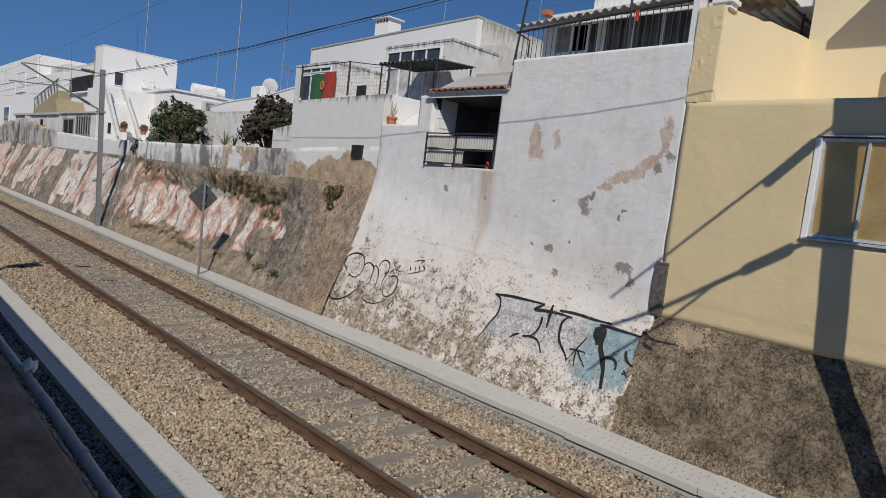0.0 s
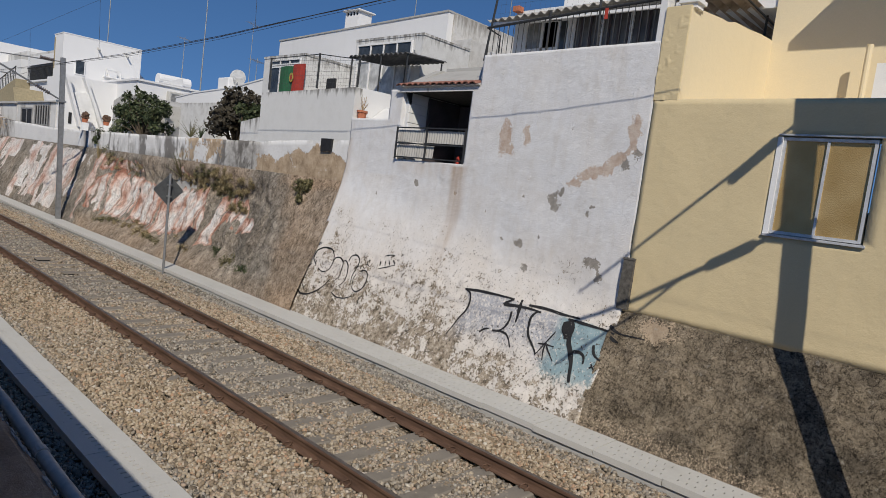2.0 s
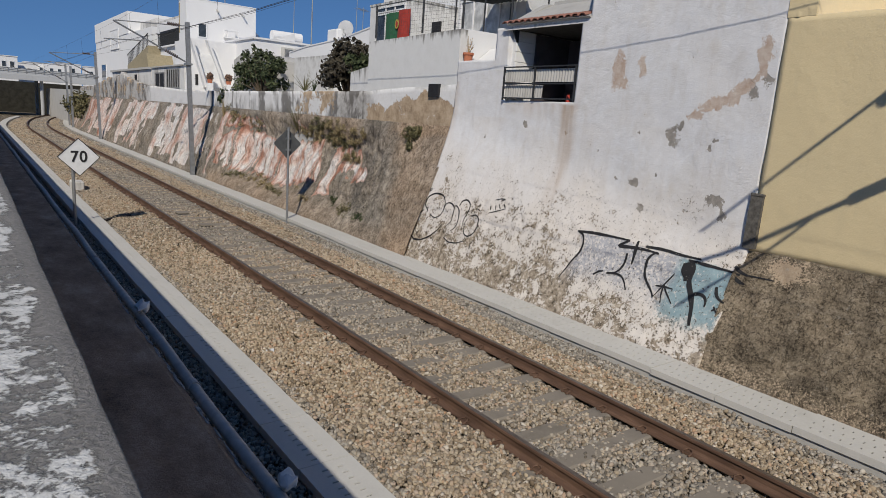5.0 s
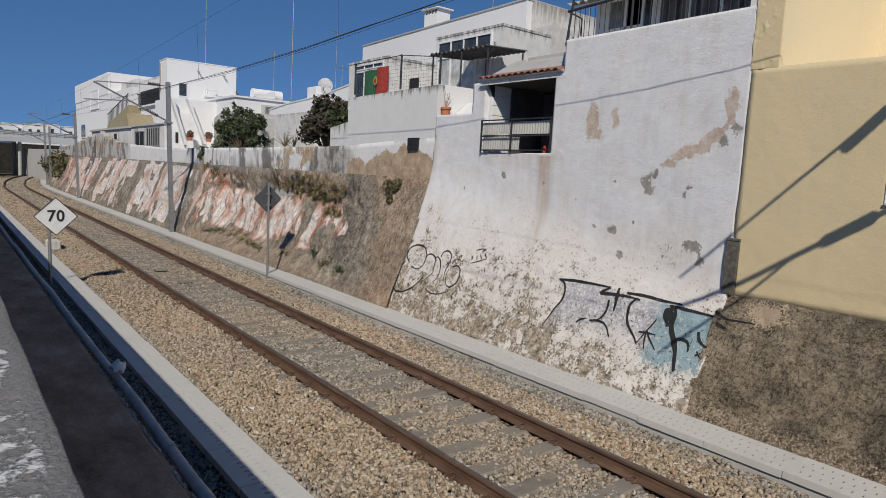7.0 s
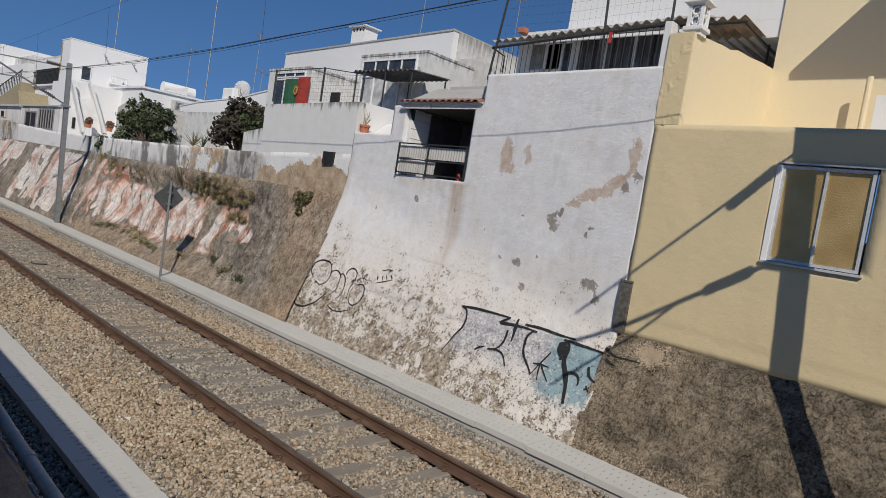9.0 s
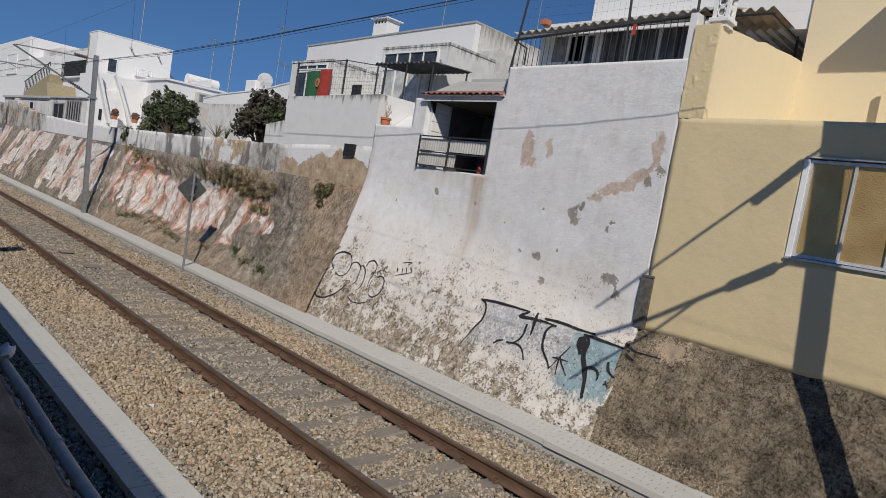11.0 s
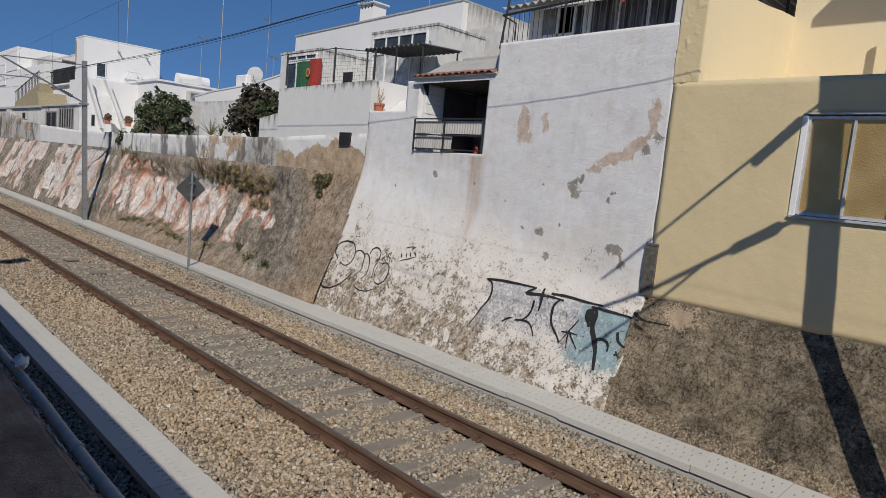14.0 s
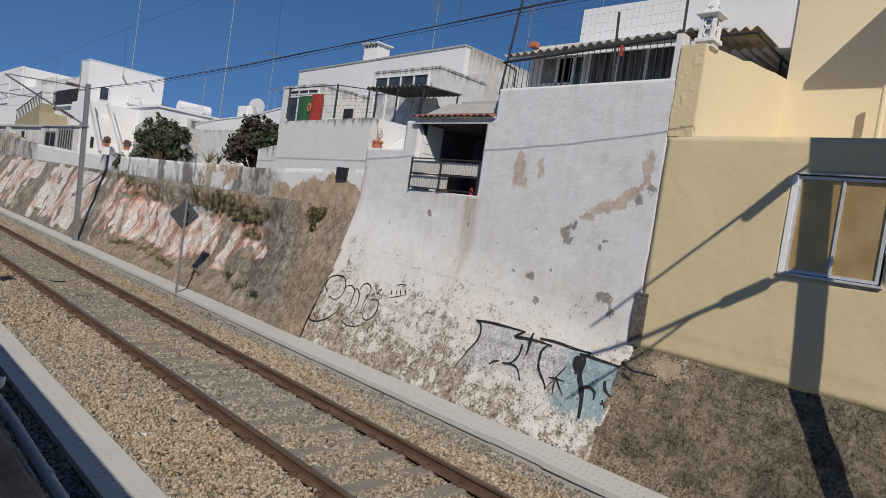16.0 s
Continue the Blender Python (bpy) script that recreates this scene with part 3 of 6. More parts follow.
LOG_Y0, LOG_Y1, LOG_Z0, LOG_Z1 = 8.62, 10.70, 3.76, 5.30
us = sorted(set([round(v, 4) for v in steps(4.70, 8.4, 0.035) + steps(8.4, 8.5, 0.05) + steps(8.5, 10.6, 0.035) + steps(10.6, 11.15, 0.05) + steps(11.15, 12.55, 0.035)]))
vs = sorted(set([round(v, 4) for v in steps(-0.35, 3.76, 0.035) + steps(3.76, 4.65, 0.05) + steps(4.65, 5.30, 0.05) + steps(5.30, 5.9, 0.05)]))


def wall_skip(y, z):
    if LOG_Y0 < y < LOG_Y1 and z > LOG_Z0:
        return True
    if y > 11.15:
        return z > 4.65
    if y > 8.4:
        return z > 5.30
    return False


white_wall = new("retaining_wall", grid_mesh("retaining_wall", us, vs, wall_at, M_wall, wall_skip, wall_masks))
mod = white_wall.modifiers.new("thickness", "SOLIDIFY")
mod.thickness, mod.offset = 0.32, -1.0
tagged(white_wall, "tall flaking whitewashed retaining wall with a battered foot", "wall", kind="structure")


def slope_x(y, z):
    base = 8.32 + 0.40 * max(0.0, z)
    # a shallower skirt of fallen earth with a ledge of plants above it
    skirt = sstep(14.5, 17.5, y) * sstep(28.5, 25.5, y)
    base += skirt * 0.42 * sstep(0.0, 0.8, z) * sstep(3.0, 2.2, z)
    rub = 0.20 * ns(y * 0.45, z * 0.5, 1) + 0.12 * ns(y * 1.3, z * 1.3, 2) + 0.06 * ns(y * 3.5, z * 3.5, 3) + 0.03 * ns(y * 9, z * 9, 5) + 0.05 * ns(y * 5.5, z * 0.9, 8)
    flat = sstep(14.0, 15.5, y) * (0.55 if y > 29 else 1.0) + 0.25
    base -= rub * flat * sstep(-0.1, 0.5, z) * (0.25 + 0.75 * sstep(3.0, 2.3, z))
    return base


def slope_at(y, z):
    return (slope_x(y, z) + bend(y), y, z)


def strip(y, w, seed):
    """The paint strip that y falls in, w wide on average: a number for it and how near y is to its edge."""
    q = y / w + 0.45 * ns(y / w * 0.7, seed)
    k = math.floor(q)
    u = q - k
    return k, min(u, 1 - u) * w


def pick(k, seed):
    return random.Random(k * 37 + seed).random()


# painted fields on the near cutting face, as outlines in (y, z)
FIELDS = [
    [(28.3, 0.75), (28.7, 1.9), (26.9, 2.35), (24.0, 2.15), (21.2, 2.2), (19.6, 2.38), (18.9, 1.0), (21.5, 0.5), (24.3, 0.62), (27.2, 0.55)],
    [(18.5, 2.12), (17.55, 2.25), (17.95, 0.72), (18.85, 0.42)],
    [(17.1, 2.25), (17.75, 1.95), (17.8, 1.38), (16.3, 1.2), (15.7, 1.38), (16.3, 1.75), (16.8, 1.7)],
    [(21.9, 2.5), (21.4, 2.88), (20.8, 2.55)],
    [(28.6, 2.25), (24.6, 2.45), (24.8, 2.78), (28.7, 2.85)],
]


def inside(y, z, poly):
    """How far (y, z) lies inside an outline, in metres; negative outside."""
    hit, best = False, 9.0
    for (a, b), (c, d) in zip(poly, poly[1:] + poly[:1]):
        if (b > z) != (d > z) and y < (c - a) * (z - b) / (d - b) + a:
            hit = not hit
        t = max(0.0, min(1.0, ((y - a) * (c - a) + (z - b) * (d - b)) / ((c - a) ** 2 + (d - b) ** 2)))
        best = min(best, math.hypot(y - a - t * (c - a), z - b - t * (d - b)))
    return best if hit else -best


def slope_masks(y, z, p):
    paint, red = -0.8, 0.2
    yy = y + 0.02 * ns(z * 9, y * 8)
    if 15.0 < y < 29.2:
        q = (y + 0.05 * ns(y * 3, z * 3, 41), z + 0.14 * ns(y * 3, z * 3, 42) + 0.05 * ns(y * 9, z * 9, 43))
        d = max(inside(*q, f) for f in FIELDS)
        k, e = strip(yy, 0.75, 3)
        body = sstep(-0.05, 0.08, d)
        worn = sstep(0.34, 0.6, ns(y * 1.1, z * 1.1, 77) + 0.5 * ns(y * 3.4, z * 2.4, 79))
        paint = -0.8 + body * 1.95 - 1.1 * worn * body
        paint -= 0.9 * body * sstep(0.09, 0.03, e) * (pick(k, 8) < 0.75)
        # salmon rims, thin runs between the strokes and blushes inside
        red = 0.27 + 0.40 * sstep(0.16, 0.03, d) + 0.34 * sstep(0.09, 0.03, abs(e - 0.10)) * (0.5 + 0.7 * pick(k, 6)) + 0.65 * max(0.0, ns(y * 1.4, z * 1.7, 31) - 0.05) + (0.16 if pick(k, 5) < 0.35 else 0.0)
        red += 0.35 * sstep(24.5, 27.5, y) * sstep(1.6, 1.9, z + 0.3 * ns(y * 2, z * 2, 33)) * max(0.0, 0.6 + ns(y * 2.2, z * 2.2, 34))
    if y >= 28.7:
        k, e = strip(yy, 0.95 if y < 45 else 1.2, 9)
        kind = pick(k, 11)
        top = 2.98 + 0.35 * (pick(k, 12) - 0.5)
        bot = 0.02 + 0.9 * pick(k, 13) ** 2
        body = sstep(bot - 0.1, bot + 0.1, z) * sstep(top + 0.1, top - 0.1, z)
        worn = sstep(0.22, 0.5, ns(y * 0.9, z * 0.7, 78) + 0.4 * ns(y * 3.2, z * 1.6, 80))
        paint = -0.8 + body * (1.8 if kind < 0.48 else (1.5 if kind < 0.80 else 0.75)) - 1.0 * worn * body
        red = 0.28 + 0.34 * sstep(0.12, 0.02, e) * pick(k, 14) + (0.20 if 0.50 <= kind < 0.70 else 0.0) + 0.16 * sstep(42, 56, y) + 0.55 * max(0.0, ns(y * 0.9, z * 1.1, 32))
        if 40.4 < y < 43.4 and 0.1 < z < 2.0 + 0.1 * ns(y * 3):
            paint = -0.8
        if 29.5 < y < 32.0:
            paint -= 0.55 * sstep(1.4, 0.9, abs(y - 30.6)) * (0.7 + ns(y * 2, z))
    soil = 0.10 + 0.5 * ns(y * 0.6, z * 0.9, 11)
    if 13.0 < y < 28.5:
        soil += 0.50 * sstep(0.8, 0.1, z) + 0.45 * sstep(2.0, 2.4, z) * sstep(15.8, 17.5, y) * sstep(23.0, 21.0, y)
    # bare grey render beside the white wall, turning to brown earth towards its edge
    if y < 17.2:
        edge = 13.55 + 0.42 * z + 0.5 * ns(y * 1.1, z * 1.1, 2)
        soil = (0.52 * sstep(edge + 0.35, edge - 0.35, y) + 0.10 + 0.30 * sstep(0.6, 0.1, z) + 0.3 * ns(y * 0.9, z * 0.9, 2)) * sstep(17.4, 16.4, y) + soil * sstep(16.4, 17.4, y)
        soil += 0.6 * sstep(2.7, 2.95, z + 0.3 * ns(y * 1.2, z)) * sstep(15.6, 14.6, y)
    if y > 68:
        soil, paint = 0.5, paint - 0.1 * (y - 68)
    return {"paint": paint, "red": red, "soil": max(0.0, min(1.0, soil))}


sl_y = steps(12.45, 32, 0.06) + steps(32.1, 60, 0.1)[1:] + steps(60.3, 108, 0.5)
sl_z = steps(-0.35, 3.10, 0.05)
slope = new("cutting_slope", grid_mesh("cutting_slope", sl_y, sl_z, slope_at, M_slope, masks=slope_masks))
tagged(slope, "rough sloping cutting face streaked with white and red paint", "slope", kind="structure")


def batter_x(y, z):
    return 8.50 + 0.50 * max(-0.2, z) + 0.0


def batter_at(y, z):
    lump = 0.03 * ns(y * 1.2, z * 1.2, 40) + 0.03 * ns(y * 3.5, z * 3.5, 41) + 0.02 * ns(y * 9, z * 9, 42)
    x = batter_x(y, z) - lump * sstep(-0.1, 0.3, z)
    if z > 1.68:
        x = 9.34 + (z - 1.68) * 0.5
    return (x, y, z + (0.03 * ns(y * 2.3, 3) if z > 1.5 else 0.0))


def batter_masks(y, z, p):
    return {"tan": 0.75 * blob(y, z, 4.0, 1.42, 0.75, 0.30) + 0.35 * sstep(1.3, 1.7, z) + 0.5 * sstep(0.45, 0.05, z)}


batter = new("wall_base", grid_mesh("wall_base", steps(-6, 4.78, 0.045), steps(-0.35, 1.73, 0.045), batter_at, M_batter, masks=batter_masks))
tagged(batter, "dark rough rendered base below the ochre wall", "wall", kind="structure")

# low wall along the top of the cutting
M_low = plaster("stained_low_wall", (0.66, 0.65, 0.63), (0.10, 0.095, 0.085), 0.95, 1.0)


def low_top(y):
    return lerp_table([(12.5, 4.12), (13.75, 4.06), (15.1, 4.02), (16.8, 3.92), (22, 3.87), (36, 3.80), (45, 4.05), (48, 4.2), (54, 4.9), (60, 4.6), (66, 4.0), (110, 3.7)], y) + 0.02 * ns(y * 2) + (0.22 * ns(y * 0.7, 3) + 0.06 * ns(y * 2.2, 4)) * sstep(45, 48, y)


def low_at(y, z):
    t = low_top(y)
    zz = 2.7 + (t - 2.7) * min(1.0, z)
    return (9.62 + (0.0 if z <= 1 else 0.28) + 0.02 * ns(y * 2, zz * 2, 3) + 0.03 * (zz < 3.2) * ns(y, zz) + bend(y), y, zz)


def low_masks(y, z, p):
    zz = p[2]
    n = ns(y * 0.9, zz * 1.4, 50) + 0.6 * ns(y * 2.6, zz * 2.2, 51)
    a = sstep(17.3, 16.5, y)
    b = sstep(18.2, 19.2, y) * sstep(22.6, 21.6, y)
    edge = lerp_table([(12.5, 3.55), (12.9, 3.75), (13.6, 3.95), (14.5, 3.82), (15.4, 3.55), (16.7, 3.50)], y)
    bare = a * (0.05 + 0.75 * sstep(edge + 0.16, edge - 0.16, zz + 0.30 * n)) + b * (0.52 + 0.35 * n) + sstep(24, 26, y) * 0.35 * sstep(3.1, 2.85, zz) + sstep(44, 47, y) * (0.36 + 0.45 * n)
    grey = sstep(16.3, 17.0, y) * sstep(19.4, 18.4, y) + sstep(21.9, 22.6, y) * sstep(25.4, 24.6, y) * sstep(3.55, 3.2, zz + 0.3 * n) + 0.8 * sstep(44, 46, y)
    d = sstep(16.2, 17.2, y) * sstep(33.5, 30.0, y) * (1.0 if y < 25 else 0.85) + 0.5 * sstep(43, 45, y)
    dark = d * (0.7 + 1.3 * ns(y * 0.9, 2, 5)) + 0.25 * sstep(0.15, 0.0, low_top(y) - zz) + 0.65 * grey
    return {"bare": max(0.0, bare), "dark": max(0.0, min(1.3, dark)), "grey": min(1.0, grey)}


def low_mat():
    m = Mat("low_wall_render", 0.93, spec=0.12)
    fine = m.noise(14, 6, rough=0.7)
    run = m.noise(0.8, 6, (0.9, 1.0, 0.75), rough=0.62, dist=0.4)
    streak = m.noise(1.0, 5, (3.0, 3.0, 0.5), rough=0.6)
    run = m.math("ADD", m.math("MULTIPLY", run, 0.7), m.math("MULTIPLY", streak, 0.3))
    white = m.mix(m.ramp(fine, (0.4, 0.0), (0.75, 0.5)), (0.70, 0.695, 0.69), (0.55, 0.53, 0.50))
    df = m.math("MULTIPLY", m.math("MULTIPLY", m.attr("dark"), 1.9), m.ramp(run, (0.47, 0.0), (0.60, 1.0)))
    white = m.mix(m.math("MULTIPLY", m.attr("grey"), 0.8), white, m.ramp(m.noise(6, 6, rough=0.7), (0.35, (0.20, 0.185, 0.165)), (0.65, (0.46, 0.44, 0.41))))
    col = m.mix(m.math("MINIMUM", df, 0.85), white, (0.12, 0.11, 0.10))
    bf = m.math("ADD", m.attr("bare"), m.math("MULTIPLY", m.math("SUBTRACT", m.noise(3.5, 8, rough=0.75), 0.5), 2.0))
    bc = m.ramp(m.noise(4, 6, rough=0.7), (0.3, (0.24, 0.17, 0.11)), (0.5, (0.42, 0.32, 0.22)), (0.7, (0.53, 0.42, 0.31)))
    col = m.mix(m.ramp(bf, (0.47, 0.0), (0.54, 1.0)), col, bc)
    m.color(col)
    m.bump(m.math("SUBTRACT", fine, m.math("MULTIPLY", m.ramp(bf, (0.47, 0.0), (0.54, 1.0)), 0.6)), 0.5, 0.03)
    return m.m


low = new("boundary_wall", grid_mesh("boundary_wall", steps(12.5, 62, 0.08) + steps(62.5, 100, 0.6), [0, 0.1, 0.2, 0.3, 0.4, 0.5, 0.6, 0.7, 0.8, 0.9, 1.0, 1.001], low_at, low_mat(), masks=low_masks))
tagged(low, "low stained white boundary wall along the top of the cutting", "wall", kind="structure")
upper_ground = part("terrace_ground", box(9.7, -6, -0.5, 150, 110, 3.6), M_concrete)
tagged(upper_ground, "raised ground behind the retaining walls", "ground", kind="structure")


# ---- more materials ----
def glass_mat(name, c, rough=0.08):
    m = Mat(name, rough, 0.0, 0.6)
    n = m.noise(3.0, 4)
    m.color(m.mix(m.ramp(n, (0.4, 0.0), (0.65, 1.0)), c, tuple(v * 1.8 + 0.01 for v in c)))
    m.bump(m.noise(5, 2), 0.05, 0.01)
    return m.m


M_glass = glass_mat("dark_window_glass", (0.03, 0.035, 0.04))
M_curtain_glass = glass_mat("curtained_glass", (0.17, 0.17, 0.16), 0.2)


def obscured_mat():
    m = Mat("amber_obscured_glass", 0.35, 0.4, 0.5)
    v = m.cells(70)
    n = m.noise(1.8, 3)
    m.color(m.mix(m.ramp(n, (0.35, 0.0), (0.65, 1.0)), (0.44, 0.295, 0.115), (0.53, 0.375, 0.17)))
    m.bump(v.outputs["Distance"], 0.5, 0.006)
    return m.m


M_amber = obscured_mat()
# colours the veranda curtains and the dark sheets for shade in the loggia
M_curtain_and_shade = plain("dark_curtain_and_shade", (0.075, 0.062, 0.068), 0.9, vary=0.3, scale=3)
M_tile = plain("clay_roof_tile", (0.33, 0.155, 0.115), 0.85, vary=0.45, scale=5)
M_terracotta = plain("terracotta", (0.48, 0.17, 0.09), 0.85)
M_fibro = plain("fibre_cement_sheet", (0.42, 0.40, 0.37), 0.9, vary=0.5, scale=3)
M_rustsheet = plain("brown_corrugated_sheet", (0.50, 0.40, 0.31), 0.85, vary=0.6, scale=3)
M_darksheet = plain("dark_corrugated_sheet", (0.10, 0.10, 0.10), 0.7, vary=0.4)
M_green = plain("green_cloth", (0.03, 0.13, 0.06), 0.9)
M_red = plain("red_cloth", (0.42, 0.05, 0.035), 0.9)
M_gold = plain("yellow_cloth", (0.42, 0.33, 0.08), 0.9)
M_tan = plain("tan_awning", (0.33, 0.28, 0.18), 0.9)
M_panel = plain("white_sheet_panel", (0.80, 0.80, 0.79), 0.6, vary=0.15, scale=2)
M_bars = plain("window_bars", (0.25, 0.25, 0.25), 0.6)
M_rustbox = plain("weathered_dark_metal", (0.13, 0.12, 0.105), 0.8, vary=0.6, scale=14)
# soffit coloured near black to carry the shadow under the loggia roof
M_soffit = plain("shade_dark_soffit", (0.075, 0.07, 0.066), 0.85)
M_deck = plaster("mossy_roof_render", (0.42, 0.41, 0.39), (0.25, 0.24, 0.22), 0.7)
M_veranda_glass = glass_mat("curtained_veranda_glass", (0.075, 0.072, 0.068), 0.35)
M_net_curtain = glass_mat("white_net_curtain_glass", (0.36, 0.36, 0.35), 0.3)
M_ac = plain("ac_casing", (0.55, 0.54, 0.50), 0.6)
M_sign = plain("white_sign_face", (0.72, 0.73, 0.74), 0.45, vary=0.12)
M_signback = plain("grey_sign_back", (0.085, 0.09, 0.095), 0.55, vary=0.3)
M_black = plain("black_paint", (0.022, 0.022, 0.024), 0.7)
M_rubber = plain("dusty_rubber", (0.055, 0.042, 0.036), 0.9, vary=0.5, scale=6)
M_plastic = plain("white_plastic_litter", (0.7, 0.7, 0.7), 0.5)
M_bridge = plaster("bridge_concrete", (0.42, 0.43, 0.44), (0.25, 0.25, 0.25), 0.5)
M_brown = plain("brown_pot_plant", (0.13, 0.075, 0.05), 0.9, vary=0.5)


def window(parent, axis, at, a0, a1, z0, z1, panes=2, frame_m=None, glass=None, fw=0.05, out=-1, sill=False, name="window"):
    """A framed window on a wall face: across x or y at the coordinate at, facing out; panes side by side."""
    frame_m, glass = frame_m or M_alu, glass or M_glass

    def b(u0, u1, w0, w1, d0, d1, bm=None):
        lo, hi = sorted((at + out * d0, at + out * d1))
        return box(lo, u0, w0, hi, u1, w1, bm=bm) if axis == "x" else box(u0, lo, w0, u1, hi, w1, bm=bm)

    bm = b(a0, a1, z0, z0 + fw, -0.03, 0.045)
    b(a0, a1, z1 - fw, z1, -0.03, 0.045, bm)
    b(a0, a0 + fw, z0 + fw, z1 - fw, -0.03, 0.045, bm)
    b(a1 - fw, a1, z0 + fw, z1 - fw, -0.03, 0.045, bm)
    w = (a1 - a0 - 2 * fw) / panes
    win = part(name, bm, frame_m, parent)
    for i in range(1, panes):
        c = a0 + fw + w * i
        part("mullion", b(c - fw * 0.4, c + fw * 0.4, z0 + fw, z1 - fw, -0.03, 0.04), frame_m, win)
    for i in range(panes):
        part("pane", b(a0 + fw + w * i, a0 + fw + w * (i + 1), z0 + fw, z1 - fw, -0.02, 0.012), glass, win)
    if sill:
        part("sill", b(a0 - 0.06, a1 + 0.06, z0 - 0.05, z0, -0.02, 0.10), frame_m, win)
    return win


def corrugated(p0, du, dv, pitch=0.18, amp=0.03, mat=None):
    """A wavy sheet from p0: waves follow one another along du, ridges run along dv."""
    p0, du, dv = Vector(p0), Vector(du), Vector(dv)
    n = int(du.length / pitch * 8)
    up = du.cross(dv).normalized()
    if up.z < 0:
        up = -up
    bm = bmesh.new()
    rows = []
    for lay in (0.0, -0.008):
        for i in range(n + 1):
            o = p0 + du * (i / n) + up * (amp * math.sin(2 * math.pi * i / 8) + lay)
            rows.append((bm.verts.new(o), bm.verts.new(o + dv)))
    m = n + 1
    for k in (0, m):
        for i in range(n):
            bm.faces.new((rows[k + i][0], rows[k + i + 1][0], rows[k + i + 1][1], rows[k + i][1]))
    for i in range(n):
        for e in (0, 1):
            bm.faces.new((rows[i][e], rows[i + 1][e], rows[m + i + 1][e], rows[m + i][e]))
    bmesh.ops.recalc_face_normals(bm, faces=bm.faces[:])
    return bm


def cloth(y0, y1, z0, z1, x):
    us_, vs_ = steps(y0, y1, 0.06), steps(z0, z1, 0.1)
    bm = bmesh.new()
    vv = [[bm.verts.new((x - 0.02 * math.sin(u * 9 + v * 1.5), u, v)) for v in vs_] for u in us_]
    back = [[bm.verts.new(v.co + Vector((0.006, 0, 0))) for v in r] for r in vv]
    for g, flip in ((vv, 1), (back, 0)):
        for i in range(len(us_) - 1):
            for j in range(len(vs_) - 1):
                q = (g[i][j], g[i + 1][j], g[i + 1][j + 1], g[i][j + 1])
                bm.faces.new(q if flip else q[::-1])
    bmesh.ops.recalc_face_normals(bm, faces=bm.faces[:])
    return bm


# ---- ochre house ----
ochre = thing("ochre_house", "house with an ochre lower wall and cream upper storey", "house")
W_Y0, W_Y1, W_Z0, W_Z1 = 1.63, 2.78, 3.16, 4.52


def holed_wall_at(y, z):
    return (9.335 - 0.012 * ns(y * 1.5, z * 1.5, 60) - 0.005 * ns(y * 6, z * 6, 61), y, z)


hy = sorted(set([round(v, 3) for v in steps(-6, W_Y0, 0.15) + steps(W_Y0, W_Y1, 0.1) + steps(W_Y1, 4.69, 0.08)]))
hz = sorted(set([round(v, 3) for v in steps(1.66, W_Z0, 0.1) + steps(W_Z0, W_Z1, 0.1) + steps(W_Z1, 5.0, 0.08)]))
ow = new("wall", grid_mesh("wall", hy, hz, holed_wall_at, M_yellow, lambda y, z: W_Y0 < y < W_Y1 and W_Z0 < z < W_Z1))
ow.parent = ochre
mod = ow.modifiers.new("thickness", "SOLIDIFY")
mod.thickness, mod.offset = 0.26, -1.0
part("pilaster", box(9.327, 4.307, 4.985, 9.72, 4.698, 6.40, 0.012), M_yellow, ochre)
pil = new("old_render", grid_mesh("old_render", steps(4.318, 4.70, 0.025), steps(4.99, 6.385, 0.025), lambda y, z: (9.330 - 0.014 * max(0.0, ns(y * 8, z * 5, 64) + 0.9 * ns(y * 19, z * 15, 65) + 0.1), y, z), M_yellow))
pil.parent = ochre
part("end_post", box(9.36, 4.705, 5.86, 9.62, 4.83, 6.60, 0.01), M_white, ochre, "white post at the end of the railing")
part("terrace_slab", box(9.345, -6, 4.90, 12.95, 4.32, 5.006), M_cream, ochre)
part("side_wall", prism([(9.345, 5.006), (13.2, 5.0), (13.2, 6.78), (12.3, 6.72), (11.6, 6.64), (11.05, 6.60), (10.75, 6.52), (10.45, 6.50), (9.345, 6.375)], 4.302, 4.50, "y"), M_cream, ochre)
part("upper_wall", box(12.95, -6, 5.0, 13.3, 4.315, 11.0), M_cream, ochre)
part("balcony", box(11.35, -6, 8.5, 12.945, 2.28, 8.66), M_white_clean, ochre, "white overhanging balcony slab")
part("roof_slab", box(12.6, -6, 11.0, 18, 4.5, 11.15), M_white_clean, ochre)
part("terrace_partition", box(11.2, -2, 5.006, 11.36, 2.2, 5.86), M_white_clean, ochre, "low white partition on the terrace")
part("drain_post", tube([(12.6, 2.62, 5.0), (12.6, 2.62, 6.5)], 0.05, 10), M_cream, ochre)
window(ochre, "x", 9.40, W_Y0 + 0.03, W_Y1 - 0.03, W_Z0 + 0.03, W_Z1 - 0.03, 2, M_alu, M_amber, 0.04)
part("window_reveal", box(9.315, W_Y1 - 0.035, W_Z0 - 0.02, 9.40, W_Y1 + 0.03, W_Z1 - 0.03), M_white_clean, ochre, "white window reveal")
part("window_sill", box(9.29, W_Y0 - 0.03, W_Z0 - 0.015, 9.42, W_Y1 + 0.03, W_Z0 + 0.02, 0.006), M_alu, ochre)
part("drip_ledge", box(9.30, W_Y0 - 0.05, W_Z1 - 0.01, 9.36, W_Y1 + 0.02, W_Z1 + 0.01), M_alu, ochre)

lamp = thing("chimney_lantern", "white pierced ornamental chimney with a pointed spire standing on the pilaster", "chimney")


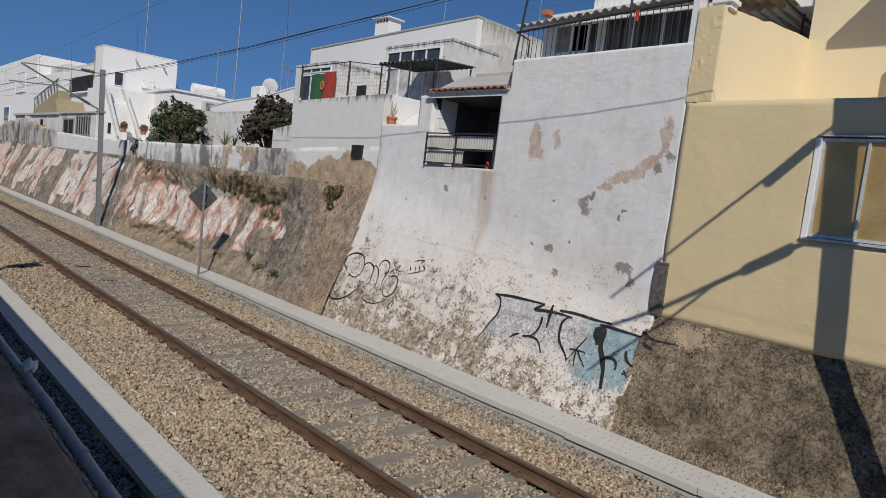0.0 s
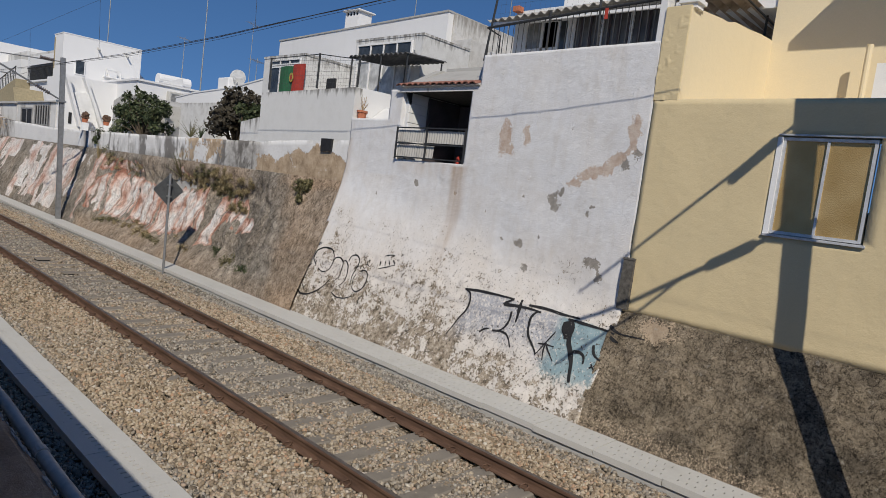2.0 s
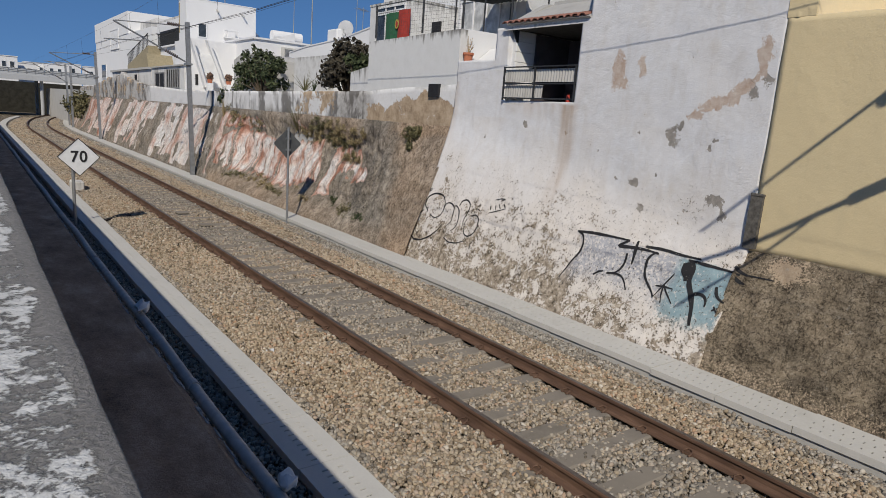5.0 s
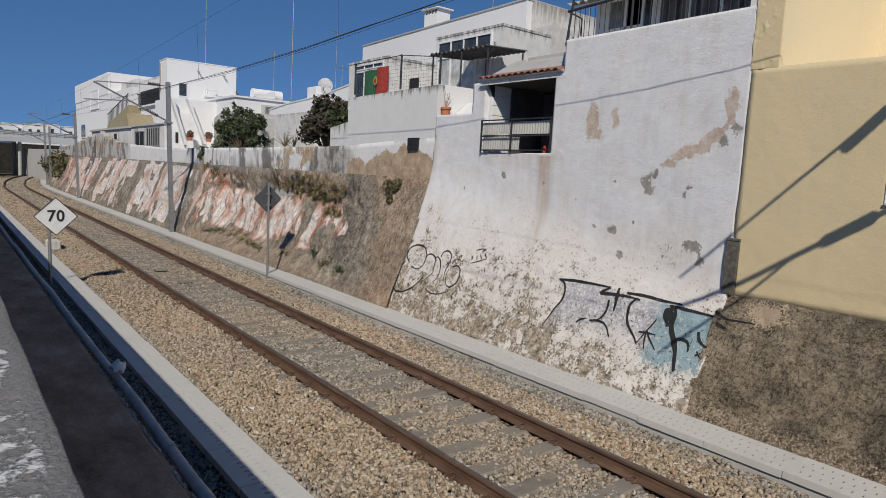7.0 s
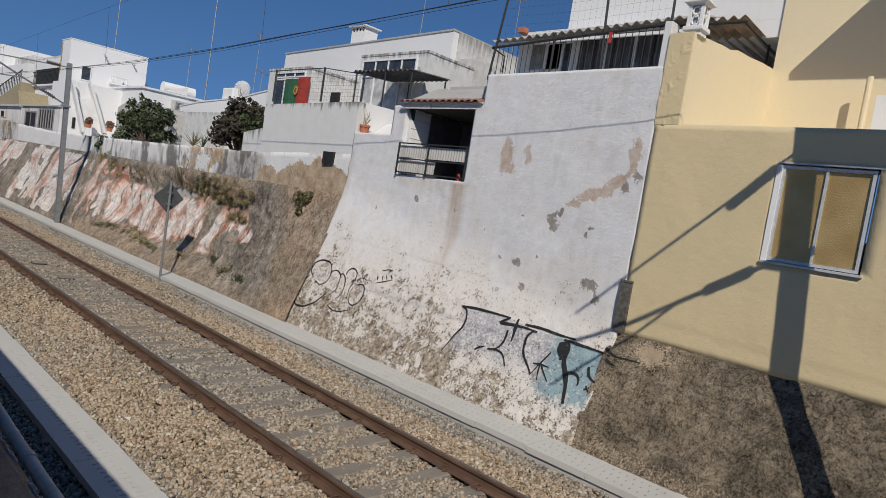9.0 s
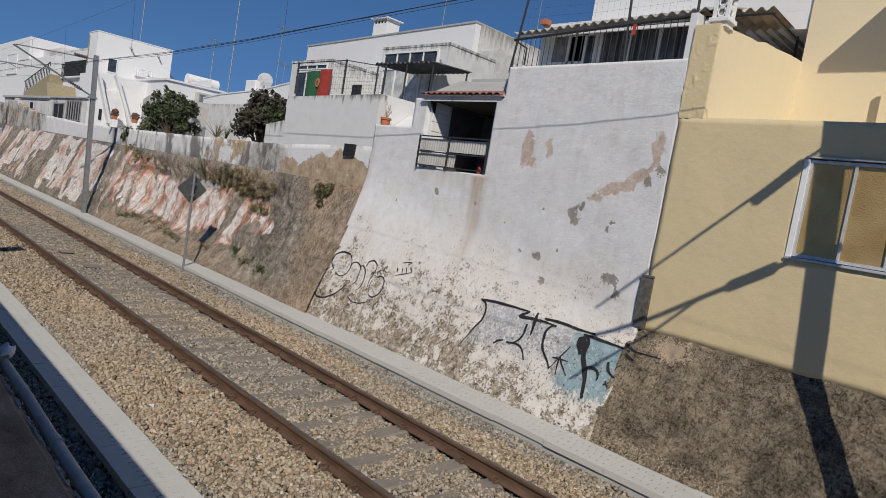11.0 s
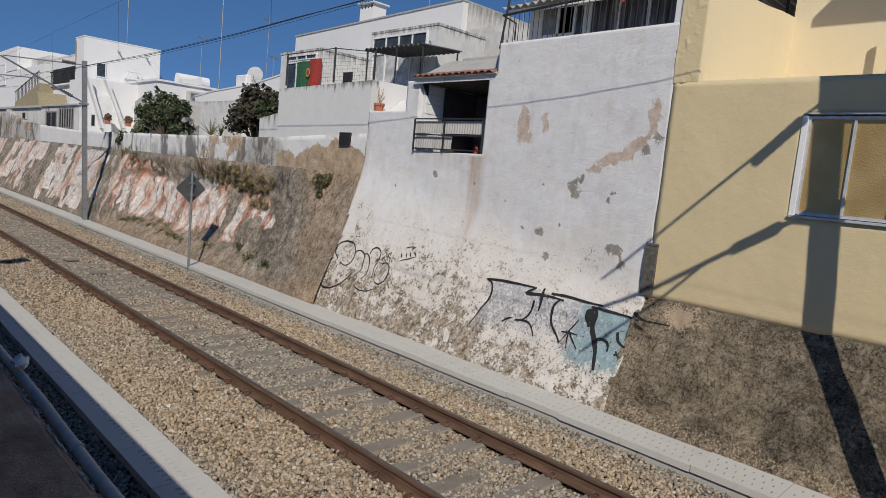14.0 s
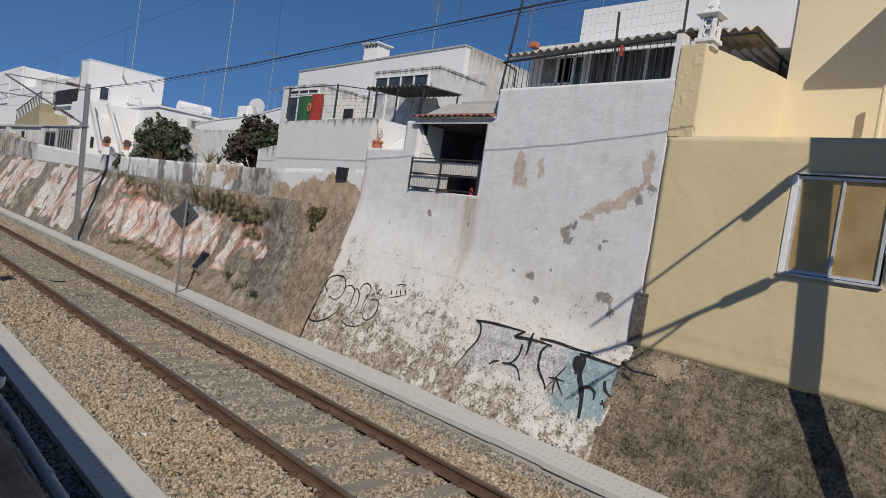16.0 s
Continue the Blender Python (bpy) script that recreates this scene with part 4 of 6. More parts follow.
def frustum(cx, cy, z0, z1, h0, h1):
    """A square block that tapers from the half width h0 at z0 to h1 at z1."""
    bm = bmesh.new()
    lo = [bm.verts.new((cx + sx * h0, cy + sy * h0, z0)) for sx, sy in ((-1, -1), (1, -1), (1, 1), (-1, 1))]
    hi = [bm.verts.new((cx + sx * h1, cy + sy * h1, z1)) for sx, sy in ((-1, -1), (1, -1), (1, 1), (-1, 1))]
    bm.faces.new(lo[::-1])
    bm.faces.new(hi)
    for i in range(4):
        bm.faces.new((lo[i], lo[(i + 1) % 4], hi[(i + 1) % 4], hi[i]))
    return bm


LX, LY = 9.5, 4.375
part("plinth", box(LX - 0.19, LY - 0.19, 6.44, LX + 0.19, LY + 0.19, 6.52, 0.012), M_white_clean, lamp)
part("base", box(LX - 0.145, LY - 0.145, 6.36, LX + 0.145, LY + 0.145, 6.44), M_white_clean, lamp)
for dx in (-0.115, 0.115):
    for dy in (-0.115, 0.115):
        part("corner_post", box(LX + dx - 0.032, LY + dy - 0.032, 6.52, LX + dx + 0.032, LY + dy + 0.032, 6.90), M_white_clean, lamp)
for s in (-1, 1):
    for ax in ("x", "y"):
        bm = bmesh.new()
        for z, ry, rz in ((6.63, 0.066, 0.085), (6.80, 0.066, 0.075), (6.715, 0.028, 0.028)):
            c = (LX + 0.118 * s, LY, z) if ax == "x" else (LX, LY + 0.118 * s, z)
            pts = [(ry * math.cos(q), rz * math.sin(q)) for q in [i * math.pi / 6 for i in range(13)]]
            tube([(c[0], c[1] + p[0], c[2] + p[1]) if ax == "x" else (c[0] + p[0], c[1], c[2] + p[1]) for p in pts], 0.017, 6, bm)
        part("pierced_panel", bm, M_white_clean, lamp)
part("core", box(LX - 0.085, LY - 0.085, 6.52, LX + 0.085, LY + 0.085, 6.9), M_concrete, lamp)
part("cap", frustum(LX, LY, 6.90, 6.945, 0.14, 0.215), M_white_clean, lamp)
part("cap_slab", box(LX - 0.215, LY - 0.215, 6.946, LX + 0.215, LY + 0.215, 6.985, 0.01), M_white_clean, lamp)
spire = part("spire", frustum(LX, LY, 6.985, 7.33, 0.125, 0.035), M_white_clean, lamp)
for s in (-1, 1):
    bm = tube([(LX - 0.1 * 1.02, LY - 0.045, 7.10), (LX - 0.1 * 1.02, LY + 0.045, 7.10)], 0.012, 6)
    tube([(LX - 0.116, LY, 7.055), (LX - 0.090, LY, 7.15)], 0.012, 6, bm)
    if s > 0:
        bm = tube([(LX - 0.045, LY - 0.102, 7.10), (LX + 0.045, LY - 0.102, 7.10)], 0.012, 6)
        tube([(LX, LY - 0.116, 7.055), (LX, LY - 0.090, 7.15)], 0.012, 6, bm)
    part("cross_slot", bm, M_concrete, spire)
part("finial", tube([(LX, LY, 7.33), (LX, LY, 7.36), (LX, LY, 7.37), (LX, LY, 7.40)], 0.055, 10, r1=0.04), M_white_clean, lamp)
bm = bmesh.new()
bmesh.ops.create_uvsphere(bm, u_segments=12, v_segments=8, radius=0.062)
bmesh.ops.translate(bm, verts=bm.verts[:], vec=(LX, LY, 7.455))
part("finial_ball", bm, M_white_clean, lamp)
lamp.location = (LX * 0.18, LY * 0.18, 6.42 * 0.18)
lamp.scale = (0.82, 0.82, 0.82)

junction = thing("meter_box", "weathered grey metal cover fixed at the wall corner", "box")
part("casing", prism([(9.25, 1.70), (9.33, 1.70), (9.33, 2.48), (9.28, 2.48), (9.26, 2.2)], 4.58, 4.76, "y"), M_rustbox, junction)
part("cap", box(9.27, 4.57, 2.48, 9.33, 4.77, 2.52, 0.008), M_rustbox, junction)

# ---- railed terrace and its house ----
house_c = thing("terrace_house", "white house with a glazed veranda behind a railed terrace", "house")
part("wall", box(12.5, 6.2, 5.0, 18, 10.2, 7.75), M_white_clean, house_c)
for k in range(9):
    part("curtain_fold", tube([(12.47, 6.36 + 0.235 * k, 5.95), (12.47, 6.38 + 0.235 * k, 7.5)], 0.03, 6), M_curtain_and_shade, house_c)
part("recess_wall", box(15.3, 4.56, 5.0, 18, 6.198, 7.75), M_white_old, house_c)
part("upper_storey", box(13.0, -2, 7.75, 18, 9.2, 8.72), M_white_clean, house_c)
part("storey_beam", box(13.0, -2, 7.40, 18, 6.19, 7.748), M_white_clean, house_c)
part("veranda_floor", box(9.66, 4.56, 5.55, 12.5, 8.5, 5.75), M_concrete, house_c)
window(house_c, "x", 12.5, 8.85, 9.85, 6.75, 7.48, 2, M_white_clean, M_curtain_glass, 0.06)
window(house_c, "x", 12.5, 8.58, 9.35, 5.95, 7.45, 1, M_white_clean, M_glass, 0.05, name="door")
for a in (6.32, 7.04, 7.76):
    window(house_c, "x", 12.5, a, a + 0.70, 5.9, 7.58, 1, M_white_clean, M_veranda_glass, 0.035)
aw = part("awning", corrugated((11.6, 5.45, 7.46), (0, 4.9, -0.17), (1.25, 0, 0.36), 0.22, 0.035), M_fibro, house_c, "grey corrugated fibre-cement awning")
part("brick_stub", box(12.3, 10.0, 7.7, 12.5, 10.19, 7.83, 0.01), M_terracotta, house_c)
part("gutter_beam", box(11.70, 5.5, 7.20, 11.76, 10.3, 7.26), M_white_clean, house_c)

rail_c = thing("terrace_railing", "black iron railing with tall posts and netting on the wall", "railing")
part("top_rail", tube([(9.49, 8.42, 6.43), (9.49, 4.76, 6.60)], 0.026), M_iron, rail_c)
for k in range(31):
    y = 8.36 - 0.117 * k
    z = 6.43 + (8.42 - y) * 0.0464
    part("baluster", tube([(9.49, y, 5.90), (9.49, y, z)], 0.0075, 6), M_iron, rail_c)
for a, b in (((9.49, 8.42, 5.8), (9.49, 8.10, 8.2)), ((9.49, 5.93, 5.85), (9.49, 6.0, 7.12)), ((9.49, 4.78, 5.9), (9.49, 4.82, 8.0)), ((9.49, 6.97, 5.85), (9.49, 6.97, 6.62))):
    part("post", tube([a, b], 0.022), M_iron, rail_c)
part("return_rail", tube([(9.49, 8.42, 6.43), (9.75, 8.3, 6.33), (9.75, 8.3, 5.9)], 0.018), M_iron, rail_c)
bm = bmesh.new()
for k in range(9):
    z = 6.66 + 0.16 * k
    tube([(9.49, 8.2, z + 0.02), (9.49, 6.5, z - 0.015), (9.49, 4.8, z + 0.03)], 0.0013, 4, bm)
for k in range(30):
    y = 8.15 - 0.115 * k
    tube([(9.49, y, 6.5), (9.49, y, 7.95)], 0.0011, 4, bm)
part("netting", bm, M_wire, rail_c)

peg = thing("hanging_cloth", "small orange-red cloth hung over the terrace railing", "cloth")
part("cloth", cloth(5.76, 5.82, 6.34, 6.52, 9.39), M_red, peg)

canopy = thing("corrugated_canopy", "old brown corrugated canopy on thin posts over the side terrace", "canopy")
part("sheet", corrugated((11.9, 4.57, 7.46), (0, 1.6, 0.03), (3.3, 0, -0.12), 0.2, 0.04), M_rustsheet, canopy)
part("beam", tube([(11.95, 4.57, 7.38), (11.95, 6.1, 7.41)], 0.025), M_iron, canopy)
part("post", tube([(13.4, 4.62, 4.9), (13.4, 4.62, 7.38)], 0.025), M_iron, canopy)
part("rafter", tube([(11.95, 4.62, 7.38), (15.2, 4.62, 7.26)], 0.02), M_iron, canopy)

# ---- house with the tiled loggia ----
log = thing("loggia_house", "white house with a tiled loggia opening above the retaining wall", "house")
part("side_wall", box(9.65, 10.62, 3.7, 12.6, 10.9, 5.4), M_white, log)
part("near_wall", box(9.62, 8.28, 3.7, 12.6, 8.48, 6.0), M_white, log)
part("back_wall", box(12.3, 8.48, 3.7, 12.6, 10.62, 6.3), M_white_old, log)
part("floor", box(9.66, 8.48, 3.62, 12.3, 10.62, 3.74), M_concrete, log)
part("soffit", box(9.47, 8.44, 5.25, 12.3, 10.66, 5.30), M_soffit, log)
part("fascia", box(9.49, 8.46, 5.22, 9.47, 10.84, 5.34), M_white_old, log)
for k in range(6):
    part("cladding_board", box(9.66, 10.585, 3.95 + 0.215 * k, 10.2, 10.618, 3.95 + 0.215 * k + 0.205, 0.006), M_panel, log)
# two dark sheets put the shade of the loggia's depth into colour
part("side_shade_sheet", box(10.2, 10.54, 3.76, 12.2, 10.57, 5.22), M_curtain_and_shade, log, "dark sheet standing for the shade inside the loggia")
part("back_shade_sheet", box(11.2, 8.5, 3.76, 11.3, 10.5, 5.2), M_curtain_and_shade, log)
part("handrail", tube([(9.9, 10.5, 4.35), (10.15, 10.5, 4.5), (10.3, 10.5, 4.75)], 0.02), M_iron, log)
part("rafter_bracket", prism([(9.52, 5.24), (9.70, 5.24), (9.70, 4.98), (9.67, 4.98)], 10.58, 10.615, "y"), M_iron, log)
def barrel_tile():
    bm = bmesh.new()
    pts = [(0.088 * math.cos(math.pi * a / 6), 0.055 * math.sin(math.pi * a / 6)) for a in range(7)]
    lo = [bm.verts.new((0, p[0], p[1])) for p in pts]
    hi = [bm.verts.new((0.42, p[0] * 0.85, 0.12 + p[1] * 0.85)) for p in pts]
    lo2 = [bm.verts.new((0, p[0] * 0.82, p[1] * 0.80 - 0.004)) for p in pts]
    for a in range(6):
        bm.faces.new((lo[a], lo[a + 1], hi[a + 1], hi[a]))
        bm.faces.new((lo[a], lo2[a], lo2[a + 1], lo[a + 1]))
    bmesh.ops.recalc_face_normals(bm, faces=bm.faces[:])
    return mesh_from(bm, "roof_tile", M_tile)


TILE = barrel_tile()
for i in range(13):
    o = new("roof_tile", TILE)
    o.parent = log
    o.matrix_basis = pose(9.38 + 0.01 * ns(i * 1.7), 8.56 + 0.18 * i, 5.345 + 0.006 * ns(i * 2.3), 0, 0, 2 * ns(i * 3.1))
part("roof_deck", prism([(9.40, 5.33), (10.75, 5.93), (10.75, 6.0), (12.6, 6.0), (12.6, 5.9), (10.75, 5.85), (9.48, 5.30)], 8.40, 10.66, "y"), M_deck, log)
part("gable_wall", prism([(9.56, 5.35), (10.62, 5.93), (12.4, 5.93), (12.4, 5.25), (9.56, 5.25)], 10.66, 10.9, "y"), M_deck, log)

rail_l = thing("loggia_railing", "dark iron loggia railing with white corrugated panels", "railing")
for z in (4.44, 4.10, 3.80):
    part("rail_bar", box(9.46, 8.60, z + 0.002, 9.49, 10.71, z + 0.028, 0.004), M_iron, rail_l)
for y in (8.64, 9.75, 10.69):
    part("post", box(9.455, y - 0.014, 3.77, 9.49, y + 0.014, 4.47), M_iron, rail_l)
part("panel", corrugated((9.51, 8.62, 4.15), (0, 2.07, 0), (0.02, 0, 0.26), 0.075, 0.012), M_deck, rail_l)
part("panel", corrugated((9.51, 9.55, 3.83), (0, 1.13, 0), (0.02, 0, 0.26), 0.075, 0.012), M_deck, rail_l)
gas = thing("red_bottle", "small red bottle standing on the loggia floor", "bottle")
part("body", tube([(9.72, 9.0, 3.742), (9.72, 9.0, 3.9), (9.72, 9.0, 3.94)], 0.045, 10, r1=0.02), M_red, gas)

# ---- pale block with the flag terrace ----
ter = thing("terrace_block", "white block with a stained parapet round a flag terrace", "house")
M_par = stained("stained_parapet", 5.38, 0.3, blotch=0.2)
part("front_wall", prism([(12.56, 3.9), (16.9, 3.9), (16.9, 5.32), (12.56, 5.40)], 9.63, 9.85, "x"), M_par, ter)
part("end_wall", prism([(9.86, 3.9), (12.0, 3.9), (12.0, 5.45), (9.86, 5.42)], 12.56, 12.8, "y"), M_white_clean, ter)
part("floor", box(9.85, 12.8, 3.9, 14, 16.88, 4.95), M_concrete, ter)
part("far_floor", box(11.45, 16.9, 3.9, 14, 20.3, 4.95), M_concrete, ter)
part("stair_ramp", prism([(9.7, 4.0), (11.2, 4.0), (11.2, 5.0), (10.6, 5.05), (9.98, 4.58), (9.7, 4.58)], 11.2, 12.54, "y"), M_white, ter)
part("back_low_wall", prism([(16.9, 3.85), (18.1, 3.85), (18.1, 4.48), (16.9, 4.66)], 9.7, 9.95, "x"), stained("stained_low_panel", 4.6, 0.7), ter)
part("vent", box(9.56, 13.22, 3.80, 9.63, 13.66, 4.12), M_dark, ter, "dark broken vent opening")

fl = thing("flag_house", "white flat-roofed house with glazed bays and a chimney", "house")
part("wall", prism([(13.82, 13.9), (14.52, 24.4), (19.3, 24.4), (19.3, 13.9)], 4.0, 8.48, "z"), M_white_clean, fl)
part("roof_coping", prism([(13.79, 13.88), (14.49, 24.43), (19.3, 24.43), (19.3, 13.88)], 8.48, 8.535, "z"), M_deck, fl)
M_end = stained("stained_end_wall", 8.4, 0.9, (0.60, 0.59, 0.57), (0.24, 0.22, 0.19), 0.95)
M_bay = stained("stained_bay", 7.32, 0.42)
M_bay_far = stained("stained_far_bay", 6.93, 0.5)
part("end_wall", box(14.05, 13.75, 4.0, 19, 13.898, 8.46), M_end, fl)
part("lower_end_wall", box(14.0, 13.0, 4.0, 19, 13.745, 7.66), M_end, fl)
part("near_bay", box(12, 12.92, 4.0, 13.9, 15.84, 7.27), M_bay, fl)
part("near_bay_coping", box(11.985, 12.90, 7.27, 13.9, 15.86, 7.33), M_bay, fl)
window(fl, "x", 12.0, 13.30, 15.72, 6.74, 7.16, 4, M_white_clean, M_glass, 0.05)
window(fl, "x", 12.0, 13.30, 15.72, 4.98, 6.70, 4, M_white_clean, M_net_curtain, 0.06)
part("far_bay", box(11.5, 17.72, 4.0, 14.2, 20.2, 6.86), M_bay_far, fl)
part("far_bay_coping", box(11.48, 17.70, 6.86, 14.2, 20.22, 6.93), M_bay_far, fl)
window(fl, "x", 11.5, 17.95, 19.75, 6.60, 6.78, 3, M_white_clean, M_glass, 0.04)
window(fl, "x", 11.5, 17.95, 19.75, 4.98, 6.57, 3, M_white_clean, M_glass, 0.05)
ch = part("chimney", box(14.6, 19.3, 8.5, 15.2, 20.1, 9.12), M_white_clean, fl)
part("flue", box(14.66, 19.36, 9.12, 15.14, 20.04, 9.268), M_dark, ch)
for k in range(5):
    part("slot_pier", box(14.6, 19.3 + 0.185 * k, 9.12, 15.2, 19.36 + 0.185 * k, 9.27), M_white_clean, ch)
part("cap", box(14.5, 19.2, 9.27, 15.3, 20.2, 9.33, 0.02), M_white_clean, ch)

flag = thing("flag", "green and red national flag hanging over the bay window", "flag")


part("green_field", cloth(18.26, 19.02, 5.35, 6.54, 11.42), M_green, flag)
part("red_field", cloth(17.58, 18.26, 5.35, 6.58, 11.42), M_red, flag)
part("emblem", prism([(18.27 + 0.12 * math.cos(i * math.pi / 8), 6.16 + 0.15 * math.sin(i * math.pi / 8)) for i in range(16)], 11.385, 11.392, "x"), M_gold, flag)
part("shield", prism([(18.27 + 0.06 * math.cos(i * math.pi / 8), 6.16 + 0.09 * math.sin(i * math.pi / 8)) for i in range(16)], 11.378, 11.384, "x"), M_red, flag)

fence = thing("wire_fence", "wire mesh fence with iron posts on the terrace parapet", "fence")
for y in (12.62, 14.32, 16.7):
    part("post", tube([(9.72, y, 5.42), (9.72, y, 6.32 if y > 13 else 6.12)], 0.028), M_iron, fence)
part("top_wire", tube([(9.72, 16.7, 6.3), (9.72, 14.32, 6.30), (9.72, 12.62, 6.08)], 0.012, 6), M_iron, fence)
bm = bmesh.new()
for k in range(8):
    tube([(9.72, 16.7, 5.48 + 0.11 * k), (9.72, 12.62, 5.46 + 0.085 * k)], 0.002, 4, bm)
for k in range(38):
    y = 12.66 + 0.108 * k
    tube([(9.72, y, 5.42), (9.72, y, 6.25 - (0.15 if y < 13.4 else 0))], 0.002, 4, bm)
part("mesh", bm, M_iron, fence)

aw2 = thing("terrace_awning", "dark corrugated awning on thin steel posts over the terrace", "awning")
part("sheet", corrugated((10.55, 11.9, 6.40), (0, 2.3, 0.03), (1.42, 0, 0.08), 0.18, 0.03), M_darksheet, aw2)
for x, y in ((10.6, 12.9), (10.6, 14.1), (11.9, 12.0), (11.9, 13.4), (10.65, 11.95)):
    part("post", tube([(x, y, 4.95), (x, y, 6.42)], 0.022), M_iron, aw2)
aer = thing("aerial", "small television aerial fixed at the bay corner", "aerial")
bm = tube([(12.1, 13.1, 6.5), (12.1, 13.1, 6.95)], 0.015, 6)
for k in range(4):
    tube([(11.95, 12.95 + 0.06 * k, 6.6 + 0.08 * k), (12.1, 13.4 + 0.02 * k, 6.72 + 0.08 * k)], 0.009, 5, bm)
part("boom", bm, M_steel, aer)
pot = thing("plant_pot", "terracotta pot with a dry plant on the wall", "plant pot")
part("pot", tube([(9.80, 12.42, 4.585), (9.80, 12.42, 4.72), (9.80, 12.42, 4.84)], 0.085, 12, r1=0.12), M_terracotta, pot)
part("rim", tube([(9.80, 12.42, 4.81), (9.80, 12.42, 4.86)], 0.135, 12), M_terracotta, pot)
M_dry = plain("dry_stems", (0.30, 0.22, 0.12), 0.9)
bm = bmesh.new()
rng = random.Random(5)
for k in range(9):
    tube([(9.80, 12.42, 4.85), (9.85 + rng.uniform(-0.1, 0.1), 12.42 + rng.uniform(-0.12, 0.12), 5.0 + rng.uniform(0, 0.25))], 0.006, 4, bm)
part("stems", bm, M_dry, pot)
urn = thing("chair", "dark patio chair standing on the flag terrace", "chair")
part("seat", box(10.3, 15.0, 5.4, 10.8, 15.42, 5.45, 0.01), M_black, urn)
part("backrest", box(10.76, 15.0, 5.45, 10.82, 15.42, 5.92, 0.02), M_black, urn)
for x in (10.33, 10.77):
    for y in (15.03, 15.39):
        part("leg", tube([(x, y, 4.95), (x, y, 5.4)], 0.018, 6), M_black, urn)

# ---- gardens and houses further along ----
gar = thing("garden_wall", "dirty white garden wall panel behind the boundary wall", "wall")
part("panel", box(11.0, 22.3, 3.6, 11.25, 25.4, 5.30, 0.02), stained("blotched_garden_wall", 5.3, 0.3, (0.64, 0.635, 0.62), (0.30, 0.29, 0.27), 0.75), gar)
shed = thing("garden_shed", "low grey rendered shed behind the garden trees", "shed")
part("wall", prism([(27.4, 3.6), (33.4, 3.6), (33.4, 5.45), (32.2, 5.75), (29.6, 5.62), (27.4, 5.25)], 11.2, 13.0, "x"), stained("grey_shed_render", 5.7, 0.5, (0.50, 0.49, 0.47), (0.18, 0.17, 0.15), 0.8), shed)
mid = thing("low_white_house", "low white flat-roofed house with an air conditioner", "house")
part("wall", box(13.2, 36.0, 3.6, 22, 41, 6.9), M_white_clean, mid)
part("roof_coping", box(13.1, 35.9, 6.9, 22.1, 41, 7.0), M_white_clean, mid)
part("long_wall", prism([(24.5, 3.6), (33, 3.6), (33, 6.10), (31, 6.30), (27, 6.50), (24.5, 6.80)], 14.0, 19, "x"), M_white_clean, mid)
part("long_coping", prism([(24.5, 6.80), (27, 6.50), (31, 6.30), (33, 6.10), (33, 6.16), (31, 6.36), (27, 6.56), (24.5, 6.86)], 13.97, 19, "x"), M_white, mid)
ac = thing("air_conditioner", "pale box air conditioner on the white wall", "air conditioner")
part("casing", box(14.75, 35.6, 6.05, 15.6, 35.99, 6.62, 0.02), M_ac, ac)
for k in range(7):
    part("louvre", box(14.85, 35.575, 6.12 + 0.062 * k, 15.5, 35.605, 6.145 + 0.062 * k), M_bars, ac)
tank = thing("roof_tank", "white cylindrical water tank lying on the roof", "tank")
part("body", tube([(14.6, 37.0, 7.3), (16.4, 37.0, 7.3)], 0.32, 16), M_white_clean, tank)
part("cradle", box(14.7, 36.8, 6.99, 16.3, 37.2, 7.08), M_steel, tank)
part("collector", prism([(14.4, 7.02), (15.6, 7.02), (15.6, 7.5)], 35.98, 36.4, "y"), M_white_clean, tank)
dish = thing("satellite_dish", "pale satellite dish on the roof edge", "satellite dish")
bm = bmesh.new()
rings = []
for r in range(6):
    q = r / 5 * 0.36
    rings.append([bm.verts.new((14.6 + q * math.cos(a) * 0.8, 27.85 + 0.35 * q * q + q * math.cos(a) * -0.6, 7.10 + q * math.sin(a))) for a in [i * math.pi / 9 for i in range(18)]])
for a, b in zip(rings, rings[1:]):
    for i in range(18):
        bm.faces.new((a[i], a[(i + 1) % 18], b[(i + 1) % 18], b[i]))
bmesh.ops.solidify(bm, geom=bm.faces[:], thickness=0.02)
part("reflector", bm, M_panel, dish)
part("mast", tube([(14.6, 27.9, 6.5), (14.6, 27.9, 7.10)], 0.03), M_steel, dish)
part("feed_arm", tube([(14.5, 27.85, 6.85), (14.3, 27.5, 7.0)], 0.015, 6), M_steel, dish)
tank2 = thing("roof_box", "white water box standing on the roof edge", "tank")
part("body", box(14.2, 28.0, 6.45, 14.9, 29.0, 7.05, 0.05), M_white_clean, tank2)

tall = thing("tall_white_house", "tall plain white house with one barred window", "house")
part("wall", box(11.2, 42.0, 3.6, 15.5, 43.7, 9.34), M_white_clean, tall)
part("roof_coping", box(11.18, 41.98, 9.34, 15.52, 43.72, 9.39), M_white_clean, tall)
part("side_drain", tube([(11.17, 43.5, 7.4), (11.17, 43.5, 9.2)], 0.03, 6), M_tan, tall)
window(tall, "y", 42.0, 11.85, 12.4, 7.15, 8.0, 1, M_white_clean, M_glass, 0.05)
for x, z in ((13.0, 8.9), (14.6, 8.85)):
    part("spout", tube([(x, 42.02, z), (x + 0.05, 41.7, z - 0.15)], 0.05, 6), M_concrete, tall)
part("lower_front", prism([(10.45, 3.6), (12.9, 3.6), (15.6, 3.6), (15.6, 7.2), (12.9, 6.75), (11.4, 6.75), (10.5, 6.72)], 39.0, 41.99, "y"), M_white_clean, tall)
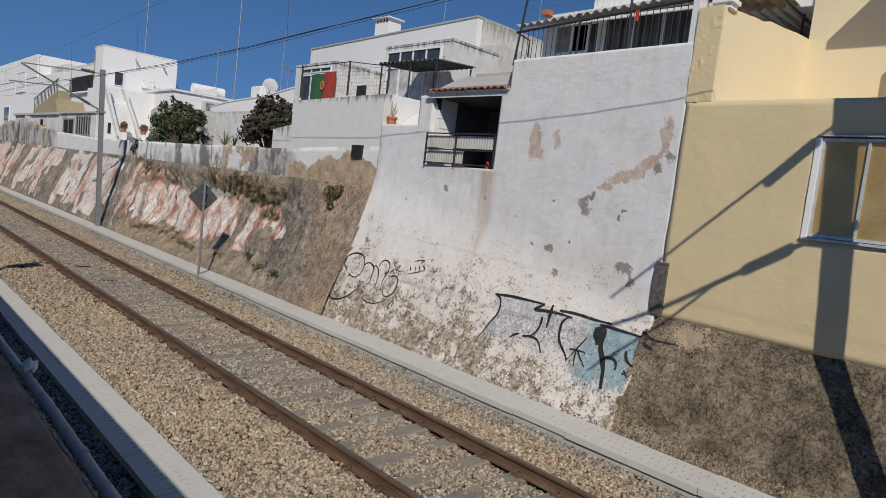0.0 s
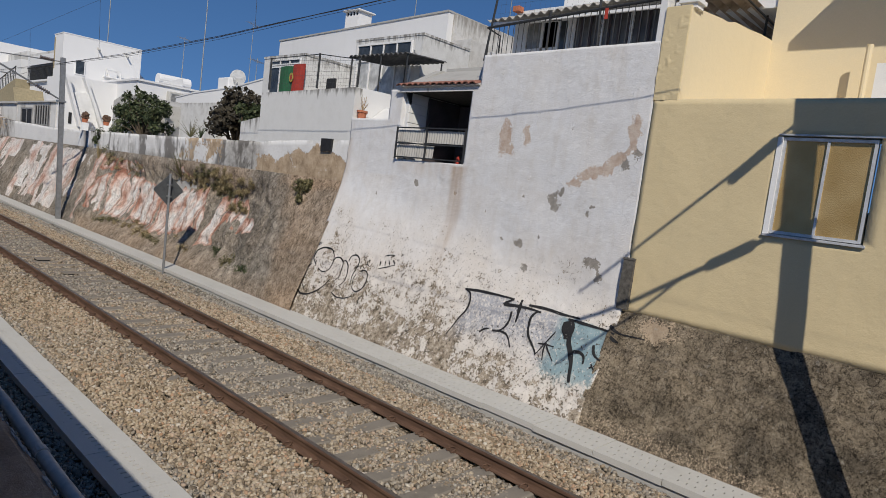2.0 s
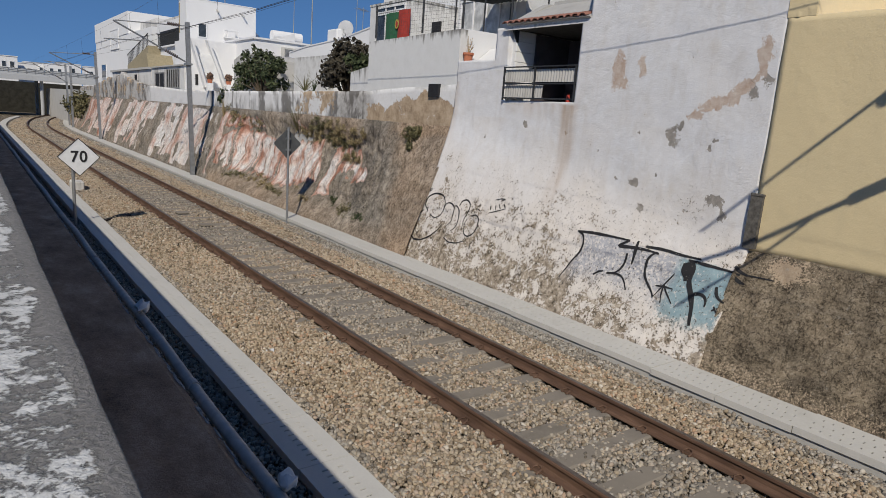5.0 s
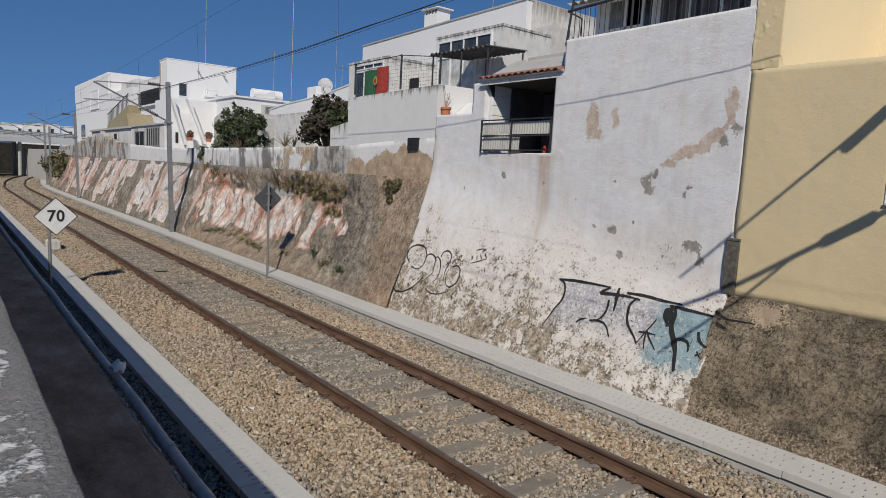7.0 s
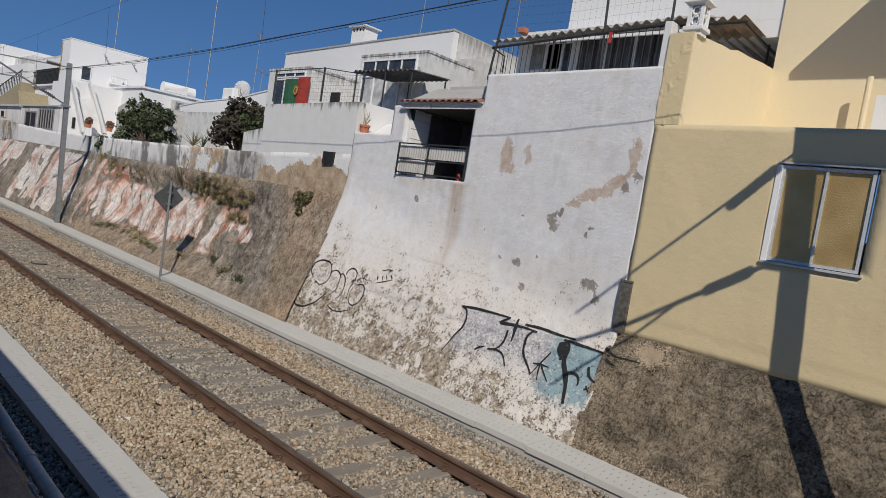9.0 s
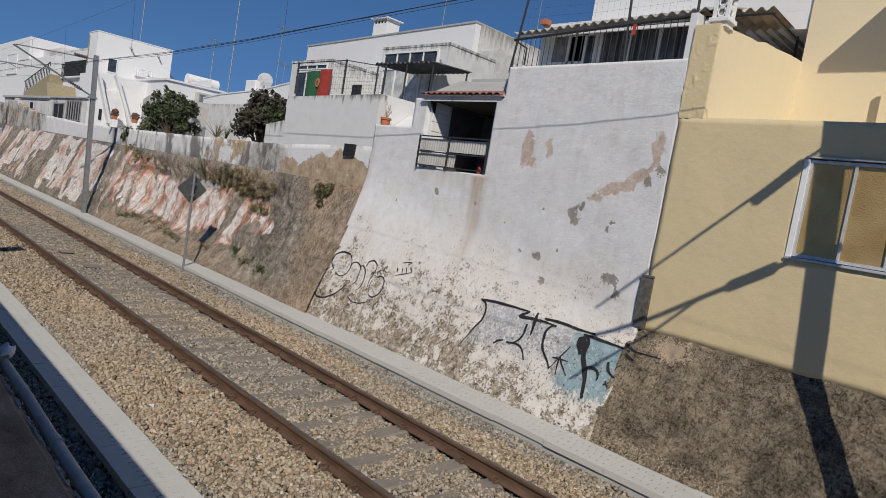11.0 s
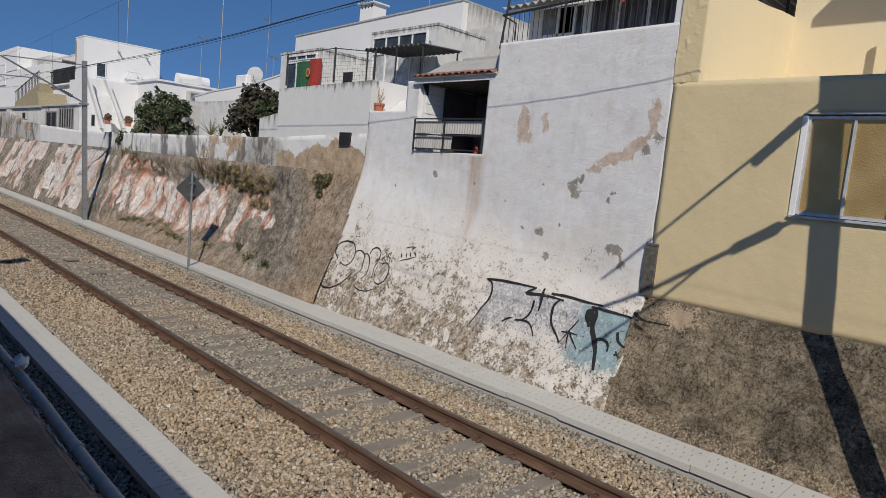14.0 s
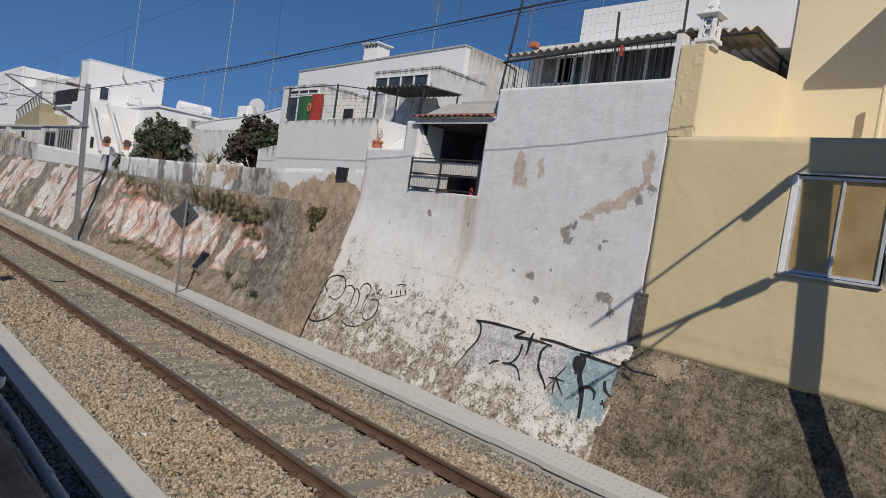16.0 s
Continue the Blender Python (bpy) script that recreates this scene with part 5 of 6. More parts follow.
part("sloping_rib", prism([(11.28, 4.1), (11.43, 4.1), (10.62, 6.75), (10.48, 6.75)], 38.55, 38.99, "y"), M_white_clean, tall)
part("sloping_rib", prism([(12.40, 4.1), (12.56, 4.1), (11.52, 6.75), (11.38, 6.75)], 38.55, 38.99, "y"), M_white_clean, tall)
part("chute_bed", prism([(11.45, 4.1), (12.35, 4.1), (11.75, 5.95), (11.0, 5.9)], 38.8, 38.985, "y"), M_panel, tall)
part("gable_brace", prism([(15.5, 7.2), (17.0, 7.2), (15.5, 8.5)], 43.4, 43.6, "y"), M_white_clean, tall)
part("slit_window", box(10.85, 38.97, 4.2, 11.0, 39.0, 4.8), M_dark, tall)
cage = part("service_cage", box(13.4, 41.7, 7.3, 14.3, 41.99, 7.38), M_panel, tall)
part("rail", tube([(13.4, 41.7, 7.75), (14.3, 41.7, 7.75)], 0.03, 6), M_panel, cage)
for x in (13.4, 14.3):
    part("post", tube([(x, 41.7, 7.3), (x, 41.7, 7.75)], 0.03, 6), M_panel, cage)
part("unit", box(13.6, 41.72, 7.38, 14.1, 41.98, 7.7, 0.02), M_white_clean, cage)
for x in (11.45, 12.52):
    p = thing("potted_plant", "brown potted plant on a white stand against the wall", "potted plant", "potted plants by the chute")
    part("stand", box(x - 0.15, 38.1, 3.6, x + 0.15, 38.4, 4.35), M_white_clean, p)
    bm = bmesh.new()
    bmesh.ops.create_icosphere(bm, subdivisions=3, radius=0.2, matrix=Matrix.Translation((x, 38.25, 4.72)))
    for v in bm.verts:
        v.co += (v.co - Vector((x, 38.25, 4.72))) * 0.7 * ns(v.co.x * 9, v.co.y * 9, v.co.z * 9)
    part("foliage", bm, M_brown, p)
    part("pot", tube([(x, 38.25, 4.352), (x, 38.25, 4.55)], 0.12, 10, r1=0.16), M_terracotta, p)

hut = thing("barred_window_house", "low old white house with barred windows by the wall", "house")
part("wall", box(10.4, 39.6, 3.6, 13, 47.6, 5.25), M_white_old, hut)
part("roof_coping", box(10.3, 39.5, 5.25, 13, 47.7, 5.33), M_concrete, hut)
for a, b, bars in ((44.15, 46.6, 0), (40.6, 43.6, 6)):
    w = window(hut, "x", 10.4, a, b, 3.95, 4.95 if not bars else 5.12, 2, M_bars, M_dark, 0.08)
    for k in range(bars):
        y = a + (k + 0.5) * (b - a) / bars
        part("bar", tube([(10.33, y, 3.95), (10.33, y, 5.12)], 0.04, 6), M_bars, w)
stair = thing("stair_house", "white house with an outside stair and railed landing", "house")
part("wall", box(12.5, 47.0, 3.6, 17, 54.2, 7.2), M_white_clean, stair)
part("roof_room", box(12.6, 47.8, 7.2, 17, 55.6, 8.95), M_white_clean, stair)
# near-black sheet on the wall in place of a shaded open landing
part("landing_shade", box(12.57, 48.6, 7.25, 12.61, 54.6, 8.3), M_dark, stair, "dark sheet standing for the shade in the landing")
part("landing_rail", tube([(12.42, 48.4, 8.1), (12.42, 54.8, 8.1)], 0.04, 6), M_iron, stair)
part("landing_slab", box(12.3, 48.3, 7.05, 12.6, 54.9, 7.16), M_white_clean, stair)
part("roof_rail", box(12.62, 48.4, 8.95, 12.7, 55.2, 9.12), M_white_old, stair)
for k in range(22):
    y = 48.6 + k * 0.28
    part("baluster", tube([(12.42, y, 7.16), (12.42, y, 8.1)], 0.025, 5), M_iron, stair)
part("flight", prism([(54.2, 5.5), (62, 5.5), (62, 5.9), (54.2, 7.2)], 11.6, 12.5, "x"), M_tan, stair, "tan painted stair side")
bm = bmesh.new()
for k in range(17):
    y = 54.3 + k * 0.46
    z = 7.2 - (y - 54.2) * 0.167
    tube([(11.6, y, z), (11.6, y, z + 0.85)], 0.025, 5, bm)
tube([(11.6, 54.2, 8.05), (11.6, 62, 6.75)], 0.035, 6, bm)
part("stair_rail", bm, M_iron, stair)
lowhut = thing("old_lean_to", "weathered grey lean-to with a flat roof behind the wall", "shed")
part("wall", box(10.4, 47.8, 3.6, 12.4, 62, 5.2), M_white_old, lowhut)
part("roof_slab", box(10.25, 47.8, 5.2, 12.5, 62.2, 5.34), M_concrete, lowhut)
window(lowhut, "x", 10.4, 52.0, 53.2, 4.3, 4.95, 1, M_white_old, M_dark, 0.06)
window(lowhut, "x", 10.4, 57.5, 58.4, 4.2, 5.0, 1, M_white_old, M_dark, 0.06)
part("tarpaulin", prism([(49.0, 5.36), (51.5, 5.36), (49.6, 6.3)], 10.5, 12.2, "x"), M_tan, lowhut)
big = thing("flat_roofed_house", "white two-storey flat-roofed house with shuttered windows", "house")
part("wall", box(12.5, 57.0, 3.6, 20, 84, 8.9), M_white_clean, big)
part("parapet", box(12.45, 66.0, 8.9, 20, 84.1, 10.85), M_white_clean, big)
part("roof_room", box(13.5, 60.0, 8.9, 19, 72.0, 9.9), M_white_old, big)
window(big, "x", 12.45, 70.4, 74.8, 7.75, 9.65, 1, M_white_clean, M_panel, 0.08)
window(big, "x", 12.45, 77.5, 80.5, 5.0, 6.5, 1, M_white_clean, M_glass, 0.08)
window(big, "x", 12.5, 60.0, 61.8, 6.4, 7.9, 1, M_white_clean, M_panel, 0.08)
vt = part("vent", box(12.6, 57.6, 8.9, 13.2, 59.5, 9.35, 0.05), M_concrete, big)

# aerial masts
for x, y, z0, z1, r, nm in ((13.9, 43.2, 9.36, 15.0, 0.03, "mast"), (14.4, 31.2, 6.3, 12.6, 0.035, "mast"), (16.6, 30.6, 6.3, 10.4, 0.022, "mast"), (17.0, 39.5, 6.9, 10.4, 0.03, "mast"), (15.6, 17.4, 8.5, 10.9, 0.02, "mast"), (15.2, 27.4, 6.5, 8.1, 0.02, "mast"), (17.5, 14.6, 8.5, 11.0, 0.02, "mast"), (14.8, 9.9, 7.7, 10.8, 0.022, "mast")):
    a = thing("roof_aerial", "thin metal aerial mast standing on a roof", "aerial", "roof aerials")
    part(nm, tube([(x, y, z0), (x + 0.03, y, z1)], r, 6, r1=r * 0.5), M_steel, a)
    bm = tube([(x - 0.45, y - 0.3, z1 - 0.15), (x + 0.45, y + 0.3, z1 - 0.12)], 0.012, 5)
    for k in range(6):
        cx = x - 0.4 + 0.16 * k
        tube([(cx - 0.08, y - 0.25 + 0.11 * k + 0.2, z1 - 0.14), (cx + 0.08, y - 0.25 + 0.11 * k - 0.2, z1 - 0.14)], 0.007, 4, bm)
    part("boom", bm, M_steel, a)

# ---- overbridge and distance ----
M_scrub = plain("dark_scrub", (0.032, 0.030, 0.022), 0.95, vary=0.6, scale=1.5)
br = thing("road_bridge", "grey concrete road bridge across the line", "bridge")
part("deck", box(-60, 104, 4.65, 19, 114, 5.05), M_bridge, br)
part("edge_beam", box(-60, 103.7, 4.45, 19, 104, 5.15, 0.02), M_bridge, br)
part("parapet", box(-60, 103.85, 5.15, 19, 104.0, 5.3), M_bridge, br)
for k in range(25):
    part("rail_post", box(-6 + k * 1.0, 103.88, 5.3, -5.92 + k * 1.0, 103.96, 5.95), M_steel, br)
for z in (5.5, 5.7, 5.92):
    part("rail_bar", tube([(-30, 103.92, z), (19, 103.92, z)], 0.03, 6), M_steel, br)
part("rail_panel", box(-30, 103.95, 5.3, 19, 103.97, 5.9), M_bridge, br)
for y in (105, 113):
    part("pier", tube([(8.78, y, -0.4), (8.78, y, 4.65)], 0.22, 12), M_bridge, br)
part("abutment", box(16.5, 103.6, -0.4, 19, 114.2, 5.05), M_bridge, br)
bank = part("embankment", prism([(-60, -0.4), (1.5, -0.4), (0.5, 3.8), (-60, 4.0)], 108, 113, "y"), M_scrub)
tagged(bank, "dark earth embankment beside the line", "embankment", kind="structure")
bankfar = part("cutting_end", prism([(-80, -0.4), (60, -0.4), (60, 4.4), (-80, 4.4)], 122, 128, "y"), M_scrub)
tagged(bankfar, "dark earth slope behind the bridge", "embankment", kind="structure")
rng = random.Random(11)
for k in range(12):
    x = -8 + k * 3.2 + rng.uniform(-0.6, 0.6)
    y = 165 + rng.uniform(-8, 20)
    h = 8.3 + rng.uniform(0.2, 2.0)
    t = thing("distant_house", "distant white flat-roofed house beyond the bridge", "house", "distant houses")
    w = 1.6 + rng.uniform(0, 1.4)
    part("wall", box(x - w, y, 0, x + w, y + 5, h), M_white_clean, t)
    part("roof_coping", box(x - w - 0.1, y - 0.1, h, x + w + 0.1, y + 5, h + 0.15), M_white, t)
    for q in range(2):
        window(t, "y", y, x - w * 0.6 + q * w * 0.8, x - w * 0.6 + q * w * 0.8 + 0.8, h - 2.1, h - 0.9, 1, M_white, M_glass, 0.08)


# ---- overhead line ----
def h_beam(x, y, z0, z1, w=0.17):
    t, f = 0.018, 0.022
    h = w / 2
    pts = [(-h, -h), (h, -h), (h, -h + f), (t, -h + f), (t, h - f), (h, h - f), (h, h), (-h, h), (-h, h - f), (-t, h - f), (-t, -h + f), (-h, -h + f)]
    return prism([(x + p[0], y + p[1]) for p in pts], z0, z1, "z")


def insulator(p, q, n=7):
    bm = tube([p, q], 0.03, 8)
    p, q = Vector(p), Vector(q)
    d = (q - p).normalized()
    for k in range(n):
        c = p + (q - p) * ((k + 0.5) / n)
        tube([c - d * 0.014, c + d * 0.014], 0.075, 10, bm)
    return bm


M_insul = plain("brown_insulator", (0.13, 0.10, 0.09), 0.35)


def mast(y, top, apex_z, reg_z, strut_z=None, fork=0.52, rake=(-0.025, 0.0), above=0.12):
    o = bend(y)
    m = thing("catenary_mast", "grey steel overhead-line mast with a bracket arm beside the line", "mast", "overhead line masts")
    x = 8.05 + o
    strut_z = apex_z if strut_z is None else strut_z
    bm = h_beam(x, y, -0.45, top + above)
    for v in bm.verts:
        v.co.x += rake[0] * (v.co.z - top + 0.8)
        v.co.y += rake[1] * (v.co.z - top + 0.8)
    part("post", bm, M_steel, m)
    fx, fy = x - rake[0] * top, y - rake[1] * top
    part("foundation", box(fx - 0.25, fy - 0.25, -0.5, fx + 0.25, fy + 0.25, -0.12, 0.02), M_concrete, m)
    part("top_tie", tube([(x - 0.1, y, top - 0.05), (5.2 + o, y, apex_z + 0.02)], 0.022, 8), M_steel, m)
    part("insulator", insulator((x - 0.35, y, top - 0.05), (x - 0.85, y, top - 0.03)), M_insul, m)
    part("strut", tube([(x - 0.1, y, top - 1.55), (5.12 + o, y, strut_z)], 0.035, 8), M_steel, m)
    k = Vector((5.12 + o, y, strut_z)) - Vector((x - 0.1, y, top - 1.55))
    s0 = Vector((x - 0.1, y, top - 1.55))
    part("insulator", insulator(s0 + k * 0.12, s0 + k * 0.30), M_insul, m)
    a = s0 + k * fork
    part("registration_arm", tube([a, (4.75 + o, y, reg_z + 0.12)], 0.022, 8), M_steel, m)
    part("steady_arm", tube([(4.95 + o, y, reg_z + 0.16), (5.3 + o, y, reg_z + 0.02)], 0.014, 6), M_steel, m)
    part("stay", tube([a + Vector((0, 0, 0.0)), s0 + k * 0.8], 0.012, 6), M_steel, m)
    part("band", box(x - 0.15, y - 0.15, top - 1.68, x + 0.15, y + 0.15, top - 1.60), M_steel, m)
    return m


MESS = [(-28, 7.0), (-14, 6.75), (1.05, 6.98), (7, 6.95), (13, 6.8), (19, 6.62), (25, 6.42), (30, 6.27), (42, 6.1), (54.5, 5.95), (65, 5.9), (75.8, 5.9), (110, 5.9)]
CONT = [(-28, 5.65), (0.98, 5.65), (4, 5.62), (8, 5.49), (11, 5.38), (15, 5.31), (20, 5.33), (27, 5.42), (30, 5.40), (54.5, 5.2), (75.8, 5.1), (110, 5.0)]
EARTH = [(-28, 6.9), (0.98, 7.0), (3.3, 6.88), (5.2, 6.75), (6.7, 6.69), (9, 6.60), (11, 6.52), (13, 6.48), (16, 6.39), (22, 6.34), (30, 6.38), (42, 5.95), (54.5, 6.1), (65, 5.8), (75.8, 5.7)]
mast(1.05, 6.48, 6.80, 5.46, 6.25, 0.42, (0.0, 0.0765), 0.7)
mast(30.0, 6.48, 6.27, 5.40)
mast(54.5, 6.17, 5.95, 5.2)
mast(75.8, 5.9, 5.9, 5.1)
lm = thing("catenary_mast", "plain grey steel overhead-line mast beyond the curve", "mast", "overhead line masts")
part("post", h_beam(8.4, 71.5, -0.45, 5.7), M_steel, lm)
# unseen board, added only to cast the shadow along the ochre wall top
board = thing("unseen_shadow_board", "unseen board added by the mast to cast shade on the wall", "board")
part("board", box(8.0, -2.4, 6.1, 8.04, 1.15, 6.78), M_steel, board)
part("bracket", box(7.98, 0.6, 6.2, 8.0, 0.9, 6.6), M_steel, board)

line = thing("overhead_wires", "dark overhead contact and catenary wires with droppers", "wires")
part("catenary_wire", tube([(5.25 + bend(y), y, z) for y, z in MESS], 0.0028, 6), M_wire, line)
part("contact_wire", tube([(5.30 + bend(y), y, z) for y, z in CONT], 0.006, 6), M_wire, line)
part("second_contact_wire", tube([(5.36 + bend(y), y, z - 0.012) for y, z in CONT], 0.003, 6), M_wire, line)
part("earth_wire", tube([(7.8 + 0.25 * sstep(12, 30, y) + 0.25 * sstep(3, 0.98, y) + bend(y), y, z + 0.03) for y, z in EARTH], 0.007, 6), M_wire, line)
for y in (5.5, 9.7, 17.0, 23.1, 27.5, 34, 40, 46, 52):
    part("dropper", tube([(5.25, y, lerp_table(MESS, y)), (5.3, y, lerp_table(CONT, y))], 0.0035, 5), M_wire, line)

# ---- signs ----
def diamond(cx, cy, cz, r, face_m, back_m, sign, toward):
    """A square plate on its corner, its face towards -y where toward is -1."""
    bm = prism([(cx - r, cz), (cx, cz - r), (cx + r, cz), (cx, cz + r)], cy - 0.012, cy + 0.012, "y")
    bmesh.ops.bevel(bm, geom=[e for e in bm.edges if abs(e.verts[0].co.y - e.verts[1].co.y) > 0.01], offset=0.03, segments=3, affect="EDGES")
    return part("plate", bm, face_m, sign)


s70 = thing("speed_sign", "white diamond speed sign with black figures 70 on a steel post", "sign")
part("post", tube([(2.16, 18.83, -0.3), (2.16, 18.83, 1.9)], 0.04, 10), M_steel, s70)
plate = diamond(2.30, 18.76, 1.655, 0.49, M_sign, M_signback, s70, -1)
bm = bmesh.new()
for k in range(4):
    a = [(2.30 - 0.482, 1.655), (2.30, 1.655 - 0.482), (2.30 + 0.482, 1.655), (2.30, 1.655 + 0.482)]
    p, q = a[k], a[(k + 1) % 4]
    tube([(p[0], 18.744, p[1]), (q[0], 18.744, q[1])], 0.009, 4, bm)
part("border", bm, M_black, plate)
fc = bpy.data.curves.new("figures", "FONT")
fc.body, fc.size, fc.align_x, fc.align_y, fc.extrude = "70", 0.40, "CENTER", "CENTER", 0.003
fc.offset = 0.008
fc.space_character = 1.1
fc.materials.append(M_black)
fo = new("figures", fc)
fo.parent = plate
fo.matrix_basis = pose(2.30, 18.742, 1.655, 90, 0, 0)
fo.scale = (0.92, 1.0, 1.0)

sd = thing("back_of_sign", "dark grey back of a diamond sign on a steel post", "sign")
part("post", tube([(7.72, 18.13, -0.4), (7.72, 18.13, 2.70)], 0.035, 10), M_steel, sd)
diamond(7.72, 18.2, 2.22, 0.44, M_signback, M_sign, sd, -1)
part("clamp", box(7.66, 18.10, 2.35, 7.78, 18.195, 2.40), M_steel, sd)
part("clamp", box(7.66, 18.10, 2.02, 7.78, 18.195, 2.07), M_steel, sd)

# ---- along the ledge and the track ----
pipe = thing("drain_pipe", "grey plastic pipe laid along the ledge edge", "pipe")
part("pipe", tube([(1.805 + 0.012 * math.sin(y * 0.9), y, 0.25 + 0.01 * math.sin(y * 1.7)) for y in steps(-6, 70, 1.0)], 0.06, 14), M_pipe, pipe, smooth=True)
for y in (3.2, 6.6, 8.15, 13.0, 18.0, 24.0):
    part("coupling", tube([(1.805 + 0.012 * math.sin(y * 0.9), y, 0.25), (1.805 + 0.012 * math.sin(y * 0.9), y + 0.12, 0.25)], 0.068, 14), M_pipe, pipe)
M_mortar = plain("white_mortar", (0.42, 0.41, 0.40), 0.95, vary=0.6, scale=12)
bm = bmesh.new()
rng = random.Random(4)
for k in range(150):
    y = rng.uniform(2, 18)
    r = rng.uniform(0.005, 0.013)
    bmesh.ops.create_icosphere(bm, subdivisions=1, radius=1, matrix=Matrix.Translation((1.675 + rng.uniform(-0.012, 0.012), y, 0.292)) @ Matrix.Diagonal((r, r * rng.uniform(4, 14), r * 0.6, 1)))
mo = part("mortar_crumbs", bm, M_mortar)
tagged(mo, "pale mortar crumbs along the ledge edge", "mortar", kind="stuff")
for x, y, z, s in ((1.83, 9.3, 0.325, 0.13), (1.88, 4.3, 0.32, 0.10)):
    l = thing("plastic_bag", "torn white plastic scrap caught on the pipe", "litter", "litter")
    bm = bmesh.new()
    bmesh.ops.create_icosphere(bm, subdivisions=3, radius=1, matrix=Matrix.Translation((x, y, z + s * 0.45)) @ Matrix.Diagonal((s * 0.8, s, s * 0.5, 1)))
    for v in bm.verts:
        v.co += Vector((1, 1, 1)) * 0.5 * s * ns(v.co.x * 14, v.co.y * 14, v.co.z * 14)
    part("scrap", bm, M_plastic, l)
wb = thing("marker_block", "small white concrete marker block by the far ballast", "block")
part("block", box(2.95, 26.2, -0.35, 3.35, 26.9, 0.12, 0.04), M_white_old, wb)
for x, y in ((5.24, 20.4), (5.31, 18.2)):
    c = thing("track_box", "small dark box with a dusty lid between the rails", "track box", "track boxes")
    part("lid", box(x - 0.17, y - 0.20, -0.15, x + 0.17, y + 0.20, -0.125, 0.008), M_sleeper, c)
    part("base", box(x - 0.15, y - 0.18, -0.3, x + 0.15, y + 0.18, -0.15), M_black, c)
cab = thing("rubber_strip", "torn dark rubber strip lying across the ballast to the rail", "strip")
part("strip", prism([(2.80, 19.40), (3.10, 19.72), (3.36, 20.05), (3.62, 20.16), (3.82, 20.36), (4.10, 20.75), (4.40, 21.05), (4.36, 21.20), (3.92, 21.02), (3.64, 20.66), (3.42, 20.42), (3.12, 19.92), (2.80, 19.54)], -0.205, -0.155, "z"), M_rubber, cab)


# ---- graffiti ----
def stroke(parent, w, pts):
    """A painted line w wide on the wall face, through (y, z) points, its ends drawn out."""
    fine = []
    for (a, b), (c, d) in zip(pts, pts[1:]):
        n = max(2, int(math.hypot(c - a, d - b) / 0.04))
        fine += [(a + (c - a) * i / n, b + (d - b) * i / n) for i in range(n)]
    fine.append(pts[-1])
    for _ in range(2):
        fine = [fine[0]] + [((p[0] + 2 * q[0] + r[0]) / 4, (p[1] + 2 * q[1] + r[1]) / 4) for p, q, r in zip(fine, fine[1:], fine[2:])] + [fine[-1]]
    bm = bmesh.new()
    prev = None
    for i, (y, z) in enumerate(fine):
        a, b = fine[max(0, i - 1)], fine[min(len(fine) - 1, i + 1)]
        d = Vector((b[0] - a[0], b[1] - a[1]))
        d = d.normalized() if d.length else Vector((1, 0))
        k = i / (len(fine) - 1)
        h = w * 0.85 * (0.6 + 0.4 * math.sin(math.pi * min(1, 0.15 + k))) * (1 + 0.25 * ns(y * 8, z * 8))
        pair = []
        for s in (-1, 1):
            yy, zz = y - d.y * h * s, z + d.x * h * s
            xx = (wall_at(max(4.701, yy), zz)[0] if yy > 4.72 else batter_at(yy, zz)[0]) - 0.012
            pair.append(bm.verts.new((xx, yy, zz)))
        if prev:
            bm.faces.new((prev[0], prev[1], pair[1], pair[0]))
        prev = pair
    return part("stroke", bm, M_spray, parent)


def spray_mat():
    m = Mat("black_spray_paint", 0.75, spec=0.25)
    n = m.noise(24, 5, rough=0.7)
    m.color(m.mix(m.ramp(n, (0.62, 0.0), (0.68, 0.75)), (0.022, 0.022, 0.024), (0.45, 0.43, 0.40)))
    return m.m


M_spray = spray_mat()
hook = thing("graffiti_lettering", "black spray-painted strokes over a pale blue field on the wall", "graffiti")
bubble = thing("graffiti_outline", "thin black rounded spray outlines on the wall foot", "graffiti")
stroke(hook, 0.028, [(7.79, 1.4), (7.44, 1.43), (7.05, 1.44), (6.65, 1.44)])
stroke(hook, 0.03, [(6.65, 1.44), (6.85, 1.31), (6.56, 1.34), (6.27, 1.35), (6.05, 1.33)])
stroke(hook, 0.03, [(6.32, 1.4), (6.01, 1.41), (5.67, 1.39), (5.32, 1.39)])
stroke(hook, 0.026, [(5.51, 1.34), (5.17, 1.33), (4.87, 1.32), (4.65, 1.3)])
stroke(hook, 0.022, [(7.79, 1.4), (7.63, 1.36), (7.56, 1.21), (7.58, 1.02), (7.7, 0.81), (7.77, 0.63), (7.8, 0.54)])
stroke(hook, 0.035, [(6.49, 1.46), (6.49, 1.36), (6.47, 1.24), (6.45, 1.07)])
stroke(hook, 0.028, [(6.61, 1.23), (6.58, 1.09), (6.62, 0.93), (6.75, 0.85)])
stroke(hook, 0.022, [(7.1, 0.75), (7.05, 0.82), (6.92, 0.86)])
stroke(hook, 0.022, [(6.85, 0.84), (6.67, 0.87), (6.54, 0.86), (6.42, 0.74), (6.37, 0.66)])
stroke(hook, 0.028, [(6.12, 1.33), (6.21, 1.23), (6.19, 1.09), (6.14, 0.96), (6.03, 0.85), (5.91, 0.74), (5.85, 0.67)])
stroke(hook, 0.016, [(5.65, 1.09), (5.75, 0.9), (5.86, 0.66)])
stroke(hook, 0.016, [(5.89, 0.85), (5.74, 0.87), (5.57, 0.87)])
stroke(hook, 0.016, [(5.75, 0.9), (5.73, 0.76), (5.7, 0.62)])
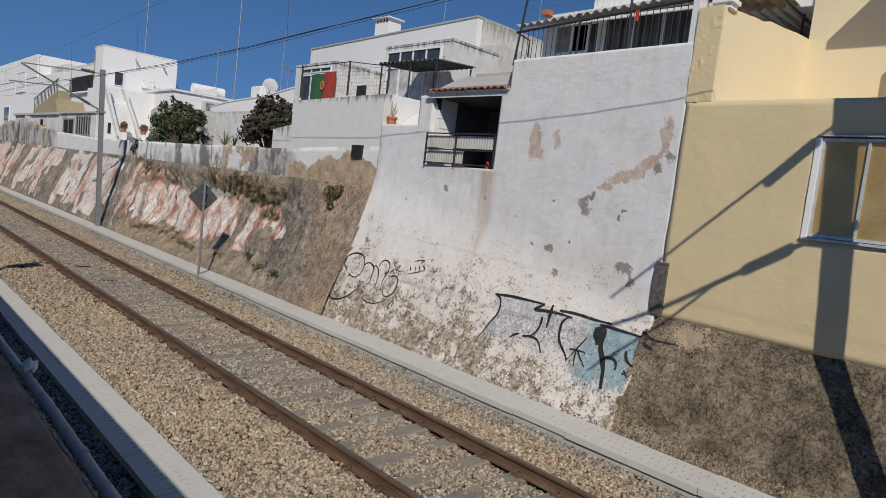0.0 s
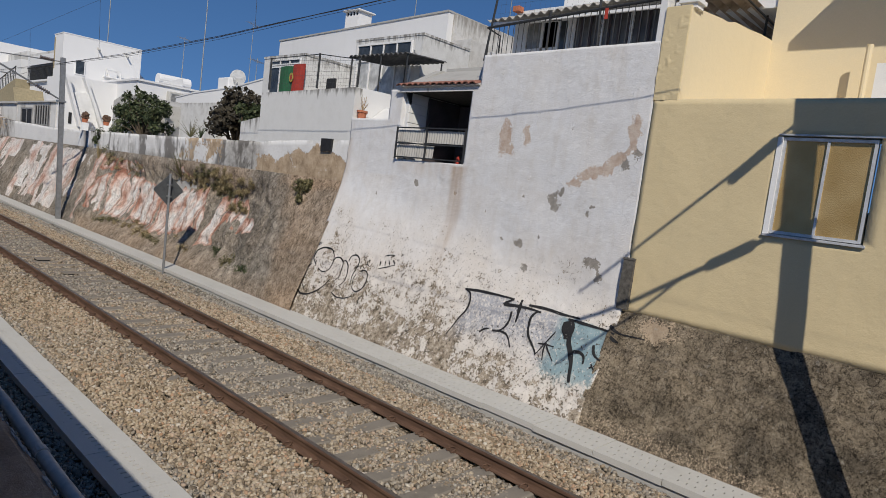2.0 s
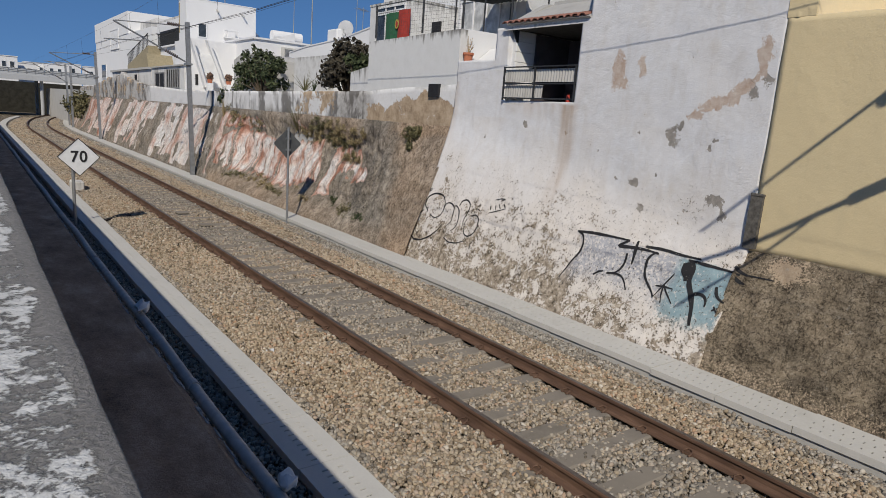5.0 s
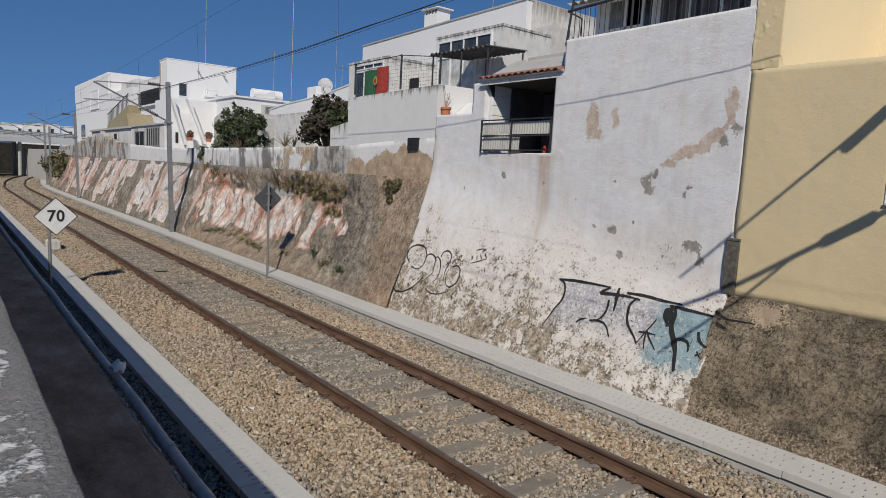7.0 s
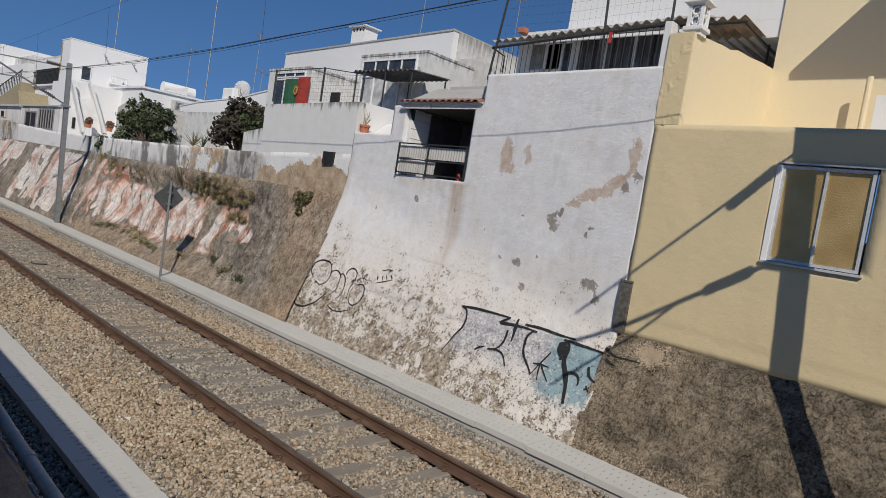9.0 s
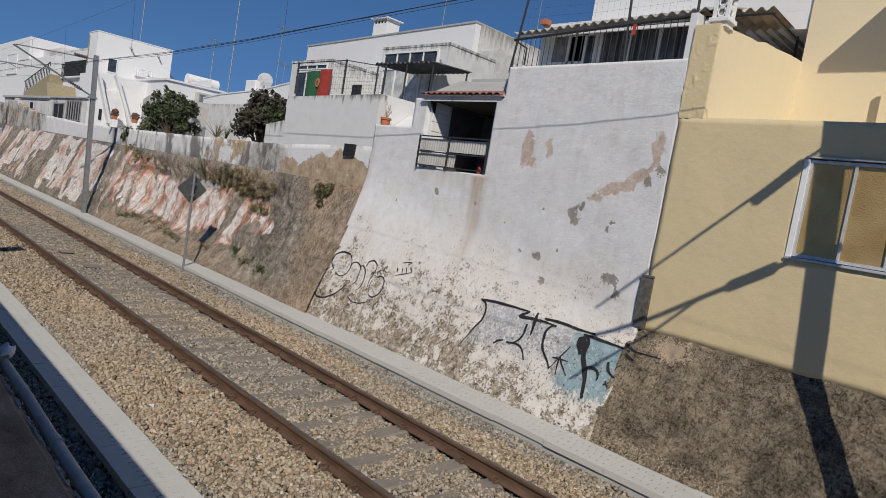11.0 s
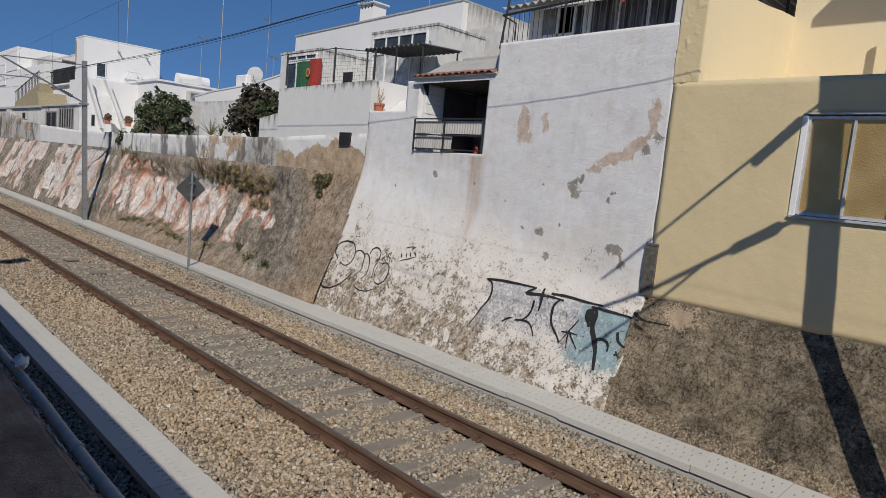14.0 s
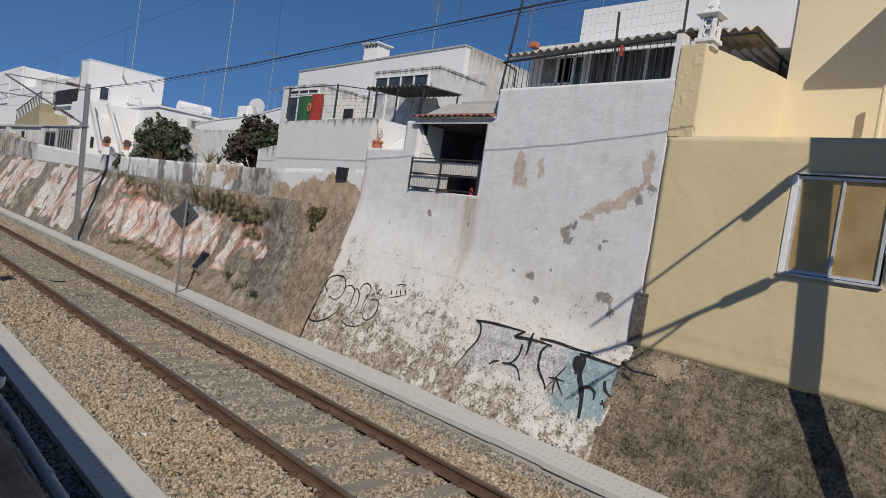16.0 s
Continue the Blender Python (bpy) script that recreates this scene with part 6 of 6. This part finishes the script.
stroke(hook, 0.016, [(5.75, 0.9), (5.63, 0.77), (5.5, 0.66)])
stroke(hook, 0.085, [(5.48, 1.26), (5.43, 1.14)])
stroke(hook, 0.05, [(5.42, 1.15), (5.35, 1.0), (5.24, 0.84), (5.16, 0.69), (5.12, 0.54), (5.08, 0.44)])
stroke(hook, 0.03, [(5.25, 0.87), (5.14, 0.91), (5.04, 0.89), (4.98, 0.83), (4.98, 0.75)])
stroke(hook, 0.028, [(4.92, 1.06), (4.9, 0.98), (4.83, 0.9), (4.72, 0.87)])
stroke(hook, 0.018, [(4.86, 0.72), (4.76, 0.79)])
stroke(hook, 0.018, [(4.85, 0.79), (4.78, 0.71)])
stroke(hook, 0.03, [(4.78, 1.4), (4.67, 1.34), (4.54, 1.32)])
stroke(hook, 0.03, [(4.71, 1.25), (4.64, 1.2), (4.54, 1.19)])
stroke(hook, 0.014, [(4.54, 1.32), (4.35, 1.33), (4.16, 1.33)])
stroke(bubble, 0.02, [(12.26, 1.09), (12.47, 1.22), (12.44, 1.41), (12.22, 1.52), (11.93, 1.52), (11.74, 1.37), (11.71, 1.20), (11.77, 1.04), (11.94, 0.97), (12.15, 1.02)])
stroke(bubble, 0.026, [(12.49, 1.05), (12.66, 0.91), (12.70, 0.71), (12.63, 0.50), (12.45, 0.38), (12.16, 0.41), (11.89, 0.54), (11.67, 0.73), (11.58, 0.88)])
stroke(bubble, 0.016, [(12.42, 1.10), (12.55, 0.98), (12.57, 0.81), (12.51, 0.62), (12.36, 0.52)])
stroke(bubble, 0.018, [(11.72, 1.24), (11.69, 1.36), (11.54, 1.39), (11.37, 1.30), (11.32, 1.14), (11.30, 0.98), (11.43, 0.87)])
stroke(bubble, 0.018, [(11.38, 1.32), (11.31, 1.37), (11.18, 1.27), (11.09, 1.08), (11.09, 0.90), (11.22, 0.79)])
stroke(bubble, 0.018, [(11.21, 1.35), (11.20, 1.48), (11.04, 1.53), (10.88, 1.44), (10.86, 1.30), (10.90, 1.16), (10.90, 0.99), (10.88, 0.87)])
stroke(bubble, 0.018, [(10.71, 1.20), (10.59, 1.27), (10.45, 1.18), (10.41, 1.02), (10.46, 0.86), (10.60, 0.77), (10.77, 0.81), (10.85, 1.00), (10.81, 1.14)])
stroke(bubble, 0.016, [(11.37, 0.62), (11.17, 0.55), (10.91, 0.57), (10.66, 0.67)])
stroke(bubble, 0.016, [(10.42, 0.53), (10.44, 0.65), (10.37, 0.75)])
stroke(bubble, 0.012, [(10.56, 1.49), (10.65, 1.44), (10.59, 1.36), (10.49, 1.35)])
stroke(bubble, 0.01, [(12.60, 1.38), (12.61, 1.47), (12.50, 1.45), (12.60, 1.38)])
stroke(bubble, 0.01, [(12.46, 1.53), (12.45, 1.63), (12.34, 1.61), (12.46, 1.53)])
stroke(bubble, 0.012, [(10.17, 1.64), (10.03, 1.69), (9.86, 1.70), (9.99, 1.64)])
stroke(bubble, 0.012, [(10.21, 1.36), (10.00, 1.43), (9.79, 1.51)])
stroke(bubble, 0.018, [(10.25, 1.51), (10.21, 1.42)])
stroke(bubble, 0.018, [(10.12, 1.53), (10.07, 1.44)])
stroke(bubble, 0.018, [(10.01, 1.57), (9.94, 1.48)])
stroke(bubble, 0.018, [(9.88, 1.60), (9.81, 1.52)])
stroke(hook, 0.135, [(5.50, 1.31), (5.47, 1.24), (5.43, 1.14), (5.40, 1.04)])


# ---- plants ----
def leaf_mat(name, c1, c2, c3):
    m = Mat(name, 0.6, spec=0.3)
    m.color(m.ramp(m.island(), (0.0, c1), (0.5, c2), (1.0, c3)))
    return m.m


M_leaf = leaf_mat("green_leaves", (0.018, 0.027, 0.011), (0.045, 0.062, 0.026), (0.11, 0.125, 0.06))
M_leaf_dark = leaf_mat("dark_brown_leaves", (0.018, 0.016, 0.011), (0.040, 0.033, 0.022), (0.075, 0.065, 0.045))
M_leaf_dry = leaf_mat("dry_leaves", (0.13, 0.10, 0.05), (0.26, 0.205, 0.11), (0.38, 0.31, 0.18))
M_leaf_olive = leaf_mat("olive_leaves", (0.05, 0.048, 0.022), (0.12, 0.11, 0.052), (0.22, 0.19, 0.10))
M_bark = plain("bark", (0.10, 0.075, 0.05), 0.95, vary=0.5, scale=20)


def leaves(rng, clumps, n, size, long=1.8):
    """Many small leaf blades gathered in clumps (x, y, z, radius)."""
    co, fc = [], []
    weights = [c[3] ** 2 for c in clumps]
    for _ in range(n):
        cx, cy, cz, r = rng.choices(clumps, weights)[0]
        d = Vector((rng.gauss(0, 1), rng.gauss(0, 1), rng.gauss(0, 1))).normalized() * r * rng.uniform(0.55, 1.08)
        p = Vector((cx, cy, cz)) + d
        u = Vector((rng.gauss(0, 1), rng.gauss(0, 1), rng.gauss(0, 1))).normalized()
        w = u.cross(d if d.length else Vector((0, 0, 1))).normalized()
        s = size * rng.uniform(0.6, 1.3)
        k = len(co)
        bow = d.normalized() * s * 0.25
        co += [p - u * s * long / 2, p + w * s / 2 + bow, p + u * s * long / 2, p - w * s / 2 + bow]
        fc.append((k, k + 1, k + 2, k + 3))
    me = bpy.data.meshes.new("crown")
    me.from_pydata([tuple(c) for c in co], [], fc)
    return me


def shrub(name, label, cat, base, clumps, n, size, mat, seed, long=1.8, trunk=0.05):
    rng = random.Random(seed)
    t = thing(name, label, cat)
    bm = bmesh.new()
    b = Vector(base)
    for c in clumps:
        e = Vector(c[:3])
        mid_ = b.lerp(e, 0.5) + Vector((rng.uniform(-0.1, 0.1), rng.uniform(-0.1, 0.1), 0.1))
        tube([b, mid_, e], trunk, 6, bm, r1=trunk * 0.25)
    part("trunk", bm, M_bark, t)
    me = leaves(rng, clumps, n, size, long)
    me.materials.append(mat)
    o = new("crown", me)
    o.parent = t
    return t


def cluster(rng, c, rx, ry, rz, n, r):
    return [(c[0] + rng.uniform(-rx, rx), c[1] + rng.uniform(-ry, ry), c[2] + rng.uniform(-rz, rz), r * rng.uniform(0.6, 1.2)) for _ in range(n)]


R = random.Random(21)
cl = cluster(R, (10.7, 28.4, 4.6), 0.4, 2.7, 0.42, 40, 0.27) + cluster(R, (10.7, 28.7, 5.25), 0.3, 1.3, 0.35, 12, 0.22) + [(10.7, 29.1, 5.75, 0.14), (10.7, 29.3, 5.95, 0.08), (10.7, 28.2, 5.55, 0.12), (10.7, 27.3, 5.3, 0.16), (10.7, 30.6, 5.35, 0.12), (10.7, 26.0, 5.05, 0.18), (10.2, 29.9, 3.9, 0.3), (9.65, 30.1, 3.75, 0.24), (9.55, 30.3, 3.45, 0.16)]
shrub("garden_tree", "dense green garden shrub leaning over the boundary wall", "tree", (10.8, 28.4, 3.6), cl, 3900, 0.09, M_leaf, 1)
cl = cluster(R, (10.6, 20.0, 4.85), 0.4, 1.15, 0.5, 30, 0.33) + [(10.5, 20.3, 5.45, 0.3), (10.5, 19.6, 5.4, 0.3), (10.5, 19.0, 5.2, 0.28)]
shrub("dark_cactus_bush", "big dark brownish cactus bush behind the wall", "bush", (10.7, 20.2, 3.6), cl, 3600, 0.11, M_leaf_dark, 2, 1.5)
shrub("garden_bush", "small green bush beside the dark cactus bush", "bush", (10.2, 18.6, 3.9), cluster(R, (10.2, 18.7, 4.8), 0.25, 0.6, 0.25, 8, 0.25), 1200, 0.08, M_leaf, 3)
cl = cluster(R, (9.36, 13.95, 2.68), 0.1, 0.22, 0.26, 11, 0.12)
shrub("wall_shrub", "dry olive shrub growing out of the cutting face", "shrub", (9.55, 13.6, 2.2), cl, 800, 0.045, M_leaf_olive, 4, 2.6, 0.02)
for i, (y, z, w, h, n, mt) in enumerate(((17.3, 0.55, 0.4, 0.14, 700, M_leaf), (16.2, 0.45, 0.25, 0.16, 420, M_leaf_olive), (20.0, 2.35, 1.2, 0.22, 1700, M_leaf_dry), (18.3, 2.2, 1.0, 0.25, 1500, M_leaf_olive), (17.6, 1.75, 0.6, 0.2, 600, M_leaf_dry), (22.0, 2.45, 1.0, 0.2, 900, M_leaf_dry), (27.5, 2.6, 0.8, 0.3, 800, M_leaf_dry), (26.0, 2.5, 0.7, 0.25, 600, M_leaf_olive), (24.5, 0.4, 0.8, 0.15, 500, M_leaf_dry), (21.5, 0.3, 0.6, 0.13, 450, M_leaf_olive), (26.3, 0.35, 0.5, 0.14, 320, M_leaf_olive), (29.2, 2.9, 0.4, 0.35, 350, M_leaf_olive), (18.6, 2.72, 0.9, 0.22, 1500, M_leaf_dry), (19.7, 2.8, 0.8, 0.2, 1100, M_leaf_olive), (17.2, 2.55, 0.5, 0.2, 700, M_leaf_dry), (23.6, 0.55, 0.5, 0.12, 350, M_leaf_dry), (19.2, 0.4, 0.4, 0.12, 350, M_leaf_dry), (19.2, 2.5, 1.1, 0.25, 1900, M_leaf_dry), (18.0, 2.55, 0.8, 0.22, 1400, M_leaf_dry), (20.6, 2.65, 0.7, 0.2, 900, M_leaf_dry), (25.6, 2.7, 0.9, 0.22, 1300, M_leaf_dry), (28.0, 2.75, 0.5, 0.25, 600, M_leaf_olive), (17.2, 1.85, 0.12, 0.16, 220, M_leaf_olive), (15.4, 0.4, 0.3, 0.12, 450, M_leaf), (20.4, 0.55, 0.6, 0.1, 320, M_leaf_dry), (22.6, 0.4, 0.7, 0.12, 420, M_leaf_dry), (25.4, 0.5, 0.6, 0.12, 350, M_leaf_olive))):
    rr = random.Random(100 + i)
    x = slope_x(y, z) - 0.02
    shrub("slope_weed", "low dry weeds growing on the cutting face", "weeds", (x + 0.1, y, z - 0.1), cluster(rr, (x + 0.08, y, z), 0.1, w, h, 16, 0.11), n, 0.022, mt, 50 + i, 6.0, 0.006)
cl = cluster(R, (9.2, 74, 2.0), 0.9, 6.0, 1.0, 34, 0.75)
shrub("far_bushes", "dull green bushes on the far end of the cutting", "bush", (9.6 + bend(74), 74, 1.0), [(c[0] + bend(c[1]), *c[1:]) for c in cl], 4200, 0.17, M_leaf_olive, 9)


def agave(base, n, length, mat, label, seed, lean=0.5):
    rng = random.Random(seed)
    t = thing("agave", label, "plant")
    for k in range(n):
        a = rng.uniform(0, 2 * math.pi)
        tilt = rng.uniform(0.1, 1.0) * lean * 1.6
        L = length * rng.uniform(0.6, 1.1)
        d = Vector((math.cos(a) * math.sin(tilt), math.sin(a) * math.sin(tilt), math.cos(tilt)))
        b = Vector(base)
        part("blade", tube([b, b + d * L * 0.5 + Vector((0, 0, 0.02)), b + d * L], 0.022 * length, 5, r1=0.002), mat, t)
    return t


agave((slope_x(21.8, 2.55), 21.8, 2.5), 26, 1.0, M_leaf_olive, "spiky dry agave on the ledge of the cutting", 7, 0.75)
agave((10.4, 23.0, 3.95), 18, 0.75, M_leaf_olive, "spiky agave in front of the garden wall", 8, 0.7)
agave((10.4, 22.2, 3.9), 18, 0.6, M_leaf, "small green spiky plant behind the boundary wall", 9, 0.9)
agave((slope_x(29.3, 2.7), 29.3, 2.6), 14, 0.8, M_leaf_dry, "dry upright stalks on the cutting face", 10, 0.35)
agave((10.0, 12.9, 4.4), 10, 0.35, M_leaf_dry, "dry grass tuft growing from the wall", 12, 0.5)

# ---- ballast stones ----
ICO = bmesh.new()
bmesh.ops.create_icosphere(ICO, subdivisions=1, radius=1)
ICO_V = np.array([v.co[:] for v in ICO.verts])
ICO_F = np.array([[v.index for v in f.verts] for f in ICO.faces])
ICO.free()
OCT_V = np.array([(1, 0, 0), (-1, 0, 0), (0, 1, 0), (0, -1, 0), (0, 0, 1), (0, 0, -1)], float)
OCT_F = np.array([(0, 2, 4), (2, 1, 4), (1, 3, 4), (3, 0, 4), (2, 0, 5), (1, 2, 5), (3, 1, 5), (0, 3, 5)])


def stones(name, n, y0, y1, size, V, F, seed, keep, x0=2.87, x1=7.70, dz=0.0):
    g = np.random.default_rng(seed)
    x = g.uniform(x0, x1, n)
    y = g.uniform(y0, y1, n)
    ok = keep(x, y, g)
    x, y = x[ok], y[ok]
    n = len(x)
    d = np.abs(x - 5.39)
    z = -0.225 + np.where(d > 0.95, 0.035, 0.0) - np.maximum(0, d - 1.55) * 0.02 + dz + 0.025 * np.sin(x * 5 + y * 3) * np.sin(y * 2.3)
    z = z + np.where((d > 1.05) & (d < 1.6), 0.02, 0.0) + np.where(d < 0.72, 0.016, 0.0)
    s = size * g.uniform(0.55, 1.35, n)
    sc = s[:, None] * np.stack([g.uniform(0.7, 1.25, n), g.uniform(0.7, 1.25, n), g.uniform(0.5, 0.9, n)], 1)
    jit = 1 + 0.2 * g.standard_normal((n, len(V), 1)).clip(-1.5, 1.5)
    P = V[None] * jit * sc[:, None, :]
    q = g.standard_normal((n, 4))
    q /= np.linalg.norm(q, axis=1)[:, None]
    w, a, b, c = q.T
    Rm = np.stack([np.stack([1 - 2 * (b * b + c * c), 2 * (a * b - c * w), 2 * (a * c + b * w)], 1), np.stack([2 * (a * b + c * w), 1 - 2 * (a * a + c * c), 2 * (b * c - a * w)], 1), np.stack([2 * (a * c - b * w), 2 * (b * c + a * w), 1 - 2 * (a * a + b * b)], 1)], 1)
    P = np.einsum("nij,nkj->nki", Rm, P)
    bx = np.where(y > 63, (y - 63) ** 2 / 380.0, 0)
    P += np.stack([x + bx, y, z + 0.012 * g.standard_normal(n)], 1)[:, None, :]
    co = P.reshape(-1, 3)
    fc = (F[None] + (np.arange(n) * len(V))[:, None, None]).reshape(-1, 3)
    me = bpy.data.meshes.new(name)
    me.vertices.add(len(co))
    me.vertices.foreach_set("co", co.ravel())
    me.loops.add(fc.size)
    me.loops.foreach_set("vertex_index", fc.ravel().astype(np.int32))
    me.polygons.add(len(fc))
    me.polygons.foreach_set("loop_start", np.arange(0, fc.size, 3, dtype=np.int32))
    me.update(calc_edges=True)
    # the bed between the rails and along both edges is greyer than the shoulders
    grey = np.clip(np.where(np.abs(x - 5.39) < 0.8, 0.55, 0.0) + np.where(x > 7.3, 0.8, 0) + np.where(x < 3.10, 0.5, 0) + 0.25 * np.sin(y * 0.9 + x) + 0.25 * g.standard_normal(n), 0, 1)
    at = me.attributes.new("grey", "FLOAT", "POINT")
    at.data.foreach_set("value", np.repeat(grey, len(V)).astype(np.float32))
    me.materials.append(M_stone)
    ob = new(name, me)
    return tagged(ob, "pale angular limestone ballast stones round the track", "ballast", kind="stuff")


def bare_of(x, y, g):
    """Leaves the sleeper tops between the rails half clear, and keeps stones off the rails."""
    d = np.abs(x - 5.39)
    on_rail = (np.abs(d - 0.87) < 0.085)
    ph = np.abs(((y + 8) / 0.6 + 0.5) % 1.0 - 0.5) * 0.6
    on_sleeper = (ph < 0.105) & (d < 0.95) & (g.random(len(x)) < 0.35)
    near_clip = (ph < 0.12) & (d >= 0.95) & (d < 1.22) & (g.random(len(x)) < 0.6)
    return ~(on_rail | on_sleeper | near_clip)


stones("ditch_gravel", 14000, 2.5, 20, 0.03, OCT_V, OCT_F, 6, bare_of, 1.7, 2.32, 0.06)
stones("ballast_near", 62000, 0.6, 8.5, 0.028, ICO_V, ICO_F, 1, bare_of)
stones("ballast_middle", 44000, 8.5, 15, 0.028, ICO_V, ICO_F, 2, bare_of)
stones("ballast_further", 56000, 15, 28, 0.036, OCT_V, OCT_F, 5, bare_of)
stones("ballast_far", 40000, 28, 50, 0.048, OCT_V, OCT_F, 3, bare_of)
stones("ballast_distant", 24000, 50, 95, 0.07, OCT_V, OCT_F, 4, bare_of)
ws = part("white_stone", prism([(3.26, 8.28), (3.36, 8.26), (3.40, 8.34), (3.34, 8.36), (3.27, 8.34)], -0.27, -0.165, "z"), M_white_clean)
tagged(ws, "bright white stone lying in the ballast", "stone")
